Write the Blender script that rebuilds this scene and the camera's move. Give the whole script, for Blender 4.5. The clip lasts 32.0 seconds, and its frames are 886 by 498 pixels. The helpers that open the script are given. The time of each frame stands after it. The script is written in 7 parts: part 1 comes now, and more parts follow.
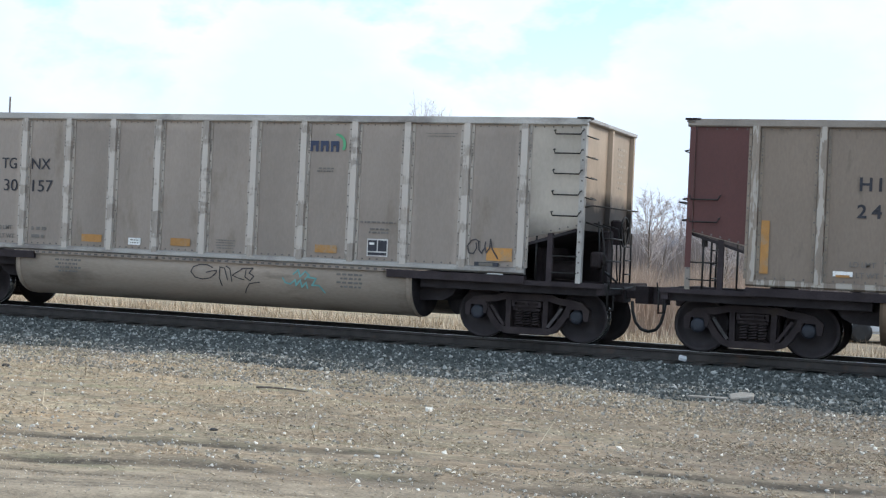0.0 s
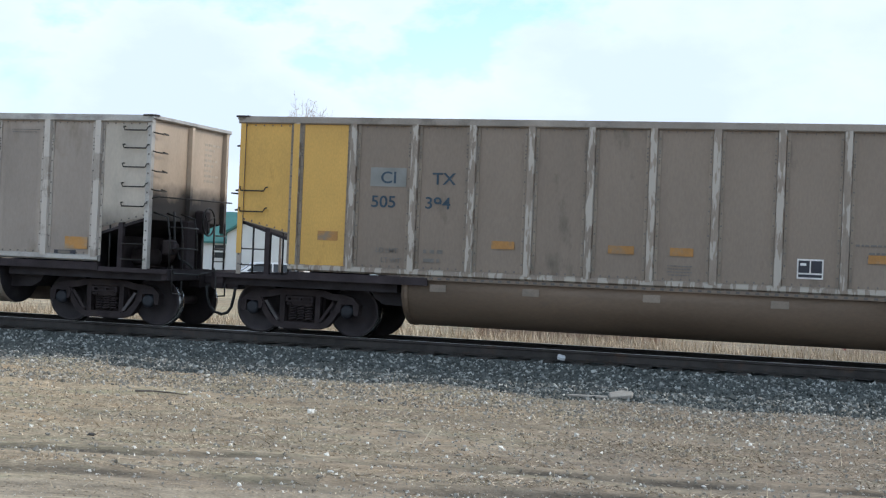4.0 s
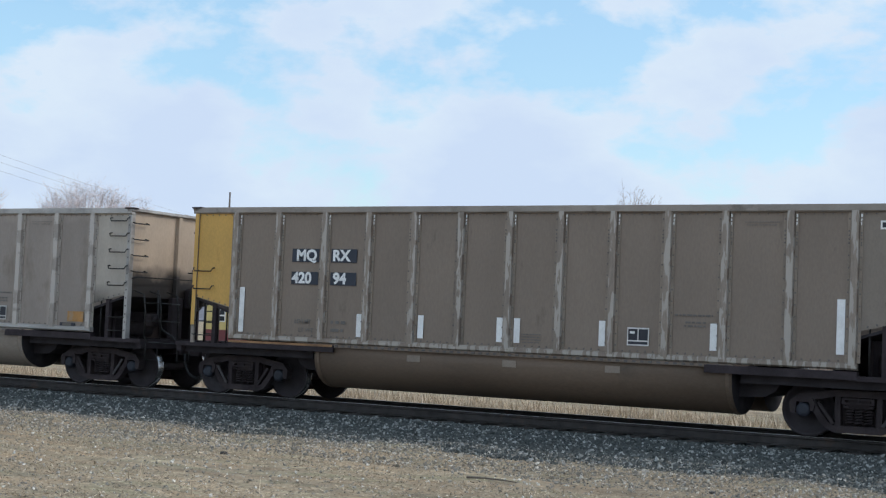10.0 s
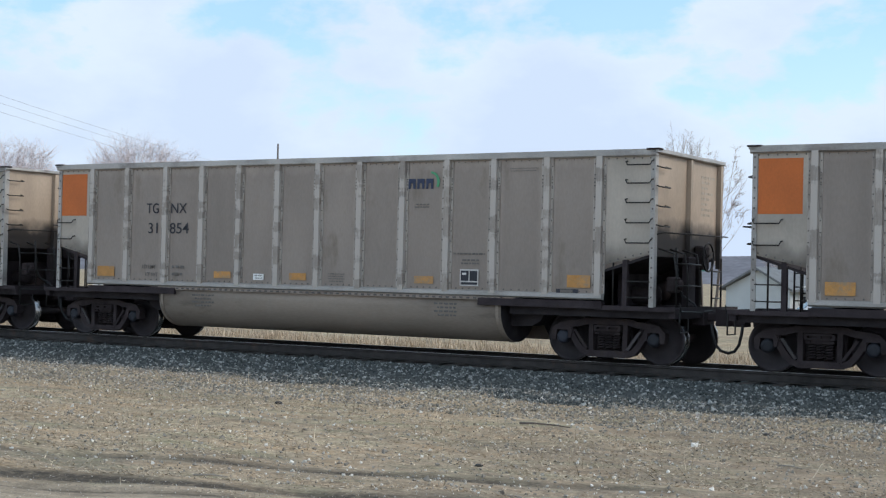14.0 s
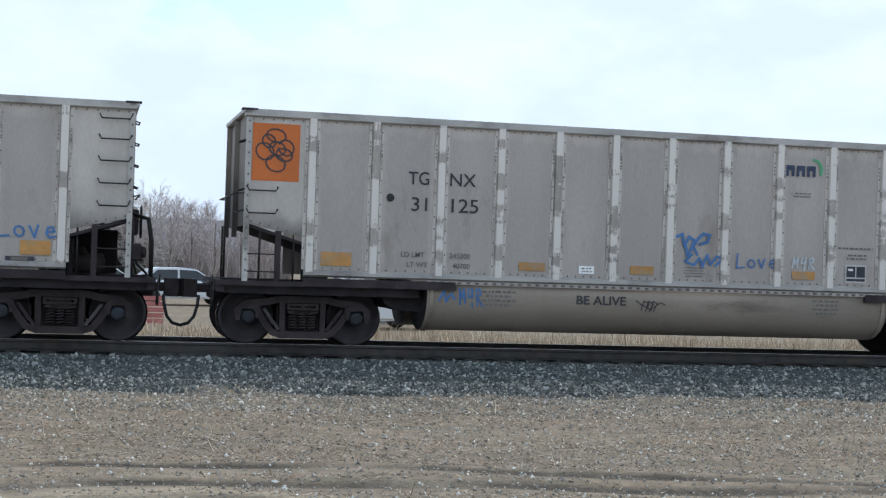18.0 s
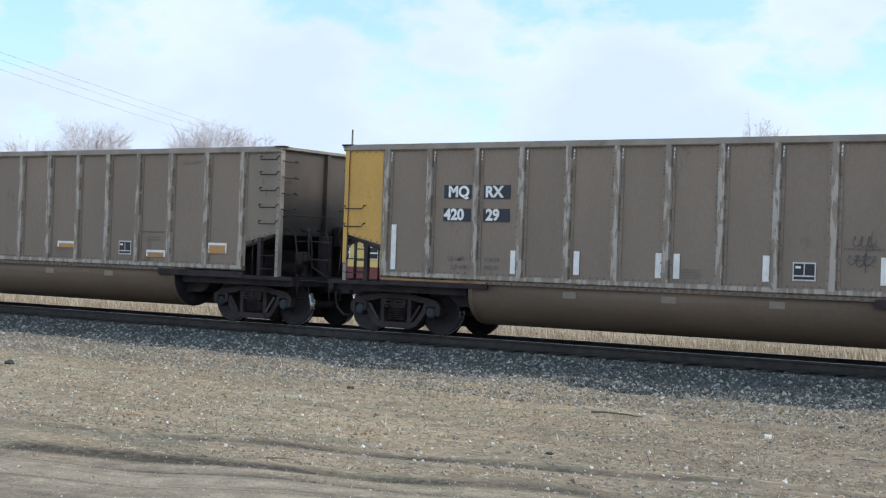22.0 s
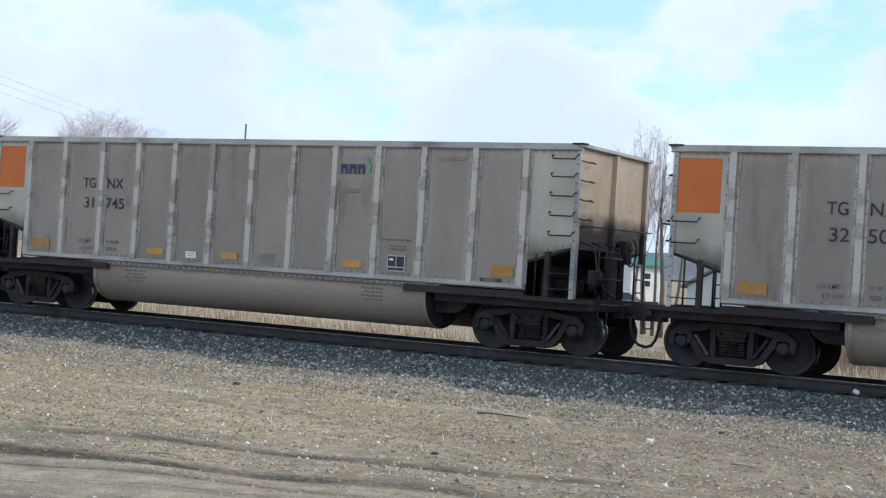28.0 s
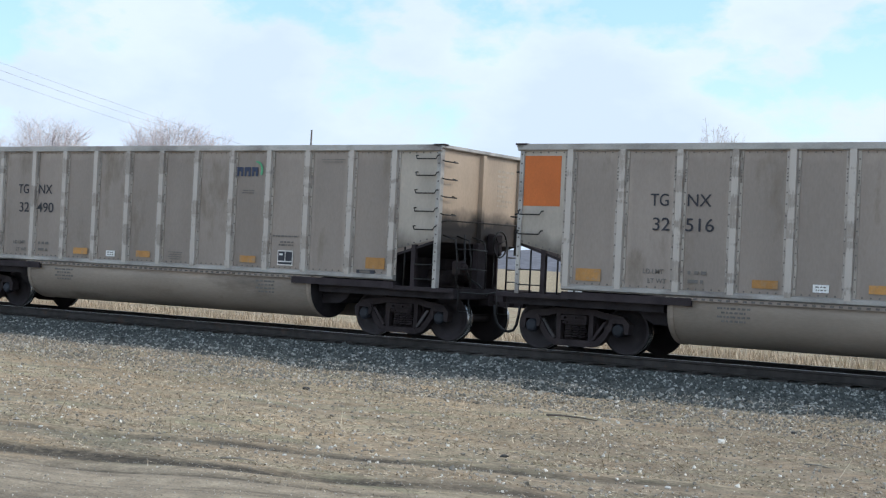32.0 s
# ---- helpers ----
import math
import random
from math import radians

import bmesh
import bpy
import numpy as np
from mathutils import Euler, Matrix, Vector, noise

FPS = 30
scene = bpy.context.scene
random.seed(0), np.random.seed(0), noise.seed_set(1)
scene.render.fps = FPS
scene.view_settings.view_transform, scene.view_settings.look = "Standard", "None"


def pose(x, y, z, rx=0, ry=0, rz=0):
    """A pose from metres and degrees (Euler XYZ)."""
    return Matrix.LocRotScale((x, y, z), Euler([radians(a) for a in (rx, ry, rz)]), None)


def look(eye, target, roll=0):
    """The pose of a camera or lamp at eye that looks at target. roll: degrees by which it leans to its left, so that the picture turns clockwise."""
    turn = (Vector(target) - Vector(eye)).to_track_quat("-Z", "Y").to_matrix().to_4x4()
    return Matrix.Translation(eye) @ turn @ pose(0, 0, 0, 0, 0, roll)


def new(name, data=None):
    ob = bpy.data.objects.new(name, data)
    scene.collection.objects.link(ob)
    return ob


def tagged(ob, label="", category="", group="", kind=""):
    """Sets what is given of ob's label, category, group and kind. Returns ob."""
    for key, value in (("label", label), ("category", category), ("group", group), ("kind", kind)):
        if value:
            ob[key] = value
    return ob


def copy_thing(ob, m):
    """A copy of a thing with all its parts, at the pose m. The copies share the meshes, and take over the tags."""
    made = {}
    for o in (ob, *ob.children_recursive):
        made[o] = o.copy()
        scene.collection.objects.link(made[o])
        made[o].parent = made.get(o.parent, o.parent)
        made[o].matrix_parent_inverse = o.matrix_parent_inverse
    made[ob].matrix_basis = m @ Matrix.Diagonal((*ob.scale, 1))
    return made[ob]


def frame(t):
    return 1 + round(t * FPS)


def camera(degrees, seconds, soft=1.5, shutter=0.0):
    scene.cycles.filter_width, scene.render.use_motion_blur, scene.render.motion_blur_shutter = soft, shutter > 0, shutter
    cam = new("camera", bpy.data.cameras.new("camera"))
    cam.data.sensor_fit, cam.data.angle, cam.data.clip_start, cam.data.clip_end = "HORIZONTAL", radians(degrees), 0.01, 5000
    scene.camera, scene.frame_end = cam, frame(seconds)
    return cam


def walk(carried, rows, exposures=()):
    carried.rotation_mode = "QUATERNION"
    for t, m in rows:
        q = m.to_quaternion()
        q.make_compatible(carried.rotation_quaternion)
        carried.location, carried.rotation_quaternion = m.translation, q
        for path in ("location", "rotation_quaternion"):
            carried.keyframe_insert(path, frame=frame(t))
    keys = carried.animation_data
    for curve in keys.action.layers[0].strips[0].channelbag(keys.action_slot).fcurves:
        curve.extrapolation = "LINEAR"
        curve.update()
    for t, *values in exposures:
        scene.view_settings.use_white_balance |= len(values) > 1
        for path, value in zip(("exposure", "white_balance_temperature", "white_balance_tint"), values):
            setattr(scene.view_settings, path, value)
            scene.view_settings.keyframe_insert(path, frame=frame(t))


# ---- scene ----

# ---------------------------------------------------------------- camera
cam = camera(33.560, 32.0, soft=1.25)
STAND = (0.0, -25.007, 1.906)
# seconds, yaw, pitch, roll: a standing viewer turning with the train
PATH = [
    (0, 21.61, 0.01, -2.58),
    (0.5, 21.03, 0.11, -2.96),
    (1, 20.96, 0.32, -2.70),
    (1.5, 23.17, 0.37, -2.80),
    (2, 25.90, 0.40, -2.52),
    (2.5, 26.98, 0.33, -2.33),
    (3, 25.84, 0.35, -0.53),
    (3.5, 19.28, 0.28, -2.63),
    (4, 17.00, 0.25, -2.40),
    (4.5, 20.00, 0.40, -2.20),
    (5, 25.20, 0.60, -2.00),
    (5.5, 29.00, 0.87, -1.99),
    (6, 30.72, 2.11, -0.81),
    (6.5, 31.94, 2.73, 0.26),
    (7, 33.01, 0.43, 0.12),
    (7.5, 34.51, 2.44, 1.39),
    (8, 33.28, 3.49, 2.61),
    (8.5, 31.04, 3.43, 1.94),
    (9, 30.08, 2.40, 0.60),
    (9.5, 28.88, 2.11, -1.23),
    (9.7, 28.80, 1.90, -1.15),
    (10, 29.76, 3.15, -2.43),
    (10.3, 31.82, 4.40, -3.0),
    (10.5, 33.10, 4.19, -3.39),
    (10.7, 33.55, 4.10, -3.80),
    (11, 34.02, 2.71, -4.08),
    (11.5, 34.83, 1.56, -2.31),
    (12, 35.68, 1.59, -1.43),
    (12.5, 36.45, 1.38, -0.85),
    (13, 35.83, 1.22, -1.03),
    (13.5, 33.31, 1.12, -1.07),
    (14, 31.72, 1.04, -1.33),
    (14.5, 30.77, 0.94, -1.64),
    (15, 30.14, 0.88, -1.90),
    (15.5, 29.37, 1.02, -1.82),
    (16, 17.50, 0.80, -1.80),
    (16.5, -3.50, 0.60, -2.00),
    (17, -20.50, 0.45, -2.20),
    (17.25, -22.90, 0.42, -2.30),
    (17.5, -21.04, 0.39, -2.35),
    (17.6, -19.51, 0.39, -2.27),
    (17.7, -17.99, 0.39, -2.19),
    (17.8, -16.46, 0.38, -2.12),
    (17.9, -14.94, 0.38, -2.04),
    (18, -13.42, 0.37, -1.96),
    (18.5, -3.83, 0.60, -1.12),
    (18.8, -1.95, 0.88, -1.30),
    (19, 1.05, 1.13, -1.15),
    (19.5, 12.76, 1.24, -1.69),
    (20, 21.23, 1.29, -0.84),
    (20.5, 25.57, 1.36, -1.03),
    (21, 28.24, 1.35, -1.44),
    (21.5, 30.15, 1.13, -1.80),
    (22, 34.56, 0.45, -2.00),
    (22.5, 36.97, 0.00, -2.30),
    (23, 35.75, -0.18, -2.57),
    (23.5, 35.42, -0.36, -2.59),
    (24, 34.53, -0.35, -2.87),
    (24.5, 34.03, -0.40, -3.10),
    (25, 33.86, -0.39, -3.31),
    (25.5, 33.38, -0.32, -3.59),
    (27.5, 30.24, 0.49, -3.67),
    (28, 30.29, 0.62, -3.56),
    (28.5, 30.50, 0.63, -3.66),
    (29, 30.98, 0.59, -3.35),
    (29.5, 31.79, 0.56, -3.23),
    (30, 32.34, 0.54, -3.44),
    (30.5, 32.59, 0.62, -3.45),
    (31, 32.78, 0.69, -3.35),
    (31.5, 32.86, 0.66, -3.22),
    (32, 32.90, 0.59, -2.71),
]
EXPOSURES = [(0.0, 0.49, 6480, 10), (3.5, 0.35, 6440, 10), (5.5, 0.25, 6550, 10), (6.0, 0.1, 6550, 10), (7.0, 0.0, 6450, 10), (7.3, 0.16, 6450, 10), (7.6, 0.04, 6350, 10), (8.0, -0.1, 6250, 10), (9.0, -0.16, 6200, 10), (10.0, -0.03, 6380, 10), (10.5, -0.2, 6150, 10), (11.0, -0.27, 6080, 10), (11.5, -0.2, 6150, 10), (12.0, 0.04, 6340, 10), (13.0, 0.07, 6400, 10), (15.5, 0.17, 6450, 10), (17.5, 0.33, 6450, 10), (19.0, 0.30, 6410, 10), (20.0, 0.21, 6370, 10), (21.0, 0.12, 6380, 10), (22.0, 0.22, 6360, 10), (24.0, 0.34, 6370, 10), (28.0, 0.25, 6360, 10), (32.0, 0.2, 6390, 10)]
walk(cam, [(t, pose(*STAND, 90 + p, r, y)) for t, y, p, r in PATH], EXPOSURES)
# seconds, place along the track of the first wagon
TRAIN_ROWS = [
    (0, -14.047),
    (1, 0.648),
    (2, 15.349),
    (3, 30.056),
    (4, 44.827),
    (5, 59.605),
    (6, 74.393),
    (7, 89.166),
    (8, 103.949),
    (9, 118.761),
    (10, 133.524),
    (11, 148.347),
    (12, 163.132),
    (13, 178.029),
    (14, 192.892),
    (15, 207.768),
    (16, 222.579),
    (17, 237.404),
    (18, 252.243),
    (19, 267.135),
    (19.5, 274.630),
    (20, 282.196),
    (21, 297.278),
    (22, 312.197),
    (23, 327.194),
    (24, 342.209),
    (25, 357.303),
    (26, 372.327),
    (27, 387.369),
    (28, 402.432),
    (29, 417.516),
    (30, 432.621),
    (31, 447.729),
    (32, 462.858),
]


def place_at(t):
    return float(np.interp(t, [r[0] for r in TRAIN_ROWS], [r[1] for r in TRAIN_ROWS]))

# ---------------------------------------------------------------- world and sun
RT = 0.40            # rail top above the field
PITCH = 16.18        # coupled length of one wagon

world = bpy.data.worlds.new("sky")
scene.world = world
world.use_nodes = True
wn = world.node_tree.nodes
wl = world.node_tree.links
wn.clear()
w_out = wn.new("ShaderNodeOutputWorld")
w_bg = wn.new("ShaderNodeBackground")
w_sky = wn.new("ShaderNodeTexSky")
w_sky.sky_type = "NISHITA"
w_sky.sun_disc = False
SUN_EL, SUN_AZ = 38.0, 62.0      # degrees; azimuth from +y towards +x
w_sky.sun_elevation = radians(SUN_EL)
w_sky.sun_rotation = radians(SUN_AZ)
w_sky.air_density, w_sky.dust_density, w_sky.ozone_density = 1.0, 1.2, 2.0
w_mul = wn.new("ShaderNodeVectorMath")
w_mul.operation = "SCALE"
w_mul.inputs["Scale"].default_value = 0.15
w_hue = wn.new("ShaderNodeHueSaturation")
w_hue.inputs["Hue"].default_value = 0.485
w_hue.inputs["Saturation"].default_value = 1.35
w_hue.inputs["Value"].default_value = 1.35
wl.new(w_sky.outputs[0], w_hue.inputs["Color"])
wl.new(w_hue.outputs[0], w_mul.inputs[0])
w_geo = wn.new("ShaderNodeTexCoord")
w_map = wn.new("ShaderNodeMapping")
w_map.inputs["Scale"].default_value = (1.0, 1.0, 1.9)
w_map.inputs["Location"].default_value = (1.7, 0.6, 0.3)
wl.new(w_geo.outputs["Generated"], w_map.inputs[0])
w_n1 = wn.new("ShaderNodeTexNoise")
w_n1.inputs["Scale"].default_value = 6.0
w_n1.inputs["Detail"].default_value = 12.0
w_n1.inputs["Roughness"].default_value = 0.57
w_n1.inputs["Distortion"].default_value = 0.1
wl.new(w_map.outputs[0], w_n1.inputs[0])
w_sep = wn.new("ShaderNodeSeparateXYZ")
wl.new(w_geo.outputs["Generated"], w_sep.inputs[0])
# cloud banks close up towards the horizon
w_bank = wn.new("ShaderNodeMapRange")
w_bank.inputs[1].default_value, w_bank.inputs[2].default_value = 0.08, 0.19
w_bank.inputs[3].default_value, w_bank.inputs[4].default_value = 0.13, 0.0
wl.new(w_sep.outputs["Z"], w_bank.inputs[0])
w_sum = wn.new("ShaderNodeMath")
wl.new(w_n1.outputs[0], w_sum.inputs[0])
wl.new(w_bank.outputs[0], w_sum.inputs[1])
w_r1 = wn.new("ShaderNodeMapRange")
w_r1.inputs[1].default_value, w_r1.inputs[2].default_value = 0.445, 0.52
w_r1.inputs[3].default_value, w_r1.inputs[4].default_value = 0.38, 1.0
wl.new(w_sum.outputs[0], w_r1.inputs[0])
# bright cloud edges, bluish grey bellies
w_n2 = wn.new("ShaderNodeTexNoise")
w_n2.inputs["Scale"].default_value = 9.0
w_n2.inputs["Detail"].default_value = 10.0
wl.new(w_map.outputs[0], w_n2.inputs[0])
w_add = wn.new("ShaderNodeMath")
w_add.operation = "MULTIPLY_ADD"
w_add.inputs[1].default_value = 0.55
wl.new(w_n2.outputs[0], w_add.inputs[0])
wl.new(w_sum.outputs[0], w_add.inputs[2])
w_r2 = wn.new("ShaderNodeValToRGB")
w_r2.color_ramp.elements[0].position = 0.72
w_r2.color_ramp.elements[0].color = (0.722, 0.836, 0.958, 1)
w_r2.color_ramp.elements[1].position = 0.95
w_r2.color_ramp.elements[1].color = (0.626, 0.748, 0.932, 1)
wl.new(w_add.outputs[0], w_r2.inputs[0])
w_mix = wn.new("ShaderNodeMix")
w_mix.data_type = "RGBA"
wl.new(w_r1.outputs[0], w_mix.inputs[0])
wl.new(w_mul.outputs[0], w_mix.inputs[6])
wl.new(w_r2.outputs[0], w_mix.inputs[7])
wl.new(w_mix.outputs[2], w_bg.inputs[0])
w_bg.inputs[1].default_value = 1.0
wl.new(w_bg.outputs[0], w_out.inputs[0])

sun = new("sun", bpy.data.lights.new("sun", "SUN"))
sun.data.energy = 1.5
sun.data.angle = radians(20)
sun.data.color = (1.0, 0.94, 0.84)
sx, sy, sz = (math.sin(radians(SUN_AZ)) * math.cos(radians(SUN_EL)), math.cos(radians(SUN_AZ)) * math.cos(radians(SUN_EL)), math.sin(radians(SUN_EL)))
sun.matrix_world = look((sx * 200, sy * 200, sz * 200), (0, 0, 0))


# ---------------------------------------------------------------- materials
def material(name, base, rough=0.6, metal=0.0, var=0.15, scale=3.0, stretch=(1, 1, 1), fine=0.0, fine_scale=60.0,
             bump=0.0, bump_scale=40.0, dark=None, dark_amount=0.0, dark_scale=2.0, per_object=0.0, spec=0.5):
    """A surface with variation at two scales, stains of a second colour, fine relief and a shift from piece to piece."""
    m = bpy.data.materials.new(name)
    m.use_nodes = True
    nt = m.node_tree
    nd, ln = nt.nodes, nt.links
    b = nd["Principled BSDF"]
    b.inputs["Roughness"].default_value = rough
    b.inputs["Metallic"].default_value = metal
    b.inputs["Specular IOR Level"].default_value = spec
    tc = nd.new("ShaderNodeTexCoord")
    mp = nd.new("ShaderNodeMapping")
    mp.inputs["Scale"].default_value = stretch
    ln.new(tc.outputs["Object"], mp.inputs[0])
    if per_object:
        oi = nd.new("ShaderNodeObjectInfo")
        sc = nd.new("ShaderNodeVectorMath")
        sc.operation = "MULTIPLY"
        sc.inputs[1].default_value = (37.0, 19.0, 53.0)
        ln.new(oi.outputs["Random"], sc.inputs[0])
        ln.new(sc.outputs[0], mp.inputs["Location"])
    n = nd.new("ShaderNodeTexNoise")
    n.inputs["Scale"].default_value = scale
    n.inputs["Detail"].default_value = 6
    ln.new(mp.outputs[0], n.inputs[0])
    ramp = nd.new("ShaderNodeValToRGB")
    ramp.color_ramp.elements[0].position = 0.3
    ramp.color_ramp.elements[1].position = 0.7
    ramp.color_ramp.elements[0].color = (*[c * (1 - var) for c in base], 1)
    ramp.color_ramp.elements[1].color = (*[min(1, c * (1 + var)) for c in base], 1)
    ln.new(n.outputs[0], ramp.inputs[0])
    col = ramp.outputs[0]
    if fine:
        f = nd.new("ShaderNodeTexNoise")
        f.inputs["Scale"].default_value = fine_scale
        f.inputs["Detail"].default_value = 3
        ln.new(mp.outputs[0], f.inputs[0])
        mr = nd.new("ShaderNodeMapRange")
        mr.inputs[1].default_value, mr.inputs[2].default_value = 0.3, 0.7
        mr.inputs[3].default_value, mr.inputs[4].default_value = 1 - fine, 1 + fine
        ln.new(f.outputs[0], mr.inputs[0])
        vm = nd.new("ShaderNodeVectorMath")
        vm.operation = "SCALE"
        ln.new(col, vm.inputs[0])
        ln.new(mr.outputs[0], vm.inputs["Scale"])
        col = vm.outputs[0]
    if per_object:
        mr = nd.new("ShaderNodeMapRange")
        mr.inputs[3].default_value, mr.inputs[4].default_value = 1 - per_object, 1 + per_object
        ln.new(oi.outputs["Random"], mr.inputs[0])
        vm = nd.new("ShaderNodeVectorMath")
        vm.operation = "SCALE"
        ln.new(col, vm.inputs[0])
        ln.new(mr.outputs[0], vm.inputs["Scale"])
        col = vm.outputs[0]
    if dark:
        d = nd.new("ShaderNodeTexNoise")
        d.inputs["Scale"].default_value = dark_scale
        d.inputs["Detail"].default_value = 8
        d.inputs["Roughness"].default_value = 0.65
        ln.new(mp.outputs[0], d.inputs[0])
        dr = nd.new("ShaderNodeMapRange")
        dr.inputs[1].default_value, dr.inputs[2].default_value = 0.66 - 0.3 * dark_amount, 0.78 - 0.2 * dark_amount
        ln.new(d.outputs[0], dr.inputs[0])
        mx = nd.new("ShaderNodeMix")
        mx.data_type = "RGBA"
        ln.new(dr.outputs[0], mx.inputs[0])
        ln.new(col, mx.inputs[6])
        mx.inputs[7].default_value = (*dark, 1)
        col = mx.outputs[2]
    ln.new(col, b.inputs["Base Color"])
    if bump:
        bn = nd.new("ShaderNodeTexNoise")
        bn.inputs["Scale"].default_value = bump_scale
        bn.inputs["Detail"].default_value = 5
        ln.new(mp.outputs[0], bn.inputs[0])
        bp = nd.new("ShaderNodeBump")
        bp.inputs["Strength"].default_value = bump
        bp.inputs["Distance"].default_value = 0.02
        ln.new(bn.outputs[0], bp.inputs["Height"])
        ln.new(bp.outputs[0], b.inputs["Normal"])
    return m


def dark_foot_sheet(name, base, lower_tone, lo=2.16, hi=2.52, most=0.93):
    """Painted end sheet, black below a ragged line."""
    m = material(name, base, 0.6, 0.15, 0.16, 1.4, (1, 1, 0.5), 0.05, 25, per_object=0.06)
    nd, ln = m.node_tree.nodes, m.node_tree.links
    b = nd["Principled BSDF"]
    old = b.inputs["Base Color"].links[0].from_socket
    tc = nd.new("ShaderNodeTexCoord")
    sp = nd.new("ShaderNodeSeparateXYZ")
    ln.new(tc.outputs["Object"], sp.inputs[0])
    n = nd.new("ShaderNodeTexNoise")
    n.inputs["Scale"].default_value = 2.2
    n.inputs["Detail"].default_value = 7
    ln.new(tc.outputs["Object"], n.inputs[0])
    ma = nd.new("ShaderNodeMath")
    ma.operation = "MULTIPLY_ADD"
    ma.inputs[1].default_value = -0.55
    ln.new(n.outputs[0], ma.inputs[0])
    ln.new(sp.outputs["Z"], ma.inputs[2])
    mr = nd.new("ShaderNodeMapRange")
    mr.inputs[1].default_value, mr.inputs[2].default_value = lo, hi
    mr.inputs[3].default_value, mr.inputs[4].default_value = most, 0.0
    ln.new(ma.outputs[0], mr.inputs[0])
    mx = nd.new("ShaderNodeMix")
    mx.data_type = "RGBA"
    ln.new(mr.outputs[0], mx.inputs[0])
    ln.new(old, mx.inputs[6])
    mx.inputs[7].default_value = (*lower_tone, 1)
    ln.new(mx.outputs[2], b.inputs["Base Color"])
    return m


def worn_lit_rib(name, base, worn, amount, blocky=False):
    """Side post scraped or painted bright, with dull blocks where the scale still holds."""
    m = material(name, base, 0.5, 0.3, 0.12, 6.0, (4.5, 0.1, 0.9), 0.08, 30, per_object=0.10)
    nd, ln = m.node_tree.nodes, m.node_tree.links
    b = nd["Principled BSDF"]
    old = b.inputs["Base Color"].links[0].from_socket
    mp = [q for q in nd if q.type == "MAPPING"][0]
    m2 = nd.new("ShaderNodeMapping")
    m2.inputs["Scale"].default_value = (0.05, 0.1, 1.0) if blocky else (1.0, 1.0, 1.0)
    ln.new(mp.outputs[0], m2.inputs[0])
    n = nd.new("ShaderNodeTexNoise")
    n.inputs["Scale"].default_value = 2.4
    n.inputs["Detail"].default_value = 4
    ln.new(m2.outputs[0], n.inputs[0])
    # the scraped lengths are streaked in turn
    st = nd.new("ShaderNodeTexNoise")
    st.inputs["Scale"].default_value = 9.0
    st.inputs["Detail"].default_value = 4
    ln.new(mp.outputs[0], st.inputs[0])
    ad = nd.new("ShaderNodeMath")
    ad.operation = "MULTIPLY_ADD"
    ad.inputs[1].default_value = 0.16
    ln.new(st.outputs[0], ad.inputs[0])
    ln.new(n.outputs[0], ad.inputs[2])
    mr = nd.new("ShaderNodeMapRange")
    mr.inputs[1].default_value, mr.inputs[2].default_value = 0.555 - amount, 0.595 - amount
    ln.new(ad.outputs[0], mr.inputs[0])
    mx = nd.new("ShaderNodeMix")
    mx.data_type = "RGBA"
    ln.new(mr.outputs[0], mx.inputs[0])
    ln.new(old, mx.inputs[6])
    mx.inputs[7].default_value = (*worn, 1)
    ln.new(mx.outputs[2], b.inputs["Base Color"])
    return m


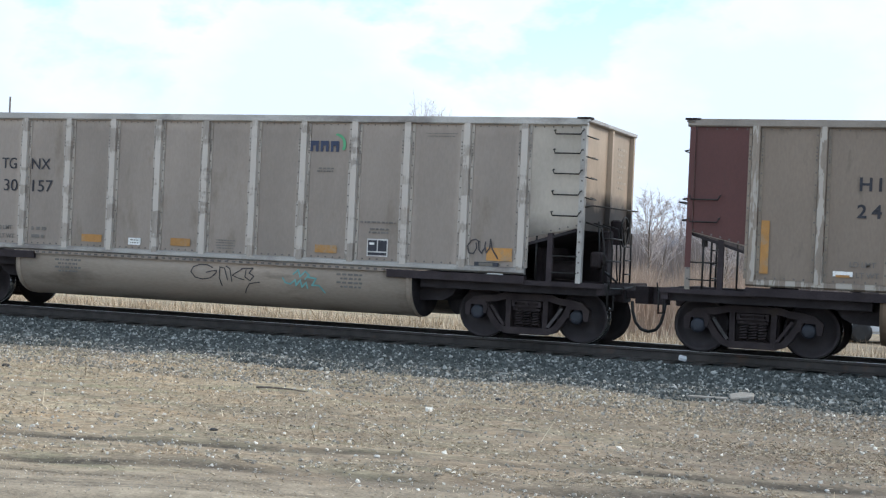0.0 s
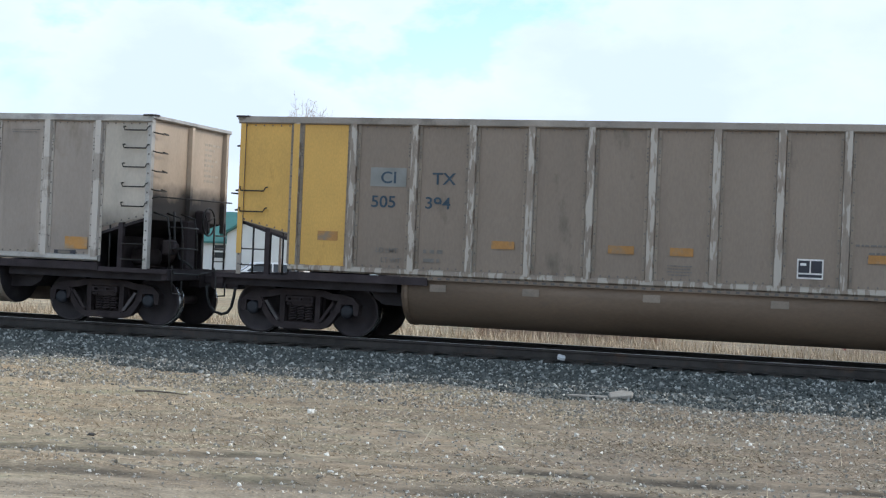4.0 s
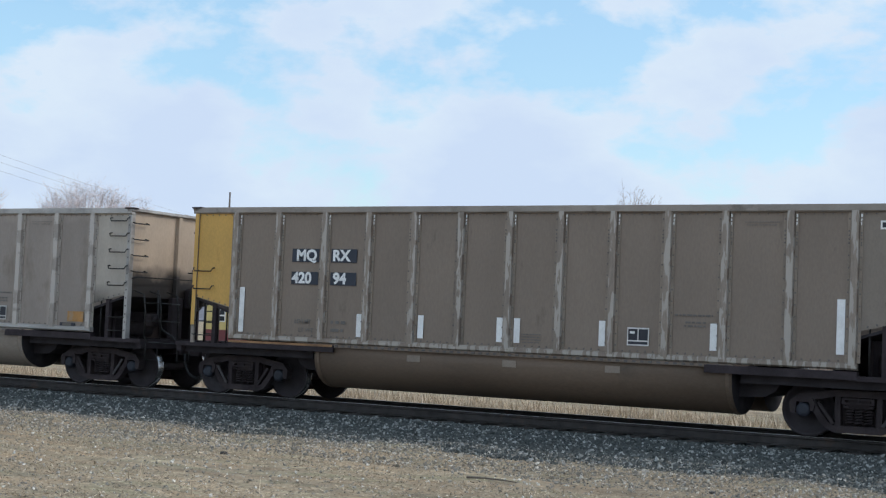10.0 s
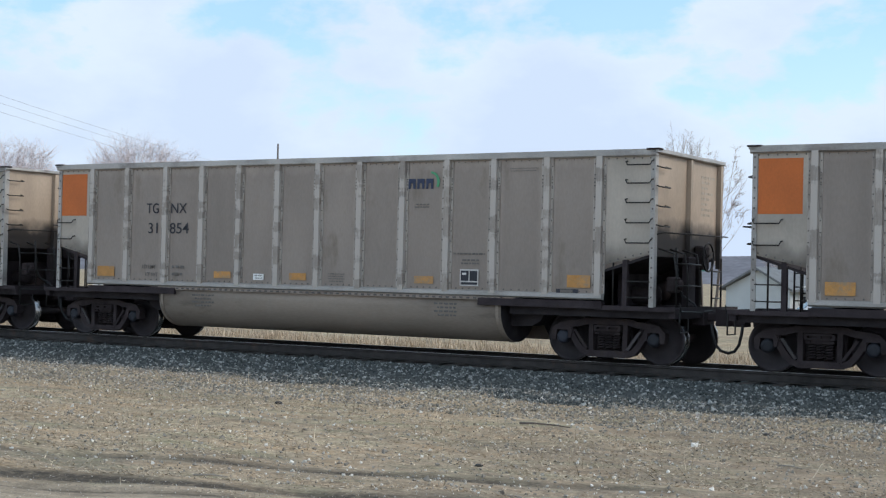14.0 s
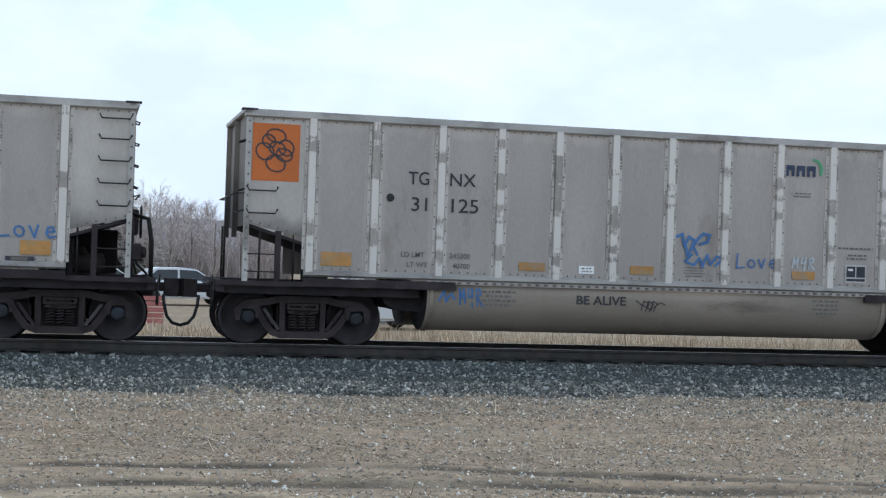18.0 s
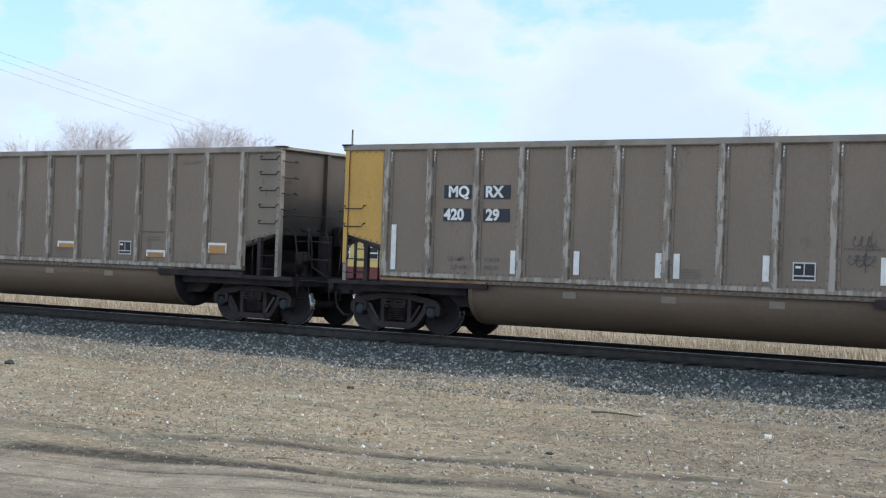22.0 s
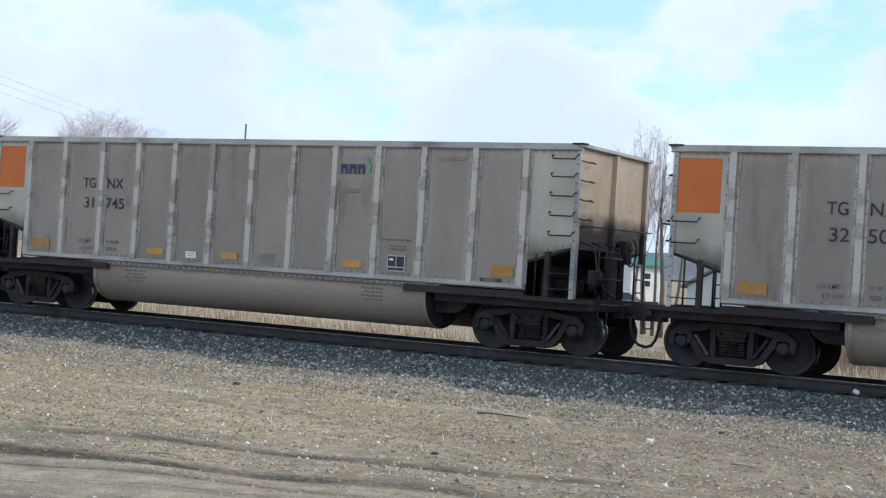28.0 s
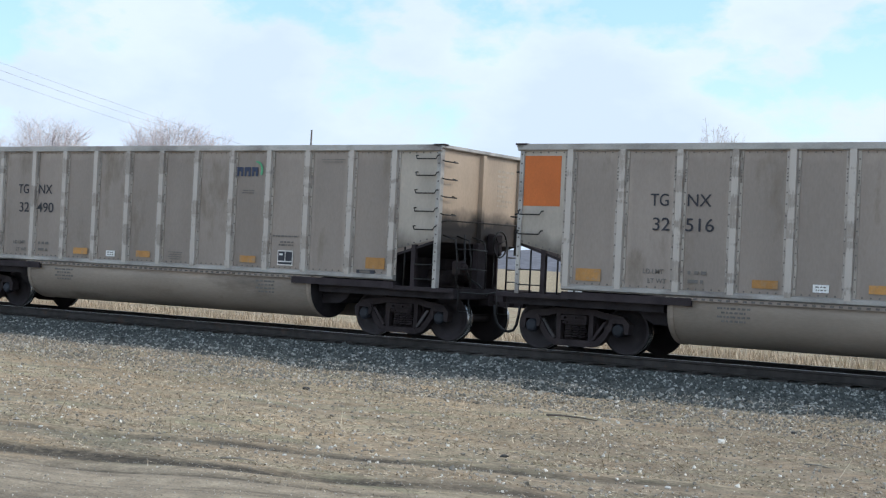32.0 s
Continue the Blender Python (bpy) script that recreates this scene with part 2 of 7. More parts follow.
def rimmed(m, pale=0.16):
    """Side sheet, darker in the middle, with a paler rim of ragged width."""
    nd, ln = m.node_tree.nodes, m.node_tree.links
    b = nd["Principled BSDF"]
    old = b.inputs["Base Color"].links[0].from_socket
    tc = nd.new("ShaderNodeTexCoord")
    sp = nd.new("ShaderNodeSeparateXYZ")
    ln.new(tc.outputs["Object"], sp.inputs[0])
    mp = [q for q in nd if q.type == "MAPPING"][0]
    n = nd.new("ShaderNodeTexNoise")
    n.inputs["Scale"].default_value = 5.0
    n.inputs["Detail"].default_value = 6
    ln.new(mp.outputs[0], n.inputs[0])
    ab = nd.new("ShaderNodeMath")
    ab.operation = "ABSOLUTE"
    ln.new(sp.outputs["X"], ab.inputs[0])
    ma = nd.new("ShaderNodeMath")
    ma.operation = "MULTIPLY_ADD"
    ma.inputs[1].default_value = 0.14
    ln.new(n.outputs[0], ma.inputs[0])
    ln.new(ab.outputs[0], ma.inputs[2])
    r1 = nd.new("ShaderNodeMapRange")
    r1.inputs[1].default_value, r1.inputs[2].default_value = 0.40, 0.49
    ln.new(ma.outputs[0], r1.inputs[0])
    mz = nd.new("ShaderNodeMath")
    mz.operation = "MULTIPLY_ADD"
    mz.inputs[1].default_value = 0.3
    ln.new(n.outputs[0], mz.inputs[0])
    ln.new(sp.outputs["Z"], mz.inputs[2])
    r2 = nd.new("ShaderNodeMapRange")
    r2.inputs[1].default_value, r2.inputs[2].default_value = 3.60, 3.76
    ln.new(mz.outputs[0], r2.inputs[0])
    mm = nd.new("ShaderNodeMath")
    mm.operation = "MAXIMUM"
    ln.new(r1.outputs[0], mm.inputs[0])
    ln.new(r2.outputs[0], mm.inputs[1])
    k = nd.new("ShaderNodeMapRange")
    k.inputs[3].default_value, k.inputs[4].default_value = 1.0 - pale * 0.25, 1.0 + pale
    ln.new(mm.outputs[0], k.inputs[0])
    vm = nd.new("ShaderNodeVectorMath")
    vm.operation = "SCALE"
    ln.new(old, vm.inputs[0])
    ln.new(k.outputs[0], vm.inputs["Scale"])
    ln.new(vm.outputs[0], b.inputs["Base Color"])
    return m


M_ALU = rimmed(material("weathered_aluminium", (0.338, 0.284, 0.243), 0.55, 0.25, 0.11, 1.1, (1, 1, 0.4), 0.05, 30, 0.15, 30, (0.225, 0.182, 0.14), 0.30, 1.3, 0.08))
M_ALU_RIB = worn_lit_rib("aluminium_post", (0.385, 0.335, 0.29), (0.56, 0.505, 0.45), 0.03, True)
# Palette of wagons 15 to 17: paler metal, with stronger light in its colour.
M_LIT_RIB = worn_lit_rib("scraped_aluminium_post", (0.38, 0.335, 0.295), (0.72, 0.665, 0.605), 0.05, True)
M_ALU_LIT = rimmed(material("paler_aluminium", (0.445, 0.395, 0.355), 0.55, 0.25, 0.10, 1.1, (1, 1, 0.4), 0.05, 30, 0.15, 30, (0.30, 0.255, 0.215), 0.28, 1.3, 0.05))
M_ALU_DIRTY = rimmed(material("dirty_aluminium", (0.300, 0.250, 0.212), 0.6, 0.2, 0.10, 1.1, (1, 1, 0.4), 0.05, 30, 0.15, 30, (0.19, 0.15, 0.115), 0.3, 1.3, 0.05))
M_DIRTY_RIB = worn_lit_rib("dirty_post", (0.30, 0.255, 0.215), (0.52, 0.47, 0.42), 0.01, True)
M_ALU_FLANGE = worn_lit_rib("aluminium_flange", (0.335, 0.292, 0.255), (0.47, 0.42, 0.37), 0.0)
M_LIT_FLANGE = worn_lit_rib("scraped_aluminium_flange", (0.42, 0.375, 0.335), (0.60, 0.55, 0.50), 0.02)
M_BRN_FLANGE = material("brown_grey_flange", (0.275, 0.222, 0.175), 0.55, 0.15, 0.2, 2.5, (1, 1, 0.8), 0.08, 40, per_object=0.08)
M_ALU_CHORD = material("aluminium_chord", (0.46, 0.435, 0.405), 0.5, 0.35, 0.2, 1.6, (0.6, 1, 1), 0.08, 50, 0.1, 40, (0.22, 0.195, 0.18), 0.52, 1.2, 0.05)
M_ALU_PALE = dark_foot_sheet("pale_aluminium", (0.50, 0.44, 0.37), (0.07, 0.06, 0.05), 1.50, 1.92, 0.75)
M_LIT_PALE = dark_foot_sheet("lit_corner_sheet", (0.565, 0.51, 0.455), (0.08, 0.068, 0.058), 1.46, 1.86, 0.75)
M_ALU_END = dark_foot_sheet("aluminium_end", (0.48, 0.375, 0.28), (0.026, 0.022, 0.022), 2.04, 2.34)
# Shade-coloured copy of the end sheet, for the wall turned from the sun.
M_ALU_END_SHADE = dark_foot_sheet("shaded_rear_end_sheet", (0.235, 0.205, 0.175), (0.030, 0.026, 0.024), 2.0, 2.7, 0.85)
# Near-black colour of the recessed parts under the body and the tub ends.
M_UNDER_BLACK = material("black_underframe", (0.048, 0.042, 0.044), 0.85, 0.0, 0.3, 3.0, fine=0.15, spec=0.1)
M_ALU_TUB = material("tub_aluminium", (0.355, 0.288, 0.228), 0.65, 0.05, 0.14, 0.9, (0.4, 1, 1.4), 0.07, 25, 0.12, 25, (0.17, 0.135, 0.105), 0.32, 1.2, 0.05)
M_BRN = material("brown_grey_sheet", (0.262, 0.205, 0.160), 0.6, 0.12, 0.08, 1.1, (1, 1, 0.4), 0.06, 30, 0.15, 30, (0.13, 0.105, 0.08), 0.2, 1.6, 0.03)
# The bright streaks here are painted highlights of the post edges.
M_BRN_RIB = worn_lit_rib("brown_grey_post", (0.285, 0.232, 0.188), (0.47, 0.42, 0.365), -0.01)
M_BRN_CHORD = material("brown_grey_chord", (0.32, 0.275, 0.235), 0.5, 0.25, 0.2, 1.6, (1, 1, 1), 0.08, 50, 0.1, 40, (0.12, 0.10, 0.08), 0.3, 1.2, 0.05)
M_BRN_PALE = material("brown_grey_corner", (0.27, 0.222, 0.178), 0.6, 0.12, 0.1, 1.8, (1, 1, 0.5), 0.06, 40, 0.12, 30, (0.12, 0.095, 0.07), 0.25, 2.2, 0.04)
M_BRN_END = dark_foot_sheet("brown_grey_end", (0.105, 0.084, 0.068), (0.022, 0.019, 0.018), 2.2, 2.9)
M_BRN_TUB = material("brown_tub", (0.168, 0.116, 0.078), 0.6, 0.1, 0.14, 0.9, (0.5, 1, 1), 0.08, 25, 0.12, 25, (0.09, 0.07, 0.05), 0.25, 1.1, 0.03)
M_GLD = material("tan_sheet", (0.282, 0.212, 0.158), 0.6, 0.1, 0.12, 1.1, (1, 1, 0.4), 0.07, 30, 0.15, 30, (0.17, 0.115, 0.075), 0.32, 1.4, 0.04)
M_GLD_RIB = worn_lit_rib("tan_post", (0.30, 0.24, 0.18), (0.46, 0.40, 0.33), 0.0)
M_GLD_END = dark_foot_sheet("tan_end", (0.26, 0.20, 0.125), (0.028, 0.024, 0.02))
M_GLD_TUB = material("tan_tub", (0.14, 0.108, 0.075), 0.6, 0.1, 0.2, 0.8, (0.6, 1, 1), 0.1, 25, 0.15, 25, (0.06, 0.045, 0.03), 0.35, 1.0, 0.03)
M_STEEL = material("sooty_steel", (0.046, 0.036, 0.038), 0.75, 0.0, 0.3, 3.0, fine=0.15, bump=0.3, bump_scale=50, dark=(0.04, 0.031, 0.024), dark_amount=0.2, dark_scale=4, per_object=0.12, spec=0.2)
M_TRUCK = material("cast_steel_truck", (0.052, 0.041, 0.041), 0.75, 0.0, 0.3, 4.0, fine=0.15, bump=0.4, bump_scale=40, dark=(0.055, 0.042, 0.032), dark_amount=0.25, dark_scale=4, per_object=0.15, spec=0.12)
M_WHEEL = material("rolled_steel_wheel", (0.044, 0.035, 0.037), 0.7, 0.0, 0.25, 4.0, fine=0.1, bump=0.2, bump_scale=40, per_object=0.1)
M_LEVER = material("worn_lever", (0.068, 0.058, 0.057), 0.65, 0.0, 0.3, 4.0, per_object=0.4)
M_TREAD = material("polished_tread", (0.42, 0.41, 0.40), 0.25, 1.0, 0.1, 5.0)
M_RUBBER = material("black_rubber_hose", (0.025, 0.025, 0.026), 0.55, 0, 0.2, 8.0)
M_RIVET = material("dull_rivet", (0.15, 0.135, 0.125), 0.6, 0.2, 0.2, 8.0)
M_ROD = material("dark_iron_rod", (0.028, 0.025, 0.023), 0.55, 0.3, 0.2, 8.0)
M_ORANGE = material("orange_paint", (0.62, 0.155, 0.028), 0.55, 0, 0.09, 2.0, (1, 1, 0.6), 0.05, 40, dark=(0.40, 0.11, 0.03), dark_amount=0.1, dark_scale=2.0)
M_RUST = material("rusty_orange", (0.30, 0.095, 0.035), 0.7, 0, 0.3, 1.2, (1, 1.5, 0.35), 0.1, 30, dark=(0.09, 0.045, 0.03), dark_amount=0.5, dark_scale=1.6)
M_TAN_RUST = material("tan_rust", (0.34, 0.185, 0.085), 0.75, 0, 0.25, 2.0, (1, 1, 0.6), 0.1, 30, dark=(0.17, 0.10, 0.055), dark_amount=0.4, dark_scale=2.2)
M_BLUE = material("blue_paint", (0.035, 0.10, 0.36), 0.55, 0, 0.1, 2.0, fine=0.05, fine_scale=40)
M_YELLOW = material("yellow_paint", (0.66, 0.385, 0.095), 0.55, 0, 0.12, 1.5, (1, 1, 0.5), 0.07, 40, 0.1, 30, (0.40, 0.20, 0.04), 0.22, 2.0)
M_MAROON = material("maroon_paint", (0.105, 0.036, 0.032), 0.55, 0, 0.14, 1.5, (1, 1, 0.5), 0.07, 40, dark=(0.08, 0.035, 0.03), dark_amount=0.25, dark_scale=2.0)
M_RED = material("red_paint", (0.26, 0.035, 0.035), 0.55, 0, 0.1, 2.0, fine=0.05, fine_scale=40)
M_REFL = material("amber_reflector", (0.52, 0.255, 0.07), 0.5, 0, 0.12, 6.0, fine=0.1, fine_scale=60, dark=(0.37, 0.27, 0.175), dark_amount=0.55, dark_scale=4, per_object=0.2)
M_REFL_DULL = material("grimy_reflector", (0.42, 0.205, 0.06), 0.6, 0, 0.14, 6.0, fine=0.1, fine_scale=60, dark=(0.25, 0.19, 0.13), dark_amount=0.5, dark_scale=4, per_object=0.15)
M_PATCH_BLUE = material("faded_blue_patch", (0.235, 0.235, 0.22), 0.6, 0, 0.12, 4.0)
M_WHITE = material("white_decal", (0.90, 0.89, 0.86), 0.5, 0, 0.1, 6.0, fine=0.08, per_object=0.08)
M_FRAME = material("dulled_white_stencil", (0.66, 0.635, 0.60), 0.6, 0, 0.2, 6.0, fine=0.12, per_object=0.25)
M_INK = material("black_stencil", (0.035, 0.035, 0.045), 0.6, 0, 0.2, 8.0)
M_INK_FADED = material("faded_stencil", (0.17, 0.155, 0.14), 0.6, 0, 0.2, 8.0)
M_INK_WEAK = material("worn_black_stencil", (0.105, 0.095, 0.09), 0.6, 0, 0.3, 8.0)
M_END_INK = material("faint_end_stencil", (0.46, 0.385, 0.30), 0.6, 0, 0.2, 8.0)
M_BRN_MARK = material("nearly_gone_stencil", (0.185, 0.148, 0.118), 0.6, 0, 0.2, 8.0)
M_INK_BLUE = material("blue_stencil", (0.035, 0.065, 0.095), 0.6, 0, 0.2, 8.0)
M_NAVY = material("navy_panel", (0.030, 0.036, 0.052), 0.55, 0, 0.12, 5.0)
M_LOGO = material("royal_blue_logo", (0.030, 0.045, 0.095), 0.5, 0, 0.1, 5.0)
M_LEAF = material("green_logo", (0.10, 0.38, 0.19), 0.5, 0, 0.1, 5.0)
M_SPRAY = material("blue_spray_paint", (0.066, 0.175, 0.38), 0.6, 0, 0.2, 5.0, fine=0.1)
M_SPRAY_THIN = material("thin_blue_spray_paint", (0.085, 0.16, 0.285), 0.6, 0, 0.25, 5.0, fine=0.15)
M_SPRAY_K = material("black_spray_paint", (0.05, 0.045, 0.05), 0.6, 0, 0.2, 5.0)
M_SPRAY_P = material("purple_spray_paint", (0.25, 0.17, 0.25), 0.6, 0, 0.2, 5.0)
M_SPRAY_W = material("white_spray_paint", (0.55, 0.60, 0.64), 0.6, 0, 0.2, 5.0)
M_TEAL = material("teal_spray_paint", (0.18, 0.40, 0.38), 0.6, 0, 0.2, 5.0)
M_HUB = material("blue_bearing_cap", (0.023, 0.026, 0.035), 0.6, 0.0, 0.2, 8.0, per_object=0.5)
M_COAL = material("coal_residue", (0.03, 0.03, 0.032), 0.8, 0, 0.3, 6.0)
M_RAILTOP = material("polished_rail_head", (0.68, 0.67, 0.66), 0.5, 0.5, 0.08, 3.0, (0.2, 1, 1))
M_RAIL = material("rusted_rail", (0.055, 0.047, 0.042), 0.75, 0.1, 0.3, 5.0, bump=0.2, dark=(0.10, 0.06, 0.04), dark_amount=0.3)
M_TIE = material("creosoted_tie", (0.055, 0.047, 0.040), 0.85, 0, 0.3, 3.0, (0.4, 4, 4), 0.2, 40, 0.5, 30, per_object=0.2)


# ---------------------------------------------------------------- mesh helpers
def to_mesh(bm, name, mats):
    me = bpy.data.meshes.new(name)
    bm.normal_update()
    bm.to_mesh(me)
    bm.free()
    for q in (mats if isinstance(mats, (list, tuple)) else [mats]):
        me.materials.append(q)
    return me


def part(name, bm, mat, parent, label=""):
    ob = new(name, bm if isinstance(bm, bpy.types.Mesh) else to_mesh(bm, name, mat))
    ob.parent = parent
    if label:
        ob["label"] = label
    return ob


def thing(name, bm, mat, label, category, group="", kind=""):
    return tagged(new(name, to_mesh(bm, name, mat)), label, category, group, kind)


def root(name, m, label, category, group=""):
    e = new(name)
    e.empty_display_size = 0.5
    e.matrix_basis = m
    return tagged(e, label, category, group)


def box(bm, x0, x1, y0, y1, z0, z1, bevel=0.0, mi=0):
    vs = [bm.verts.new((x, y, z)) for x in (x0, x1) for y in (y0, y1) for z in (z0, z1)]
    fs = [bm.faces.new([vs[i] for i in q]) for q in ((0, 1, 3, 2), (4, 6, 7, 5), (0, 4, 5, 1), (2, 3, 7, 6), (0, 2, 6, 4), (1, 5, 7, 3))]
    for f in fs:
        f.material_index = mi
    if bevel:
        bmesh.ops.bevel(bm, geom=list({e for f in fs for e in f.edges}), offset=bevel, segments=1, affect="EDGES", clamp_overlap=True)
    return vs


def prism(bm, outline, axis, a, b, mi=0):
    """A closed outline of 2D points swept along an axis ('x': points are y, z; 'y': x, z; 'z': x, y) from a to b."""
    def at(p, w):
        return {"x": (w, p[0], p[1]), "y": (p[0], w, p[1]), "z": (p[0], p[1], w)}[axis]
    v0 = [bm.verts.new(at(p, a)) for p in outline]
    v1 = [bm.verts.new(at(p, b)) for p in outline]
    n = len(outline)
    made = [bm.faces.new(v0), bm.faces.new(v1[::-1])]
    for i in range(n):
        made.append(bm.faces.new((v0[i], v1[i], v1[(i + 1) % n], v0[(i + 1) % n])))
    for f in made:
        f.material_index = mi
    bmesh.ops.recalc_face_normals(bm, faces=made)
    return made


def tube(bm, pts, r, sides=6, closed=False, mi=0, r_end=None):
    """A round bar along points."""
    pts = [Vector(p) for p in pts]
    n = len(pts)
    rings = []
    up = None
    for i, p in enumerate(pts):
        a = pts[(i - 1) % n] if (closed or i) else p
        b = pts[(i + 1) % n] if (closed or i < n - 1) else p
        d = (b - a).normalized()
        if up is None:
            up = d.orthogonal().normalized()
        up = (up - d * up.dot(d))
        up = up.normalized() if up.length > 1e-6 else d.orthogonal().normalized()
        s = d.cross(up)
        rr = r if r_end is None else r + (r_end - r) * i / max(1, n - 1)
        rings.append([bm.verts.new(p + (up * math.cos(k * math.tau / sides) + s * math.sin(k * math.tau / sides)) * rr) for k in range(sides)])
    for i in range(n if closed else n - 1):
        q, w = rings[i], rings[(i + 1) % n]
        for k in range(sides):
            f = bm.faces.new((q[k], q[(k + 1) % sides], w[(k + 1) % sides], w[k]))
            f.material_index = mi
            f.smooth = True
    if not closed:
        bm.faces.new(rings[0][::-1]).material_index = mi
        bm.faces.new(rings[-1]).material_index = mi


def lathe(bm, profile, sides=24, axis="y", centre=(0, 0, 0), mi=0):
    """A profile of (distance along the axis, radius) turned round the axis y, x or z."""
    c = Vector(centre)
    rings = []
    for h, r in profile:
        ring = []
        for k in range(sides):
            a = k * math.tau / sides
            u, v = math.cos(a) * r, math.sin(a) * r
            ring.append(bm.verts.new(c + Vector({"y": (u, h, v), "x": (h, u, v), "z": (u, v, h)}[axis])))
        rings.append(ring)
    made = []
    for i in range(len(rings) - 1):
        for k in range(sides):
            made.append(bm.faces.new((rings[i][k], rings[i][(k + 1) % sides], rings[i + 1][(k + 1) % sides], rings[i + 1][k])))
    made.append(bm.faces.new(rings[0]))
    made.append(bm.faces.new(rings[-1]))
    bmesh.ops.recalc_face_normals(bm, faces=made)
    for f in made:
        f.material_index = mi
        f.smooth = len(f.verts) == 4
    return made


def lettering(text, size, mat, parent, x, y, z, name="lettering", sx=1.0, shear=0.0, bold=0.0, turn=0.0):
    """Flat letters on the near side of a wagon, the left end of the line at x, its foot at z."""
    cu = bpy.data.curves.new(name, "FONT")
    cu.body = text
    cu.size = size / 0.72
    cu.shear = shear
    cu.offset = bold
    cu.extrude = 0.001
    tmp = bpy.data.objects.new(name, cu)
    me = bpy.data.meshes.new_from_object(tmp)
    bpy.data.objects.remove(tmp)
    bpy.data.curves.remove(cu)
    me.transform(pose(x, y, z, 90, 0, 0) @ pose(0, 0, 0, 0, 0, turn) @ Matrix.Diagonal((sx, 1, 1, 1)))
    me.materials.clear()
    me.materials.append(mat)
    if size < 0.12:
        ob = new(name, me)
        ob.parent = parent
        tagged(ob, kind="stuff")
        return
    # one part a letter: loose pieces that overlap along the line belong together
    bm = bmesh.new()
    bm.from_mesh(me)
    bpy.data.meshes.remove(me)
    bmesh.ops.remove_doubles(bm, verts=list(bm.verts), dist=1e-5)
    todo, pieces = set(bm.verts), []
    while todo:
        stack, piece = [todo.pop()], []
        while stack:
            q = stack.pop()
            piece.append(q)
            for e in q.link_edges:
                o = e.other_vert(q)
                if o in todo:
                    todo.remove(o)
                    stack.append(o)
        pieces.append((min(q.co.x for q in piece), max(q.co.x for q in piece), piece))
    pieces.sort(key=lambda p: p[:2])
    glyphs = []
    for a, b, piece in pieces:
        if glyphs and a < glyphs[-1][1] - 0.5 * min(b - a, glyphs[-1][1] - glyphs[-1][0]):
            glyphs[-1] = (glyphs[-1][0], max(b, glyphs[-1][1]), glyphs[-1][2] + piece)
        else:
            glyphs.append((a, b, piece))
    for a, b, piece in glyphs:
        order = {q: k for k, q in enumerate(piece)}
        faces = {f for q in piece for f in q.link_faces}
        one = bpy.data.meshes.new(name)
        one.from_pydata([tuple(q.co) for q in piece], [], sorted([order[q] for q in f.verts] for f in faces))
        one.materials.append(mat)
        new(name, one).parent = parent
    bm.free()


def bars(parent, x, z, w, rows, h, gap, y, mat, name="stencil"):
    """Small writing that cannot be read: rows of short plain bars."""
    rnd = random.Random(round(x * 100) + rows)
    bm = bmesh.new()
    for i in range(rows):
        q = x + rnd.uniform(0, 0.12) * w
        while q < x + w * rnd.uniform(0.85, 1.0):
            e = min(x + w, q + h * rnd.uniform(0.8, 3.2))
            box(bm, q, e, y - 0.002, y, z - i * (h + gap) - h, z - i * (h + gap))
            q = e + h * rnd.uniform(0.5, 1.1)
    return tagged(part(name, bm, mat, parent), kind="stuff")


def plate(parent, x0, x1, z0, z1, y, mat, name, t=0.003, label=""):
    bm = bmesh.new()
    box(bm, x0, x1, y - t, y, z0, z1)
    return part(name, bm, mat, parent, label)


# ---------------------------------------------------------------- the wagons
RIBS = [-6.16, -5.12, -4.02, -3.01, -2.01, -1.01, 0.0, 1.01, 2.01, 3.01, 4.02, 5.12, 6.16]
SKIN = -1.535        # outer face of the side sheets
FACE = -1.60         # outer face of posts and chord
ZB, ZT = 1.13, 3.785
WHEEL_R = 0.457
TUB_Z, TUB_R = 0.90, 0.605      # height of the tubs' widest line, depth of their round below it
AXLES = (-7.06, -5.28, 5.28, 7.06)


SILL = 1.245         # top of the side sill, foot of posts and sheets


def rib_mesh(mat, flange):
    """Hat-section post: raised web between two riveted flanges."""
    bm = bmesh.new()
    prism(bm, [(-0.070, SKIN), (-0.056, FACE), (0.056, FACE), (0.070, SKIN)], "z", SILL - 0.03, ZT - 0.10)
    for s in (-1, 1):
        a, b = sorted((s * 0.072, s * 0.122))
        box(bm, a, b, SKIN - 0.014, SKIN, SILL + 0.01, ZT - 0.12, 0, 2)
        for i in range(12):
            z = 1.36 + i * 0.195 + (0.03 if s < 0 else 0.0)
            box(bm, s * 0.097 - 0.010, s * 0.097 + 0.010, SKIN - 0.024, SKIN - 0.014, z, z + 0.022, 0, 1)
        for z in (3.15, 3.21, 3.27):
            box(bm, s * 0.097 - 0.010, s * 0.097 + 0.010, SKIN - 0.024, SKIN - 0.014, z, z + 0.022, 0, 1)
    return to_mesh(bm, "rib", [mat, M_RIVET, flange])


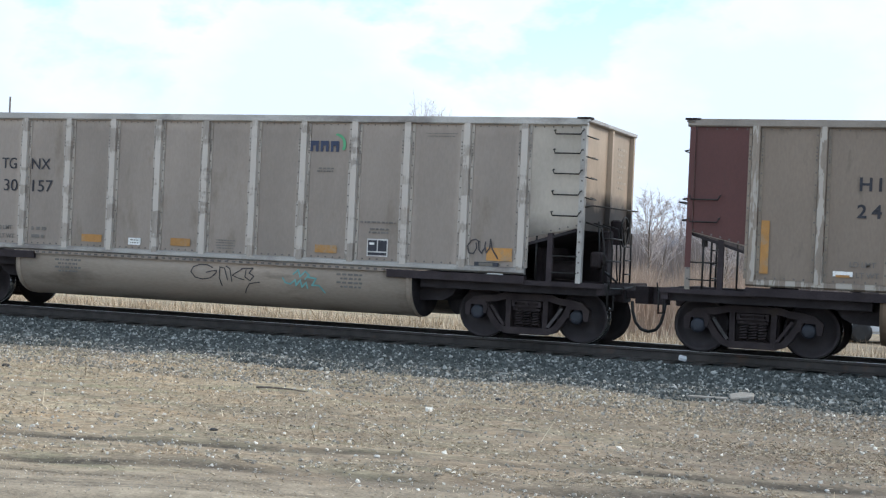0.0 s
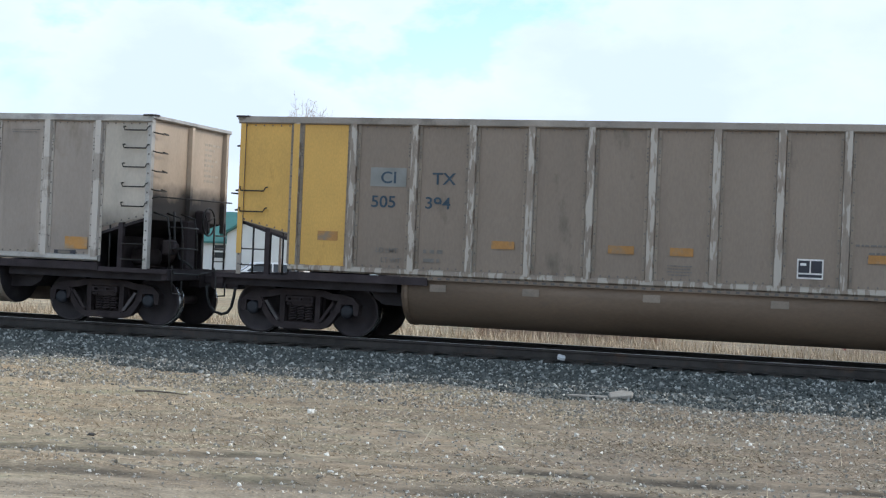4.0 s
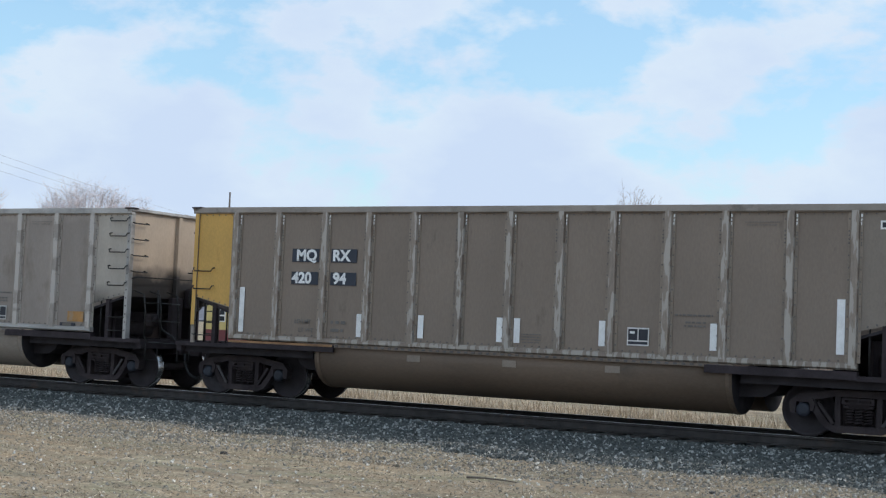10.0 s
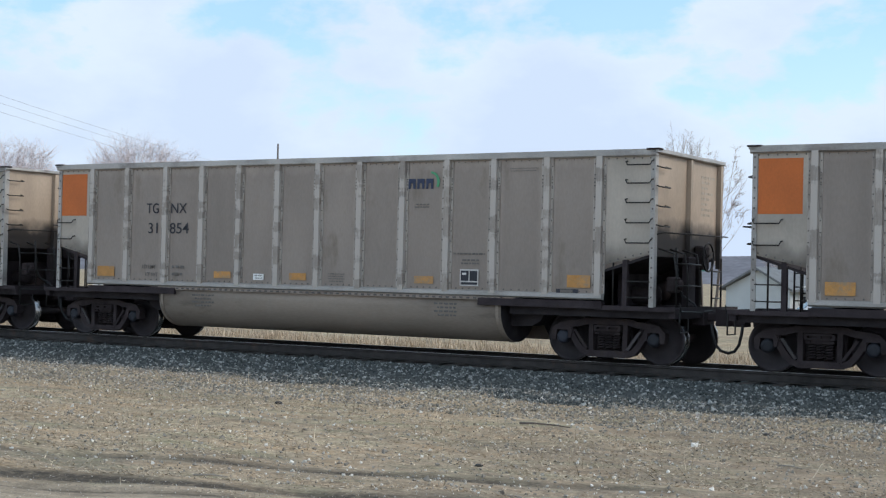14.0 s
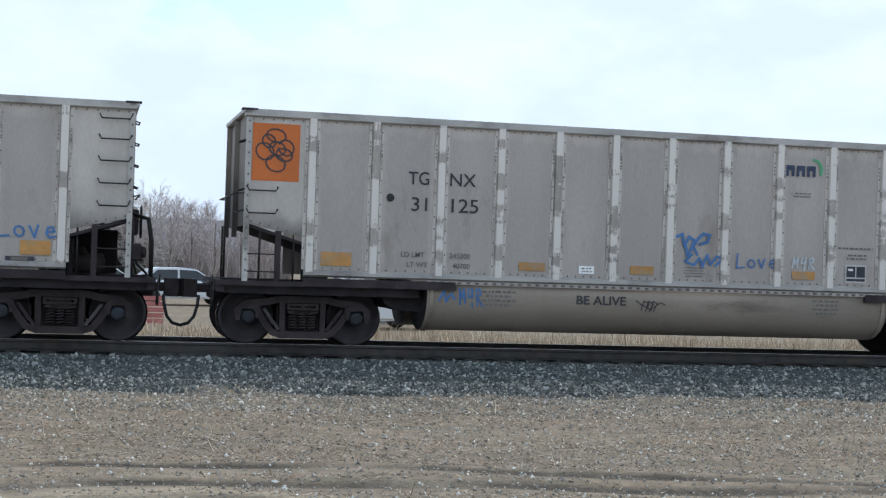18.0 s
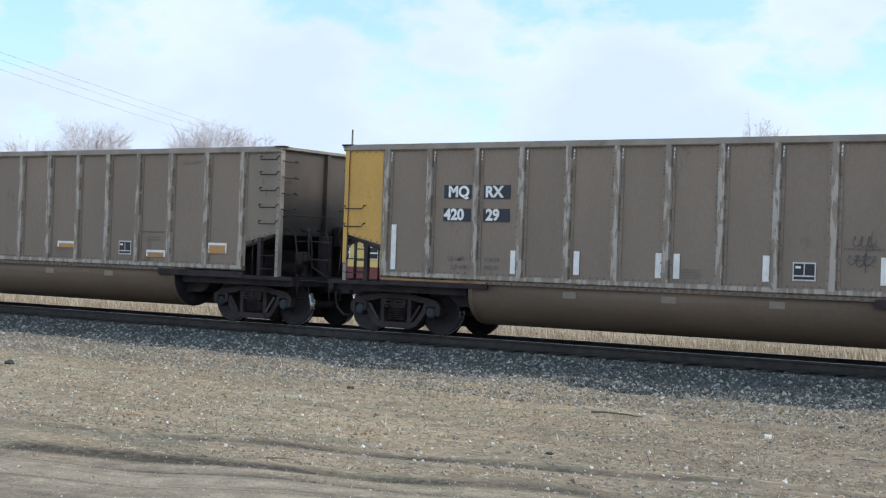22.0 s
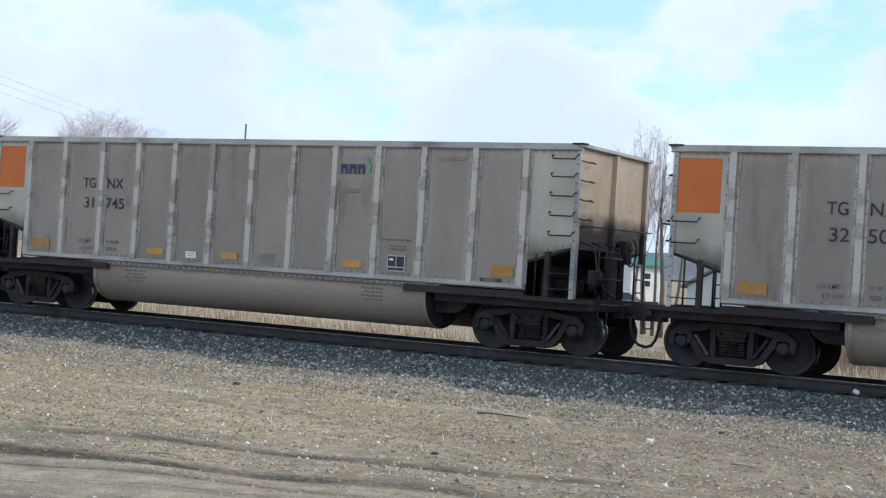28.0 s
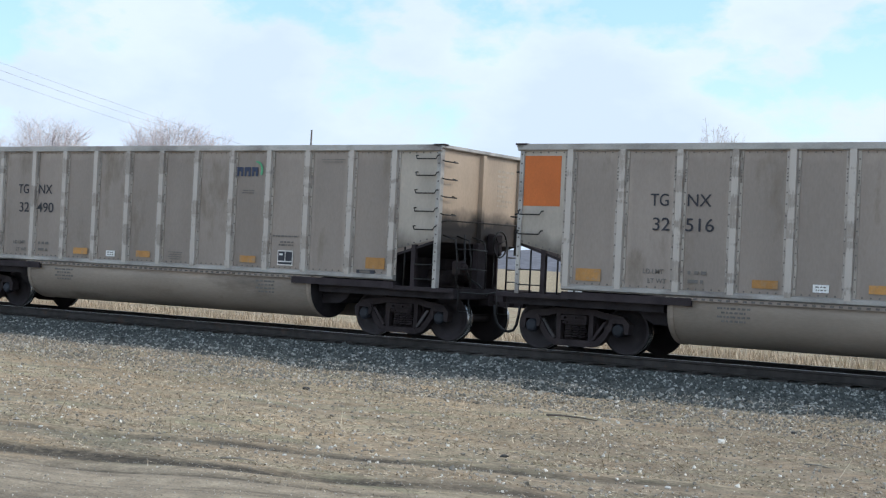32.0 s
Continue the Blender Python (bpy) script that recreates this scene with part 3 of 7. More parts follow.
def panel_mesh(w, mat):
    bm = bmesh.new()
    nx, nz = 4, 8
    grid = [[None] * (nz + 1) for _ in range(nx + 1)]
    for i in range(nx + 1):
        for j in range(nz + 1):
            u, v = i / nx, j / nz
            bulge = 0.008 * math.sin(math.pi * u) * math.sin(math.pi * v)
            grid[i][j] = bm.verts.new(((u - 0.5) * w, SKIN + 0.004 - bulge, SILL - 0.02 + v * (ZT - 0.11 - SILL + 0.02)))
    for i in range(nx):
        for j in range(nz):
            f = bm.faces.new((grid[i][j], grid[i + 1][j], grid[i + 1][j + 1], grid[i][j + 1]))
            f.smooth = True
    # inner skin, and lines of bolts along the foot and the head
    box(bm, -w / 2, w / 2, SKIN + 0.012, SKIN + 0.03, SILL - 0.02, ZT - 0.11)
    for i in range(5):
        x = -w / 2 + 0.14 + (w - 0.28) * (i + 0.5) / 5
        box(bm, x - 0.011, x + 0.011, SKIN - 0.010, SKIN + 0.01, SILL + 0.022, SILL + 0.048, 0, 1)
        box(bm, x - 0.009, x + 0.009, SKIN - 0.008, SKIN + 0.01, ZT - 0.165, ZT - 0.145, 0, 1)
    return to_mesh(bm, "side_panel", [mat, M_RIVET])


def corner_mesh(s, mat):
    """The side sheet past the last post, cut along the slope of the floor. s: +1 or -1."""
    bm = bmesh.new()
    prism(bm, [(s * 6.16, 1.74), (s * 7.16, 1.97), (s * 7.16, ZT - 0.08), (s * 6.16, ZT - 0.08)], "y", SKIN, SKIN + 0.02)
    for i in range(6):
        x = s * (6.32 + i * 0.16)
        box(bm, x - 0.011, x + 0.011, SKIN - 0.01, SKIN, ZT - 0.167, ZT - 0.141, 0, 1)
    for i in range(7):
        x = s * (6.24 + i * 0.145)
        z = 1.74 + (abs(x) - 6.16) * 0.23
        box(bm, x - 0.012, x + 0.012, SKIN - 0.012, SKIN, z + 0.025, z + 0.055, 0, 1)
    return bm


def side_frame(bm, x):
    """Cast truck side frame: arched top member, two triangular windows, spring opening, pedestals over the bearings."""
    y0, y1 = -1.13, -0.98
    top = [(-1.06, 0.62), (-0.98, 0.71), (-0.80, 0.745), (-0.58, 0.765), (-0.44, 0.81), (0.44, 0.81), (0.58, 0.765), (0.80, 0.745), (0.98, 0.71), (1.06, 0.62), (0.92, 0.61), (0.74, 0.635), (0.56, 0.655), (0.38, 0.70), (-0.38, 0.70), (-0.56, 0.655), (-0.74, 0.635), (-0.92, 0.61)]
    prism(bm, [(p + x, q) for p, q in top], "y", y0, y1)
    for s in (-1, 1):
        # bearing adapter and the legs on both sides of it
        prism(bm, [(x + s * 1.10, 0.40), (x + s * 1.12, 0.58), (x + s * 1.04, 0.66), (x + s * 0.74, 0.66), (x + s * 0.69, 0.56), (x + s * 0.72, 0.44), (x + s * 0.77, 0.44), (x + s * 0.78, 0.585), (x + s * 1.00, 0.585), (x + s * 1.02, 0.40)], "y", y0 - 0.03, y1)
        prism(bm, [(x + s * 0.72, 0.655), (x + s * 0.66, 0.53), (x + s * 0.58, 0.40), (x + s * 0.46, 0.26), (x + s * 0.30, 0.21), (x + s * 0.36, 0.12), (x + s * 0.52, 0.17), (x + s * 0.64, 0.30), (x + s * 0.74, 0.46), (x + s * 0.82, 0.60)], "y", y0, y1)
        prism(bm, [(x + s * 0.38, 0.72), (x + s * 0.29, 0.72), (x + s * 0.285, 0.20), (x + s * 0.375, 0.22)], "y", y0 + 0.012, y1)
        box(bm, x + s * 0.20 - 0.045, x + s * 0.20 + 0.045, y0 - 0.015, y1, 0.53, 0.565)
    prism(bm, [(x - 0.38, 0.12), (x + 0.38, 0.12), (x + 0.33, 0.235), (x - 0.33, 0.235)], "y", y0 - 0.01, y1)
    # bolster end with its two pockets
    box(bm, x - 0.26, x + 0.26, y0 - 0.03, y1, 0.585, 0.615)
    box(bm, x - 0.26, x + 0.26, y0 - 0.03, y1, 0.655, 0.685)
    for q in (-0.235, 0.0, 0.235):
        box(bm, x + q - 0.025, x + q + 0.025, y0 - 0.028, y1, 0.615, 0.655)


def wheelset_mesh():
    bm = bmesh.new()
    for s in (-1, 1):
        prof = [(s * 0.70, 0.06), (s * 0.70, 0.10), (s * 0.685, 0.20), (s * 0.69, 0.36), (s * 0.668, WHEEL_R + 0.028), (s * 0.70, WHEEL_R + 0.025), (s * 0.712, WHEEL_R), (s * 0.80, WHEEL_R - 0.004), (s * 0.80, WHEEL_R - 0.055),
                (s * 0.765, WHEEL_R - 0.075), (s * 0.755, 0.20), (s * 0.80, 0.14), (s * 0.82, 0.10), (s * 0.82, 0.06)]
        made = lathe(bm, prof, 28)
        for f in made:
            r = [math.hypot(v.co.x, v.co.z) for v in f.verts]
            if min(r) > WHEEL_R - 0.01:
                f.material_index = 1
    lathe(bm, [(-1.05, 0.075), (-0.8, 0.08), (0.8, 0.08), (1.05, 0.075)], 12)
    return to_mesh(bm, "wheelset", [M_WHEEL, M_TREAD])


def cap_mesh():
    bm = bmesh.new()
    lathe(bm, [(-1.02, 0.12), (-1.13, 0.122), (-1.15, 0.11), (-1.165, 0.10), (-1.17, 0.05)], 16)
    for k in range(3):
        a = k * math.tau / 3
        lathe(bm, [(-1.165, 0.018), (-1.178, 0.016)], 6, "y", (0.072 * math.cos(a), 0, 0.075 * math.sin(a)))
    return to_mesh(bm, "bearing_cap", M_HUB)


def spring_mesh():
    bm = bmesh.new()
    pts = [(0.062 * math.cos(a), -1.04 + 0.062 * math.sin(a), 0.262 + 0.0072 * a) for a in [i * math.tau / 8 for i in range(0, 50)]]
    tube(bm, pts, 0.017, 5)
    return to_mesh(bm, "coil_spring", M_TRUCK)


WHEELSET, CAP, SPRING = wheelset_mesh(), cap_mesh(), spring_mesh()


def build_wagon(pal):
    """One coal gondola; local origin at mid-length on the rail top, near side towards -y."""
    sheet, post, chord, pale, end, tub = pal
    # Silver wagons carry the shade in the colour of their rear end.
    rear = M_ALU_END_SHADE if end is M_ALU_END else end
    car = root("coal_gondola", pose(0, 0, RT), "coal gondola", "gondola")
    rib = rib_mesh(post, M_ALU_FLANGE if post is M_ALU_RIB else M_LIT_FLANGE if post is M_LIT_RIB else M_BRN_FLANGE if post is M_BRN_RIB else sheet)
    for x in RIBS:
        part("rib", rib, None, car).location = (x, 0, 0)
    cache = {}
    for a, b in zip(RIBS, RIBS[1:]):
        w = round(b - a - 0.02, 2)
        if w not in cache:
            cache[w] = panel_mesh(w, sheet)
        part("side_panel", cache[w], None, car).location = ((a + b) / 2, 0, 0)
    for s in (-1, 1):
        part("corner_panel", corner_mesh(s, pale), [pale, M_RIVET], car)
        # corner angle with its column of rivets
        bm = bmesh.new()
        xo = s * 7.22
        box(bm, min(xo, xo - s * 0.085), max(xo, xo - s * 0.085), SKIN - 0.025, SKIN - 0.002, 1.04, ZT - 0.08)
        box(bm, min(xo, xo - s * 0.02), max(xo, xo - s * 0.02), SKIN - 0.002, SKIN + 0.10, 1.04, ZT - 0.08)
        for i in range(15):
            z = 1.2 + i * 0.17
            box(bm, xo - s * 0.042 - 0.013, xo - s * 0.042 + 0.013, SKIN - 0.037, SKIN - 0.025, z, z + 0.03, 0, 1)
        part("corner_post", bm, [chord, M_RIVET], car)
        # under the corner: inner stanchion, deck beam and platform
        bm = bmesh.new()
        box(bm, s * 6.66 - 0.045, s * 6.66 + 0.045, SKIN, SKIN + 0.09, 1.04, 1.86)
        part("stanchion", bm, M_STEEL, car)
        bm = bmesh.new()
        box(bm, min(s * 6.1, s * 7.62), max(s * 6.1, s * 7.62), SKIN - 0.01, SKIN + 0.09, 0.97, 1.05)
        box(bm, s * 7.55 - 0.06, s * 7.55 + 0.06, -1.5, 1.5, 0.86, 1.05)
        box(bm, s * 6.17 - 0.2, s * 6.17 + 0.2, -0.92, 0.92, 0.70, 1.04)
        part("end_sill", bm, M_STEEL, car)
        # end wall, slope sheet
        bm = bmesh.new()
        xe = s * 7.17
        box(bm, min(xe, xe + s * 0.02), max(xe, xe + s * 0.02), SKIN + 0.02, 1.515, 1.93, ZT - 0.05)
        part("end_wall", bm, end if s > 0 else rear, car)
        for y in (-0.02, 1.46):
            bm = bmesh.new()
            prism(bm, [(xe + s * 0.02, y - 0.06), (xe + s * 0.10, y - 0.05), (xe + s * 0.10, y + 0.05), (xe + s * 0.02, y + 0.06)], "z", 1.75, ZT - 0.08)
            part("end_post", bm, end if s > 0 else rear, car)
        bm = bmesh.new()
        prism(bm, [(s * 7.17, 1.97), (s * 7.17, 1.92), (s * 4.15, 0.98), (s * 4.15, 1.03)], "y", -1.5, 1.5)
        part("slope_sheet", bm, M_UNDER_BLACK, car)
        bm = bmesh.new()
        prism(bm, [(s * 7.10, ZT), (s * 7.28, ZT), (s * 7.28, ZT - 0.055), (s * 7.25, ZT - 0.07), (s * 7.16, ZT - 0.07)], "y", FACE, 1.60)
        part("end_chord", bm, chord, car)
        bm = bmesh.new()
        a, b = sorted((s * 7.06, s * 7.31))
        box(bm, a, b, FACE - 0.012, FACE + 0.16, ZT - 0.02, ZT + 0.012, 0.006)
        part("corner_cap", bm, M_STEEL, car)
        bm = bmesh.new()
        box(bm, s * 5.85 - 0.02, s * 5.85 + 0.02, -1.46, 1.46, 1.02, 1.6)
        part("hopper_end", bm, M_UNDER_BLACK, car)
        # coupler and air hose
        bm = bmesh.new()
        box(bm, min(s * 7.3, s * 7.86), max(s * 7.3, s * 7.86), -0.07, 0.07, 0.80, 0.95, 0.02)
        prism(bm, [(s * 7.82, -0.16), (s * 8.04, -0.14), (s * 8.09, -0.02), (s * 8.02, 0.05), (s * 8.08, 0.14), (s * 7.82, 0.16)], "z", 0.72, 1.02)
        box(bm, s * 7.52 - 0.12, s * 7.52 + 0.12, -0.24, 0.24, 0.72, 1.0, 0.02)
        part("coupler", bm, M_STEEL, car)
        bm = bmesh.new()
        pts = [(s * 7.80, -0.30, 0.76), (s * 7.82, -0.31, 0.58), (s * 7.87, -0.29, 0.40), (s * 7.96, -0.25, 0.29), (s * 8.09, -0.22, 0.25)]
        tube(bm, pts, 0.028, 7)
        part("air_hose", bm, M_RUBBER, car)
        # uncoupling lever and hand rail of the platform
        bm = bmesh.new()
        tube(bm, [(s * 7.68, -1.48, 1.12), (s * 7.68, -1.42, 0.98), (s * 7.70, -0.5, 0.96), (s * 7.76, -0.2, 1.0)], 0.014, 5)
        part("uncoupling_lever", bm, M_ROD, car)
        # posts and rungs of the end ladder under the far corner
        bm = bmesh.new()
        for y in (0.95, 1.42):
            tube(bm, [(s * 7.3, y, 1.0), (s * 7.3, y, 1.95)], 0.02, 5)
        for z in (1.2, 1.45, 1.7):
            tube(bm, [(s * 7.3, 0.95, z), (s * 7.3, 1.42, z)], 0.014, 5)
        part("end_ladder", bm, M_ROD, car)
        bm = bmesh.new()
        tube(bm, [(s * 7.66, -1.42, 1.02), (s * 7.66, -1.42, 0.62), (s * 7.66, -1.05, 0.62), (s * 7.66, -1.05, 0.86)], 0.016, 5)
        part("step_stirrup", bm, M_ROD, car)
    # ladder rungs: five by the leading corner, two by the trailing one
    def rung(x0, x1, z, y=SKIN):
        bm = bmesh.new()
        tube(bm, [(x0, y, z), (x0, y - 0.075, z - 0.01), (x0 + 0.03, y - 0.085, z - 0.07), (x1 - 0.03, y - 0.085, z - 0.07), (x1, y - 0.075, z - 0.01), (x1, y, z)], 0.0125, 6)
        return bm
    for z in (3.58, 3.26, 2.92, 2.57, 2.22):
        part("ladder_rung", rung(6.68, 7.17, z), M_ROD, car)
    for z in (2.56, 2.20):
        part("ladder_rung", rung(-7.19, -6.70, z), M_ROD, car)
    for z in (3.50, 3.16, 2.82, 2.48):
        bm = bmesh.new()
        tube(bm, [(7.19, -1.50, z), (7.29, -1.50, z - 0.03), (7.29, -1.06, z - 0.03), (7.19, -1.06, z)], 0.0125, 6)
        part("ladder_rung", bm, M_ROD, car)
    for z in (3.30, 2.52, 2.18):
        bm = bmesh.new()
        tube(bm, [(-7.19, -1.50, z), (-7.31, -1.50, z - 0.03), (-7.31, -1.06, z - 0.03), (-7.19, -1.06, z)], 0.0125, 6)
        part("ladder_rung", bm, M_ROD, car)
    bm = bmesh.new()
    tube(bm, [(-7.19, -1.46, 2.44), (-7.36, -1.56, 2.44), (-7.36, 1.45, 2.42), (-7.19, 1.5, 2.42)], 0.014, 6)
    part("cross_rail", bm, M_ROD, car)
    for x, y in ((-6.95, -1.47), (-6.40, -1.44), (6.40, -1.44)):
        bm = bmesh.new()
        tube(bm, [(x, y, 1.04), (x, y, 1.86)], 0.018, 5)
        part("grab_post", bm, M_ROD, car)
    for z in (1.22, 1.50):
        bm = bmesh.new()
        tube(bm, [(-7.15, -1.5, z), (-7.15, -1.56, z - 0.02), (-6.70, -1.56, z - 0.02), (-6.70, -1.5, z)], 0.012, 5)
        part("ladder_rung", bm, M_ROD, car)
        bm = bmesh.new()
        tube(bm, [(7.15, -1.5, z), (7.15, -1.56, z - 0.02), (6.70, -1.56, z - 0.02), (6.70, -1.5, z)], 0.012, 5)
        part("ladder_rung", bm, M_ROD, car)
    bm = bmesh.new()
    tube(bm, [(7.19, -1.46, 2.30), (7.33, -1.40, 2.34), (7.34, 1.45, 2.36), (7.36, 1.56, 2.36)], 0.014, 6)
    part("cross_rail", bm, M_ROD, car)
    # brake gear at the leading end
    bm = bmesh.new()
    ring = [(7.42, 0.45 + 0.26 * math.cos(a), 1.95 + 0.26 * math.sin(a)) for a in [i * math.tau / 20 for i in range(20)]]
    tube(bm, ring, 0.018, 6, True)
    for k in range(3):
        a = k * math.tau / 3 + 0.4
        tube(bm, [(7.40, 0.45, 1.95), (7.42, 0.45 + 0.25 * math.cos(a), 1.95 + 0.25 * math.sin(a))], 0.013, 5)
    part("brake_wheel", bm, M_ROD, car)
    bm = bmesh.new()
    box(bm, 7.20, 7.38, 0.28, 0.62, 1.72, 2.16, 0.03)
    box(bm, 7.17, 7.30, -0.20, 0.16, 1.05, 1.95, 0.02)
    part("brake_housing", bm, M_STEEL, car)
    bm = bmesh.new()
    lathe(bm, [(5.9, 0.10), (5.95, 0.19), (6.5, 0.19), (6.55, 0.10)], 14, "x", (0, 0.75, 1.32))
    part("brake_cylinder", bm, M_STEEL, car)
    # Added plate and cross box: close the see-through platform so it stays dark.
    bm = bmesh.new()
    prism(bm, [(5.9, 1.03), (7.05, 1.03), (7.05, 1.80), (6.75, 1.80), (5.9, 1.52)], "y", 0.98, 1.02)
    box(bm, 6.25, 6.33, -0.9, 0.9, 1.03, 1.62)
    part("platform_partition", bm, M_STEEL, car)
    bm = bmesh.new()
    lathe(bm, [(6.0, 0.05), (6.04, 0.16), (6.80, 0.16), (6.84, 0.05)], 12, "x", (0, -0.35, 1.24))
    part("air_reservoir", bm, M_TRUCK, car)
    # platform rails, pipes and valves before the leading end
    for y in (-1.36, -0.86, -0.30):
        bm = bmesh.new()
        tube(bm, [(7.56, y, 1.04), (7.56, y, 1.62), (7.50, y, 1.98), (7.22, y, 2.06)], 0.017, 6)
        part("rail_post", bm, M_ROD, car)
    for z in (1.42, 1.80):
        bm = bmesh.new()
        tube(bm, [(7.56 - 0.02 * (z > 1.6), -1.38, z), (7.57, -0.8, z + 0.01), (7.56, -0.26, z)], 0.014, 6)
        part("hand_rail", bm, M_ROD, car)
    bm = bmesh.new()
    tube(bm, [(7.24, -0.62, 2.1), (7.27, -0.62, 1.5), (7.34, -0.55, 1.25), (7.5, -0.38, 1.1), (7.62, -0.32, 0.9)], 0.022, 6)
    part("brake_pipe", bm, M_RUBBER, car)
    bm = bmesh.new()
    box(bm, 7.22, 7.40, -1.02, -0.74, 1.30, 1.58, 0.03)
    lathe(bm, [(7.40, 0.09), (7.46, 0.09), (7.48, 0.05)], 12, "x", (0, -0.88, 1.44))
    part("valve_box", bm, M_TRUCK, car)
    bm = bmesh.new()
    tube(bm, [(7.28, 0.45, 1.72), (7.30, 0.42, 1.35), (7.36, 0.30, 1.08)], 0.016, 6)
    part("brake_chain", bm, M_ROD, car)
    # top chords, sills, far side, centre sill
    bm = bmesh.new()
    prism(bm, [(FACE, ZT), (FACE, ZT - 0.105), (FACE + 0.02, ZT - 0.125), (SKIN + 0.05, ZT - 0.125), (SKIN + 0.06, ZT)], "x", -7.26, 7.24)
    part("top_chord", bm, chord, car)
    bm = bmesh.new()
    prism(bm, [(1.6, ZT), (1.6, ZT - 0.12), (1.48, ZT - 0.12), (1.48, ZT)], "x", -7.26, 7.24)
    part("top_chord", bm, chord, car)
    bm = bmesh.new()
    prism(bm, [(SKIN - 0.055, SILL - 0.01), (SKIN - 0.055, SILL - 0.075), (SKIN - 0.01, SILL - 0.105), (SKIN + 0.06, SILL - 0.105), (SKIN + 0.06, SILL + 0.008), (SKIN - 0.012, SILL + 0.008)], "x", -6.24, 6.24)
    part("side_sill", bm, chord if chord is M_ALU_CHORD else post, car)
    bm = bmesh.new()
    box(bm, -4.2, 4.2, SKIN - 0.004, SKIN + 0.08, SILL - 0.165, SILL - 0.105)
    for i in range(56):
        x = -4.1 + i * 0.149
        box(bm, x - 0.03, x + 0.03, SKIN - 0.022, SKIN - 0.004, SILL - 0.15, SILL - 0.118, 0, 1)
    part("bolting_strip", bm, [sheet, M_RIVET], car)
    for s in (-1, 1):
        bm = bmesh.new()
        a, b = sorted((s * 3.72, s * 6.24))
        box(bm, a, b, SKIN - 0.03, SKIN + 0.12, 0.985, 1.118)
        part("bolster_sill", bm, M_STEEL, car)
    bm = bmesh.new()
    box(bm, -7.16, 7.16, 1.505, 1.53, 1.95, ZT - 0.1)
    box(bm, -6.2, 6.2, 1.505, 1.53, ZB, 1.95)
    part("far_side", bm, sheet, car)
    bm = bmesh.new()
    box(bm, -7.6, 7.6, -0.2, 0.2, 0.72, 1.06)
    part("centre_sill", bm, M_STEEL, car)
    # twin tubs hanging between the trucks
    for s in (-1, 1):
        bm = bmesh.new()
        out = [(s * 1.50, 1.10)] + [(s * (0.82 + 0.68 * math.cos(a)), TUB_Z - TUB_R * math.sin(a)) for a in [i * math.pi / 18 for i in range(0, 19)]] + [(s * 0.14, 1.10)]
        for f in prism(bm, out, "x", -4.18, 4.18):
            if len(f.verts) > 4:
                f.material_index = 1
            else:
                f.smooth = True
        part("tub", bm, [tub, M_UNDER_BLACK], car)
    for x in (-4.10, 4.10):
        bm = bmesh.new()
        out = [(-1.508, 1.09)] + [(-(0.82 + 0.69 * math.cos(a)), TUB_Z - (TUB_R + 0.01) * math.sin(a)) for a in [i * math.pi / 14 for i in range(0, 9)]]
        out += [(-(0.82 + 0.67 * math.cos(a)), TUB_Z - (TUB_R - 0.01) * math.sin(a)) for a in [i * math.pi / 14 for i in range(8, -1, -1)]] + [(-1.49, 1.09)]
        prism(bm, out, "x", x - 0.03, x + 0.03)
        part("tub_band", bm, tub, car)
        sgn = 1 if x > 0 else -1
        bm = bmesh.new()
        prism(bm, [(sgn * 4.18, 0.98), (sgn * 4.18, 0.60), (sgn * 4.62, 0.62), (sgn * 4.80, 0.72), (sgn * 4.95, 0.98)], "y", -1.10, 1.10)
        part("tub_slope", bm, M_UNDER_BLACK, car)
    # trucks
    bmf = bmesh.new()
    side_frame(bmf, 0)
    fr = to_mesh(bmf, "truck_frame", M_TRUCK)
    bmb = bmesh.new()
    box(bmb, -0.20, 0.20, -1.10, 1.10, 0.50, 0.70, 0.03)
    box(bmb, -0.40, 0.40, -0.94, 0.94, 0.20, 0.74, 0.02)
    bol = to_mesh(bmb, "bolster", M_TRUCK)
    for x in (-6.17, 6.17):
        part("truck_frame", fr, None, car).location = (x, 0, 0)
        f2 = part("truck_frame", fr, None, car)
        f2.location, f2.rotation_euler = (x, 0, 0), (0, 0, math.pi)
        part("bolster", bol, None, car).location = (x, 0, 0)
        for dx in (-0.15, 0.0, 0.15):
            part("coil_spring", SPRING, None, car).location = (x + dx, 0, 0)
        # brake beam strut and hanging lever
        for q in (-1, 1):
            bm = bmesh.new()
            prism(bm, [(x + q * 0.66, 0.585), (x + q * 0.61, 0.60), (x + q * 0.37, 0.27), (x + q * 0.42, 0.25)], "y", -1.165, -1.13)
            part("brake_lever", bm, M_LEVER if q * x > 0 else M_TRUCK, car)
        bm = bmesh.new()
        box(bm, x - 0.62, x + 0.62, -0.55, 0.55, 0.34, 0.72, 0.03)
        part("brake_rigging", bm, M_UNDER_BLACK, car)
        bm = bmesh.new()
        a, b = sorted((math.copysign(4.3, x), math.copysign(7.5, x)))
        box(bm, a, b, -1.38, 1.38, 0.84, 0.99)
        part("underframe", bm, M_UNDER_BLACK, car)
    for x in AXLES:
        w = part("wheelset", WHEELSET, None, car)
        w.location = (x, 0, WHEEL_R)
        c = part("bearing_cap", CAP, None, w)
    return car


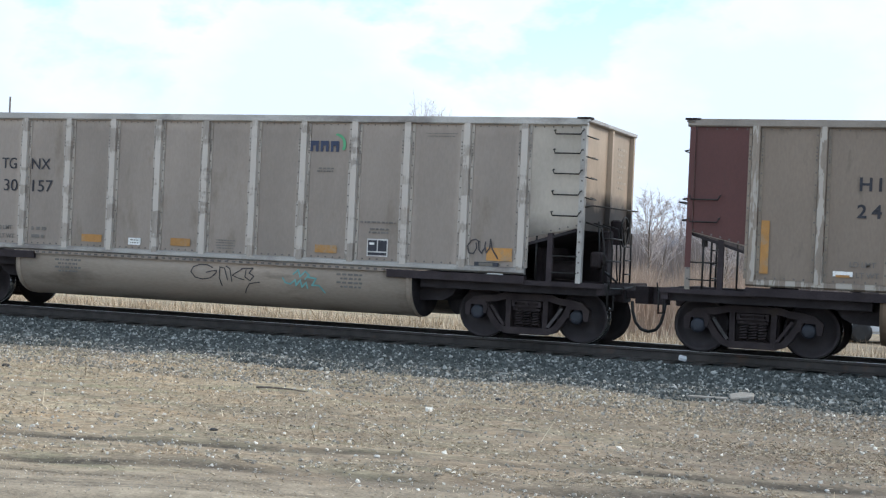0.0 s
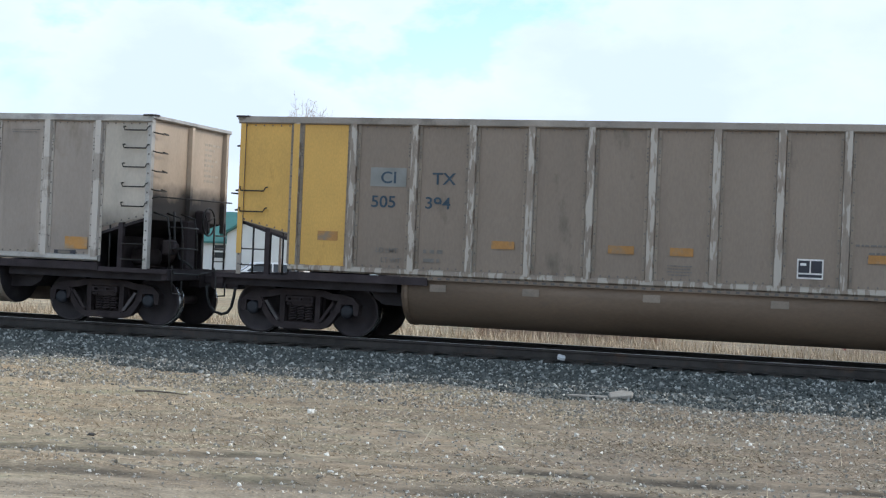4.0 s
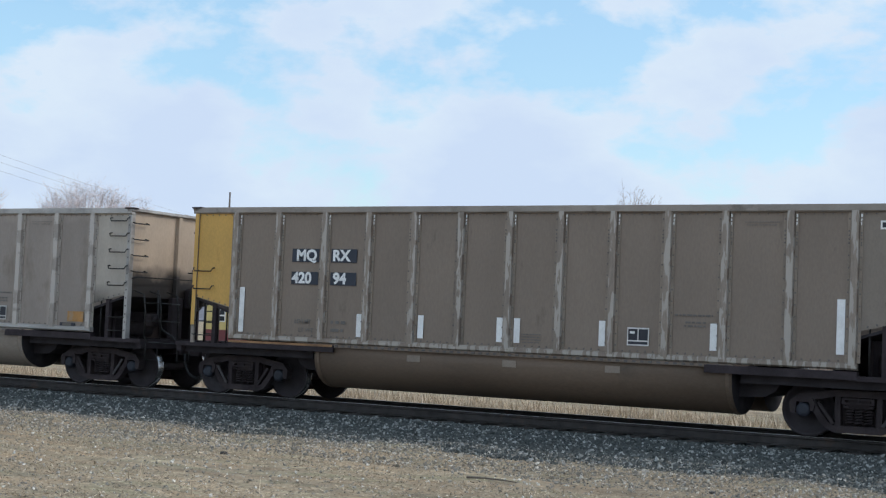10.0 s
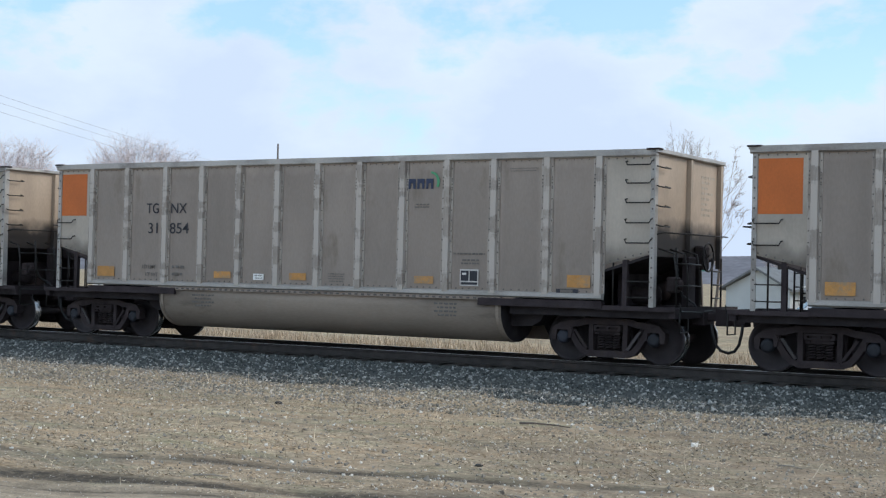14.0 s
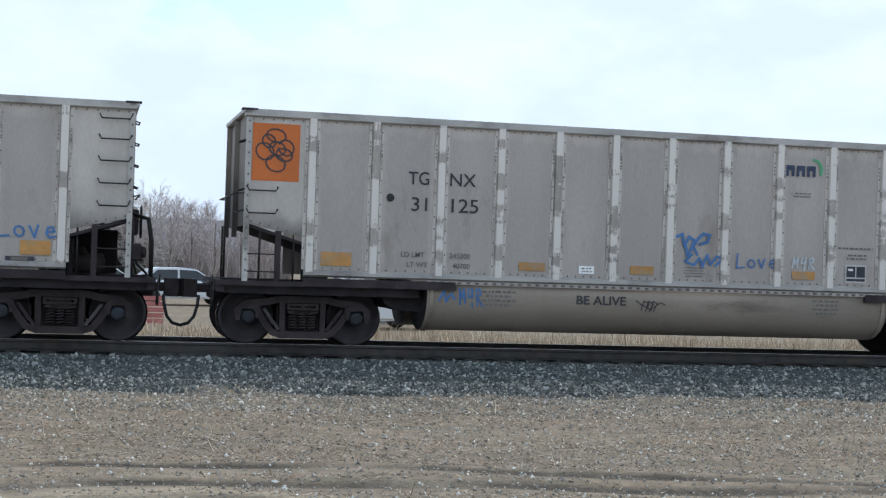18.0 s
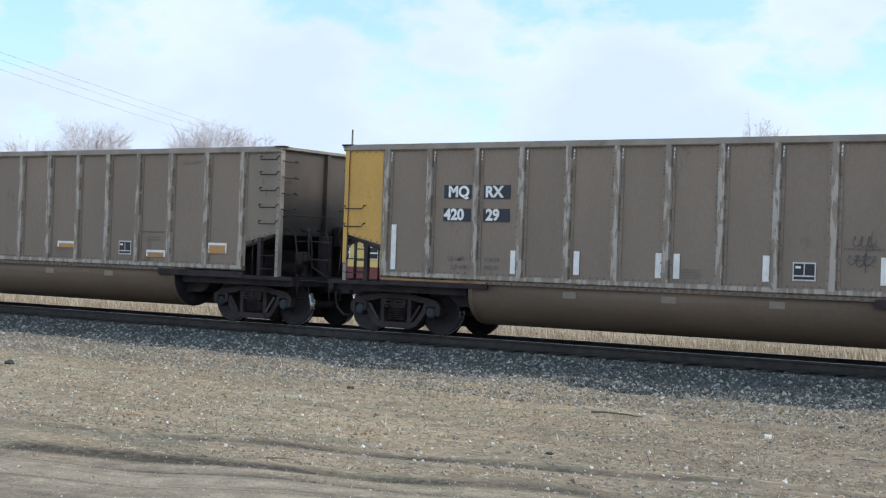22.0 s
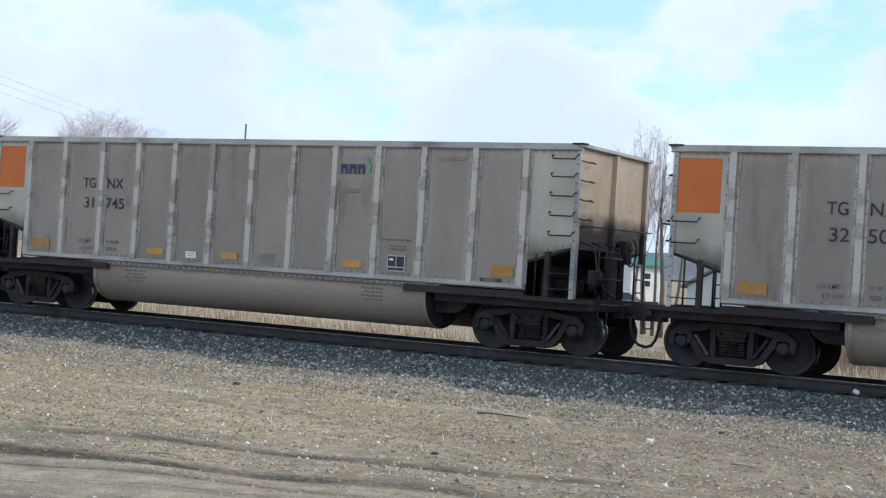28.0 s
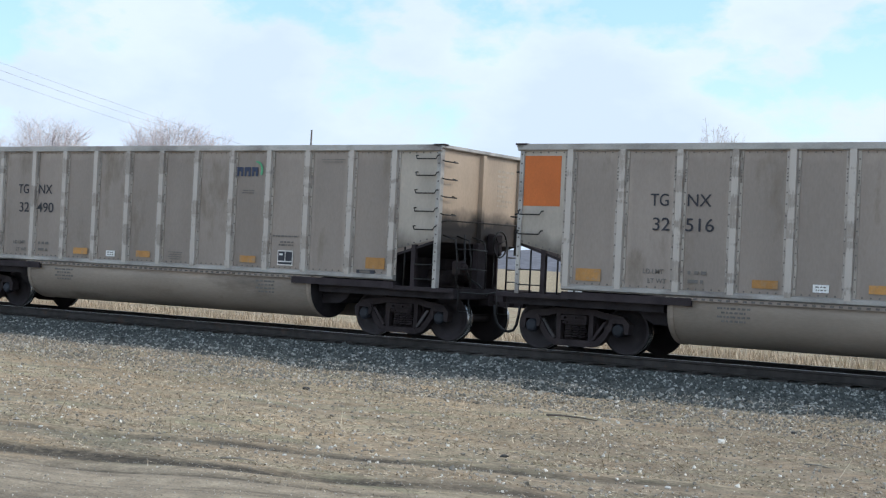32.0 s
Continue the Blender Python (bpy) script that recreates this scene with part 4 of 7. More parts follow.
ALU = (M_ALU, M_ALU_RIB, M_ALU_CHORD, M_ALU_PALE, M_ALU_END, M_ALU_TUB)
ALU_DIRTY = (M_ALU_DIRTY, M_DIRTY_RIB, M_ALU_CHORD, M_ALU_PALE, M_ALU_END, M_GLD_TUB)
ALU_LIT = (M_ALU_LIT, M_LIT_RIB, M_ALU_CHORD, M_LIT_PALE, M_ALU_END, M_ALU_TUB)
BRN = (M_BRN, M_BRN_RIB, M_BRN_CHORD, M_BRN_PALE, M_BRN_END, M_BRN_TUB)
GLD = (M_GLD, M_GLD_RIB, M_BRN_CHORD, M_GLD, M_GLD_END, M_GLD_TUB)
LET = SKIN - 0.016       # plane of lettering and decals


def end_marks(car, mat, boxed=False):
    """Small unreadable writing on the leading end wall."""
    rnd = random.Random(5)
    bm = bmesh.new()
    for i in range(8 if not boxed else 2):
        z = 3.42 - i * (0.10 if not boxed else 0.2)
        h = 0.045 if not boxed else 0.12
        y = 0.62
        while y < 1.15 - 0.12 * (i % 3):
            e = y + rnd.uniform(0.06, 0.16)
            box(bm, 7.191, 7.194, y, e, z, z + h)
            y = e + 0.035
    tagged(part("end_stencil", bm, mat, car), kind="stuff")


def spot(car, x, z, r, mat=M_COAL):
    bm = bmesh.new()
    lathe(bm, [(LET - 0.004, r), (LET - 0.006, r * 0.96)], 14, "y", (x, 0, z))
    part("dark_spot", bm, mat, car)


def data_box(car, x, z):
    """Black service stencil framed in white."""
    plate(car, x - 0.20, x + 0.20, z - 0.155, z + 0.155, LET, M_FRAME, "stencil_frame")
    plate(car, x - 0.178, x - 0.01, z - 0.06, z + 0.13, LET - 0.004, M_INK, "stencil_field")
    plate(car, x + 0.012, x + 0.178, z - 0.06, z + 0.13, LET - 0.004, M_INK, "stencil_field")
    plate(car, x - 0.178, x + 0.178, z - 0.13, z - 0.085, LET - 0.004, M_INK, "stencil_field")
    plate(car, x - 0.15, x - 0.06, z + 0.05, z + 0.09, LET - 0.007, M_WHITE, "stencil_mark")


def marks(car, a, b, c, d, mat, x0=-4.57, x1=-3.89, z0=2.70, z1=2.26, size=0.218):
    lettering(a, size, mat, car, x0, LET, z0, sx=0.90, bold=0.001)
    lettering(b, size, mat, car, x1, LET, z0, sx=1.02, bold=0.001)
    if c:
        lettering(c, size * 1.06, mat, car, x0 + 0.045, LET, z1 + 0.01, sx=1.10, bold=0.001)
        lettering(d, size * 1.06, mat, car, x1 - 0.015, LET, z1 + 0.01, sx=1.14, bold=0.001)


def logo(car):
    """Maker's emblem as plain blue blocks under a green sickle leaf."""
    bm = bmesh.new()
    for k in range(3):
        x = 2.13 + k * 0.20
        prism(bm, [(x, 3.145), (x + 0.05, 3.145), (x + 0.05, 3.25), (x + 0.105, 3.25), (x + 0.105, 3.145), (x + 0.16, 3.145), (x + 0.16, 3.335), (x, 3.335)], "y", LET - 0.002, LET)
        part("emblem_block", bm, M_LOGO, car)
        bm = bmesh.new()
    arc = [(2.64 + 0.19 * math.cos(t), 3.27 + 0.20 * math.sin(t)) for t in [math.radians(q) for q in range(-30, 91, 15)]]
    inner = [(2.62 + 0.155 * math.cos(t), 3.27 + 0.165 * math.sin(t)) for t in [math.radians(q) for q in range(90, -31, -15)]]
    prism(bm, arc + inner, "y", LET - 0.002, LET)
    part("emblem_leaf", bm, M_LEAF, car)
    bars(car, 2.28, 2.86, 0.34, 2, 0.022, 0.03, LET, M_INK_FADED)


def small_writing(car, faded=M_INK_FADED, weights=None):
    lettering("LD LMT", 0.085, faded, car, -4.66, LET, 1.515, bold=0.001)
    lettering("LT WT", 0.085, faded, car, -4.56, LET, 1.35, bold=0.001)
    if weights:
        lettering(weights[0], 0.085, faded, car, -3.84, LET, 1.515, bold=0.001)
        lettering(weights[1], 0.085, faded, car, -3.78, LET, 1.35, bold=0.001)
    else:
        bars(car, -3.83, 1.59, 0.36, 2, 0.06, 0.09, LET, faded)
    bars(car, 4.32, 3.50, 0.62, 2, 0.012, 0.035, LET, faded)
    bars(car, 0.28, 1.50, 0.40, 4, 0.018, 0.03, LET, faded)
    bars(car, 3.12, 1.94, 0.72, 1, 0.03, 0.05, LET, faded)
    bars(car, 3.32, 1.82, 0.40, 2, 0.03, 0.03, LET, faded)


def tub_writing(car, mat=M_INK_FADED):
    for x in (-3.27, 2.70):
        for k in range(4):
            z = 1.0 - k * 0.072
            y = -(0.82 + 0.68 * math.cos(math.asin(max(0.0, (TUB_Z - z + 0.03) / TUB_R))))
            bars(car, x + 0.06 * (k % 2), z, 0.60 - 0.14 * (k % 2), 1, 0.034, 0.03, y - 0.004, mat)


def dress_silver(car, patch=M_ORANGE, label="orange painted corner square", weights=None):
    plate(car, -7.125, -6.365, 2.65, 3.57, SKIN, patch, "corner_square", 0.005, label)
    for x, w, z in ((-5.72, 0.5, 1.44), (-2.42, 0.45, 1.42), (-0.47, 0.42, 1.42), (2.52, 0.43, 1.42), (5.78, 0.46, 1.46)):
        h = 0.11 if abs(x) > 5 else 0.07
        plate(car, x - w / 2, x + w / 2, z - h, z + h, LET, M_REFL, "reflector")
    plate(car, -1.60, -1.33, 1.33, 1.46, LET, M_WHITE, "label_plate")
    bars(car, -1.57, 1.43, 0.2, 2, 0.02, 0.03, LET - 0.004, M_INK_FADED, "label_line")
    data_box(car, 3.52, 1.48)
    plate(car, 5.34, 5.77, 1.25, 1.32, SKIN, M_INK, "jacking_slot", 0.02)
    plate(car, 5.42, 5.67, 1.255, 1.31, SKIN - 0.02, M_ALU_PALE, "slot_cover", 0.006)
    small_writing(car, weights=weights)
    tub_writing(car)


def dress_mq(car, a, b):
    for x0, x1, z0, z1 in ((-6.02, -5.90, 1.30, 2.19), (-3.22, -3.11, 1.30, 1.74), (-1.86, -1.74, 1.33, 1.76), (-0.21, -0.09, 1.33, 1.77), (0.14, 0.26, 1.33, 1.77), (1.79, 1.91, 1.34, 1.78), (3.80, 3.92, 1.35, 1.80), (5.90, 6.03, 1.38, 2.26)):
        plate(car, x0, x1, z0, z1, FACE if abs(abs(x0) - 6) < 0.001 else LET, M_WHITE, "reflector_strip")
    for x0, x1 in ((-4.78, -4.14), (-3.86, -3.27)):
        plate(car, x0, x1, 2.71, 2.97, LET, M_NAVY, "number_panel", label="navy number panel")
        plate(car, x0, x1, 2.27, 2.52, LET, M_NAVY, "number_panel", label="navy number panel")
    lettering("MQ", 0.21, M_WHITE, car, -4.68, LET - 0.005, 2.745, bold=0.012, sx=1.04)
    lettering("RX", 0.21, M_WHITE, car, -3.83, LET - 0.005, 2.745, bold=0.012, sx=1.04)
    lettering(a, 0.21, M_WHITE, car, -4.76, LET - 0.005, 2.305, bold=0.012, sx=1.04)
    lettering(b, 0.21, M_WHITE, car, -3.80, LET - 0.005, 2.305, bold=0.012, sx=1.04)
    paint_corner(car, M_YELLOW, "yellow painted corner panel")
    # three small white dabs near the head of each post
    for x in RIBS:
        bm = bmesh.new()
        for k, (w, h) in enumerate(((0.022, 0.05), (0.018, 0.04), (0.014, 0.05))):
            box(bm, x + 0.085, x + 0.085 + w, SKIN - 0.027, SKIN - 0.0145, 3.575 - k * 0.065, 3.575 - k * 0.065 + h)
        part("paint_dab", bm, M_WHITE, car)
    plate(car, -6.24, -3.74, 1.085, 1.128, SKIN - 0.031, M_TAN_RUST, "rusted_edge", 0.004, "rust-stained sill edge")
    data_box(car, 2.52, 1.53)
    small_writing(car, M_INK_FADED)
    plate(car, 6.55, 6.85, 3.38, 3.52, LET, M_WHITE, "label_plate")
    plate(car, 6.58, 6.82, 3.41, 3.49, LET - 0.004, M_INK, "label_field")
    for x in (-1.95, 0.05, 2.05):
        plate(car, x - 0.14, x + 0.14, 0.89, 1.01, -1.506, M_BRN_FLANGE, "weld_plate")


def paint_corner(car, mat, label, second=False):
    """A coat of paint over the trailing corner panel, and over the first side panel too where second."""
    bm = bmesh.new()
    prism(bm, [(-6.25, 1.78), (-7.13, 1.975), (-7.13, ZT - 0.09), (-6.25, ZT - 0.09)], "y", SKIN - 0.006, SKIN - 0.001)
    part("painted_corner", bm, mat, car, label)
    bm = bmesh.new()
    box(bm, -7.225, -7.13, SKIN - 0.041, SKIN - 0.038, 1.4, ZT - 0.09)
    part("painted_angle", bm, mat, car)
    if second:
        plate(car, -6.03, -5.23, SILL + 0.01, ZT - 0.12, LET + 0.002, mat, "painted_panel", 0.002, label)
        bm = bmesh.new()
        box(bm, -6.216, -6.104, FACE - 0.005, FACE - 0.002, SILL, ZT - 0.12)
        part("painted_post", bm, mat, car)


def dress_ci(car, a, b):
    paint_corner(car, M_YELLOW, "yellow painted end panel", True)
    plate(car, -5.72, -5.35, 1.68, 1.84, LET - 0.004, M_REFL_DULL, "reflector")
    plate(car, -5.93, -5.60, 1.25, 1.47, LET - 0.004, M_YELLOW, "stencil_frame")
    for x0, x1 in ((-2.63, -2.24), (-0.68, -0.26), (0.32, 0.69), (3.36, 3.73)):
        plate(car, x0, x1, 1.65, 1.78, LET, M_REFL_DULL, "reflector")
    plate(car, -4.80, -4.16, 2.63, 2.95, LET + 0.006, M_PATCH_BLUE, "paint_patch")
    lettering("CI", 0.20, M_INK_BLUE, car, -4.62, LET, 2.69, sx=1.12, bold=0.003)
    lettering("TX", 0.20, M_INK_BLUE, car, -3.70, LET, 2.69, sx=1.12, bold=0.003)
    lettering(a, 0.20, M_INK_BLUE, car, -4.78, LET, 2.28, sx=1.10, bold=0.003)
    lettering(b, 0.20, M_INK_BLUE, car, -3.82, LET, 2.28, sx=1.10, bold=0.003)
    data_box(car, 2.5, 1.53)
    small_writing(car)
    plate(car, 5.35, 5.85, 1.62, 1.82, LET, M_REFL_DULL, "reflector")
    plate(car, 5.4, 5.62, 1.33, 1.42, LET, M_WHITE, "label_plate")
    for x in (-3.54, -1.94, 0.05, 2.06):
        plate(car, x - 0.14, x + 0.14, 0.89, 1.01, -1.506, M_BRN_FLANGE, "weld_plate")


def dress_hi(car, a, b, c="HI", d="PX"):
    paint_corner(car, M_MAROON, "maroon painted corner panel")
    for text, x, step, z in ((c, -4.52, 0.29, 2.70), (d, -3.76, 0.24, 2.71), (a, -4.53, 0.225, 2.28), (b, -3.79, 0.255, 2.29)):
        for k, ch in enumerate(text):
            lettering(ch, 0.21, M_INK, car, x - 0.05 + step * k, LET, z, sx=1.04, bold=0.006)
    for x0, x1, z0, z1 in ((-5.85, -5.31, 1.53, 1.78) if b else (-4.9, -4.6, 1.36, 1.44), (-2.68, -2.09, 1.36, 1.52), (0.34, 0.94, 1.52, 1.66), (3.31, 3.9, 1.37, 1.52), (5.2, 5.75, 1.5, 1.72)):
        plate(car, x0, x1, z0, z1, LET, M_WHITE, "reflector_frame")
        plate(car, x0 + 0.045, x1 - 0.045, z0 - 0.012, z1 - 0.055, LET - 0.004, M_REFL, "reflector")
    data_box(car, 2.62, 1.55)
    small_writing(car)
    for x in (-1.94, 0.05, 2.06):
        plate(car, x - 0.14, x + 0.14, 0.89, 1.01, -1.506, M_BRN_FLANGE, "weld_plate")


def dress_nc(car):
    plate(car, -7.12, -6.27, 2.90, 3.38, SKIN, M_RED, "corner_square", 0.006, "red corner square")
    bars(car, -6.95, 3.25, 0.5, 1, 0.05, 0.03, SKIN - 0.006, M_WHITE)
    lettering("NC", 0.20, M_INK, car, -4.80, LET, 2.54)
    lettering("UX", 0.20, M_INK, car, -3.71, LET, 2.56)
    lettering("12", 0.20, M_INK, car, -4.72, LET, 2.10)
    lettering("219", 0.20, M_INK, car, -3.73, LET, 2.11)
    for x0, x1 in ((-5.85, -5.3), (-2.75, -2.25), (0.4, 0.9), (3.3, 3.8), (5.3, 5.8)):
        plate(car, x0, x1, 1.45, 1.64, LET, M_REFL_DULL, "reflector")
    data_box(car, 2.55, 1.50)
    small_writing(car)


def scrawl(car, pts, mat, w=0.035, y=LET - 0.006, name="graffiti_stroke"):
    """A flat sprayed stroke along points (x, z): ribbons that break and overlap at sharp turns."""
    pts = [Vector(p) for k, p in enumerate(pts) if k == 0 or (Vector(p) - Vector(pts[k - 1])).length > 1e-4]
    runs = [[pts[0], pts[1]]]
    for p in pts[2:]:
        a, b = runs[-1][-1] - runs[-1][-2], p - runs[-1][-1]
        if a.angle(b) > 0.9:
            runs.append([runs[-1][-1], p])
        else:
            runs[-1].append(p)
    bm = bmesh.new()
    for r, run in enumerate(runs):
        row = []
        for k, p in enumerate(run):
            d = (run[min(k + 1, len(run) - 1)] - run[max(k - 1, 0)]).normalized()
            n = Vector((-d.y, d.x)) * w / 2
            if k == 0:
                p = p - d * w * 0.4
            if k == len(run) - 1:
                p = p + d * w * 0.4
            row.append([])
            for q in (p + n, p - n):
                # on a tub the stroke follows its round
                h = y + 0.69 - 0.69 * math.sqrt(1 - min(0.95, (max(0.0, TUB_Z - q.y) / TUB_R) ** 2)) if y > -1.53 else y
                row[-1].append(bm.verts.new((q.x, h - 0.0012 * r - 0.0001 * k, q.y)))
        for a, c in zip(row, row[1:]):
            bm.faces.new((a[0], c[0], c[1], a[1]))
    return part(name, bm, mat, car, "sprayed graffiti")


def tangle(car, x0, x1, z0, z1, mat, n, seed, w=0.03, y=LET - 0.006):
    """An unreadable sprayed tag: running loops with a few tall strokes and an underline."""
    rnd = random.Random(seed)
    h, wd = z1 - z0, x1 - x0
    loops = max(3, n // 2)
    tall = [rnd.uniform(0.45, 1.15) for _ in range(loops + 2)]
    pts = []
    for q in range(loops * 9 + 1):
        u = q / (loops * 9)
        a = u * loops * math.tau
        k = tall[int(u * loops)] * (1 - u * loops % 1) + tall[int(u * loops) + 1] * (u * loops % 1)
        pts.append((x0 + wd * (0.05 + 0.9 * u) + wd / loops * 0.34 * math.cos(a), z0 + h * 0.42 + h * 0.46 * k * math.sin(a + 0.5)))
    scrawl(car, pts, mat, w * 0.7, y)
    for k in range(max(1, loops // 3)):
        x = x0 + wd * rnd.uniform(0.15, 0.9)
        scrawl(car, [(x, z1 + h * rnd.uniform(0.0, 0.25)), (x - 0.02, z0 + h * 0.5), (x + rnd.uniform(-0.06, 0.04), z0 - h * rnd.uniform(0.0, 0.3))], mat, w * 0.7, y - 0.016 - 0.002 * k)
    scrawl(car, [(x1 - wd * 0.45, z0 + h * 0.12), (x1 - wd * 0.1, z0 + h * 0.2), (x1 + 0.06, z0 + h * 0.05)], mat, w * 0.6, y - 0.022)


def flower(car, x, z, r, mat, w, petals=6, y=LET - 0.006):
    """A sprayed blossom of uneven looping petals."""
    rnd = random.Random(round(x * 50))
    for k in range(petals + 1):
        a = k * math.tau / petals + rnd.uniform(0.1, 0.6)
        d = r * rnd.uniform(0.42, 0.68) if k < petals else 0.1 * r
        u, v = r * rnd.uniform(0.26, 0.44), r * rnd.uniform(0.24, 0.38)
        scrawl(car, [(x + d * math.cos(a) + u * math.cos(a + 3.14 + q), z + d * math.sin(a) + v * math.sin(a + 3.0 + q)) for q in [j * math.tau / 12 for j in range(rnd.randint(12, 15))]], mat, w, y - 0.003 * (k % 3))


GLYPHS = {"L": [(0.1, 1), (0.0, 0.0), (0.6, 0.05)], "O": [(0.35 + 0.33 * math.cos(q * 0.7), 0.5 + 0.48 * math.sin(q * 0.7)) for q in range(10)], "V": [(0, 1), (0.3, 0), (0.65, 1)],
          "E": [(0.6, 0.95), (0.1, 1), (0.05, 0.5), (0.5, 0.55), (0.05, 0.5), (0.0, 0.0), (0.6, 0.05)], "o": [(0.3 + 0.27 * math.cos(q * 0.7), 0.3 + 0.28 * math.sin(q * 0.7)) for q in range(10)],
          "M": [(0.0, 0.0), (0.06, 1.0), (0.26, 0.35), (0.48, 1.0), (0.56, 0.1)], "4": [(0.10, 1.0), (0.02, 0.45), (0.50, 0.55), (0.46, 1.05), (0.42, -0.15)], "R": [(0.06, -0.05), (0.04, 0.95), (0.42, 0.98), (0.44, 0.62), (0.06, 0.52), (0.62, -0.1)],
          "v": [(0, 0.6), (0.25, 0.0), (0.5, 0.65)], "e": [(0.05, 0.3), (0.5, 0.34), (0.42, 0.58), (0.15, 0.55), (0.03, 0.25), (0.2, 0.0), (0.55, 0.08)]}


def sprayed_word(car, text, x, z, h, mat, w, lean=0.12, drop=0.0, y=LET - 0.006, step=0.85):
    for k, ch in enumerate(text):
        dz = drop * k
        scrawl(car, [(x + h * step * k + h * (p * 0.95 * step / 0.85 + lean * q), z + dz + h * q) for p, q in GLYPHS[ch]], mat, w, y, "graffiti_letter")


# trailing wagon number 0 is the first; the numbers grow towards the rear of the train
SILVER = {0: ("30", "157"), 1: ("31", "827"), 2: ("31", "866"), 4: ("31", "402"), 5: ("30", "628"), 10: ("31", "851"), 12: ("31", "246"), 13: ("31", "854"), 14: ("32", "421"),
          15: ("31", "125"), 16: ("31", "123"), 17: ("31", "056"), 18: ("31", "106"), 19: ("31", "623"), 22: ("30", "533"), 23: ("31", "719"), 25: ("32", "508"),
          26: ("31", "745"), 27: ("30", "726"), 28: ("31", "420"), 29: ("32", "516"), 30: ("32", "490"), 31: ("", ""), 32: ("", "")}
BROWN = {-1: ("hi", "24", ""), 3: ("ci", "505", "394"), 6: ("mq", "421", "13"), 8: ("ci", "505", "548"), 9: ("mq", "420", "94"), 20: ("mq", "420", "29"), 21: ("hi", "24", "066"), 24: ("plain", "", "")}
TRAIN = "coal train passing on the track"
silver = build_wagon(ALU)
# paler wagons, part of their brightness being light put into the colour
silver_lit = build_wagon(ALU_LIT)
silver_dirty = build_wagon(ALU_DIRTY)
brown = build_wagon(BRN)
tan = build_wagon(GLD)
copies = {}
for i in sorted(SILVER) + [7]:
    copies[i] = silver if i == 0 else silver_lit if i == 15 else silver_dirty if i == 14 else None
for i in copies:
    if copies[i] is None:
        copies[i] = copy_thing(silver_lit if i in (16, 17) else silver_dirty if i == 7 else silver, pose(0, 0, RT))
for i in sorted(BROWN):
    copies[i] = brown if i == -1 else copy_thing(brown, pose(0, 0, RT))
copies[11] = tan
for i, (a, b) in SILVER.items():
    car = copies[i]
    dress_silver(car, weights=("245300", "40700") if i == 15 else None)
    logo(car)
    end_marks(car, M_END_INK)
    marks(car, "TG", "NX", a, b, M_INK)
    tagged(car, "weathered bare aluminium coal gondola with an orange corner square", "gondola", TRAIN)
dress_silver(copies[7], M_BLUE, "blue painted corner square")
logo(copies[7])
marks(copies[7], "PN", "JX", "50", "947", M_INK)
tagged(copies[7], "weathered aluminium coal gondola with a blue corner square, on the track", "gondola", TRAIN)
for i, (kind, a, b) in BROWN.items():
    car = copies[i]
    if kind == "mq":
        dress_mq(car, a, b)
        end_marks(car, M_WHITE, True)
        tagged(car, "dusty brown-grey coal gondola with a yellow end panel and white strips", "gondola", TRAIN)
    elif kind == "ci":
        dress_ci(car, a, b)
        end_marks(car, M_WHITE)
        tagged(car, "dusty brown-grey coal gondola with two yellow end panels", "gondola", TRAIN)
    elif kind == "hi":
        dress_hi(car, a, b)
        if i == -1:
            plate(car, -6.03, -5.90, 1.35, 2.19, LET - 0.004, M_REFL, "reflector_strip")
        tagged(car, "dusty brown-grey coal gondola with a maroon end panel", "gondola", TRAIN)
    else:
        data_box(car, 2.55, 1.5)
        small_writing(car)
        for x, w in ((-4.55, 0.44), (-3.82, 0.50)):
            bars(car, x, 2.88, w, 1, 0.15, 0.1, LET, M_BRN_MARK)
            bars(car, x, 2.46, w, 1, 0.15, 0.1, LET, M_BRN_MARK)
        tagged(car, "dusty brown-grey coal gondola with faded marks, on the track", "gondola", TRAIN)
dress_nc(tan)
tagged(tan, "rust-stained tan coal gondola with a red corner square, on the track", "gondola", TRAIN)

for i, words in {14: "silver coal gondola sprayed with blue writing along its tub", 15: "silver coal gondola with blue tags and black writing", 16: "silver coal gondola with large blue sprayed letters",
                 17: "silver coal gondola with a flower tag and purple spray", 18: "silver coal gondola with an oval black tag and purple words", 0: "weathered aluminium coal gondola with black and teal tags"}.items():
    tagged(copies[i], words)

spot(copies[18], -6.78, 2.92, 0.06)
spot(copies[16], -6.80, 2.98, 0.075)
spot(copies[17], -6.38, 2.66, 0.07)
spot(copies[15], -4.86, 2.47, 0.065)
bm = bmesh.new()
prism(bm, [(-4.98, 1.84), (-4.63, 1.87), (-4.60, 2.08), (-4.95, 2.05)], "y", LET - 0.003, LET)
part("dark_patch", bm, M_INK_FADED, copies[22])

# sprayed graffiti
def sprayed_shape(car, outline, mat, y=LET - 0.006, name="graffiti_letter"):
    """A filled letter with slightly wavering edges."""
    rnd = random.Random(len(outline))
    pts = []
    for (x0, z0), (x1, z1) in zip(outline, outline[1:] + outline[:1]):
        for k in range(4):
            pts.append((x0 + (x1 - x0) * k / 4 + rnd.uniform(-0.012, 0.012), z0 + (z1 - z0) * k / 4 + rnd.uniform(-0.012, 0.012)))
    bm = bmesh.new()
    bm.faces.new([bm.verts.new((x, y, z)) for x, z in pts])
    bmesh.ops.triangulate(bm, faces=list(bm.faces))
    return part(name, bm, mat, car, "sprayed graffiti")


def ring(x, z, a, b, n=20):
    return [(x + a * math.cos(k * math.tau / n), z + b * math.sin(k * math.tau / n)) for k in range(n + 2)]


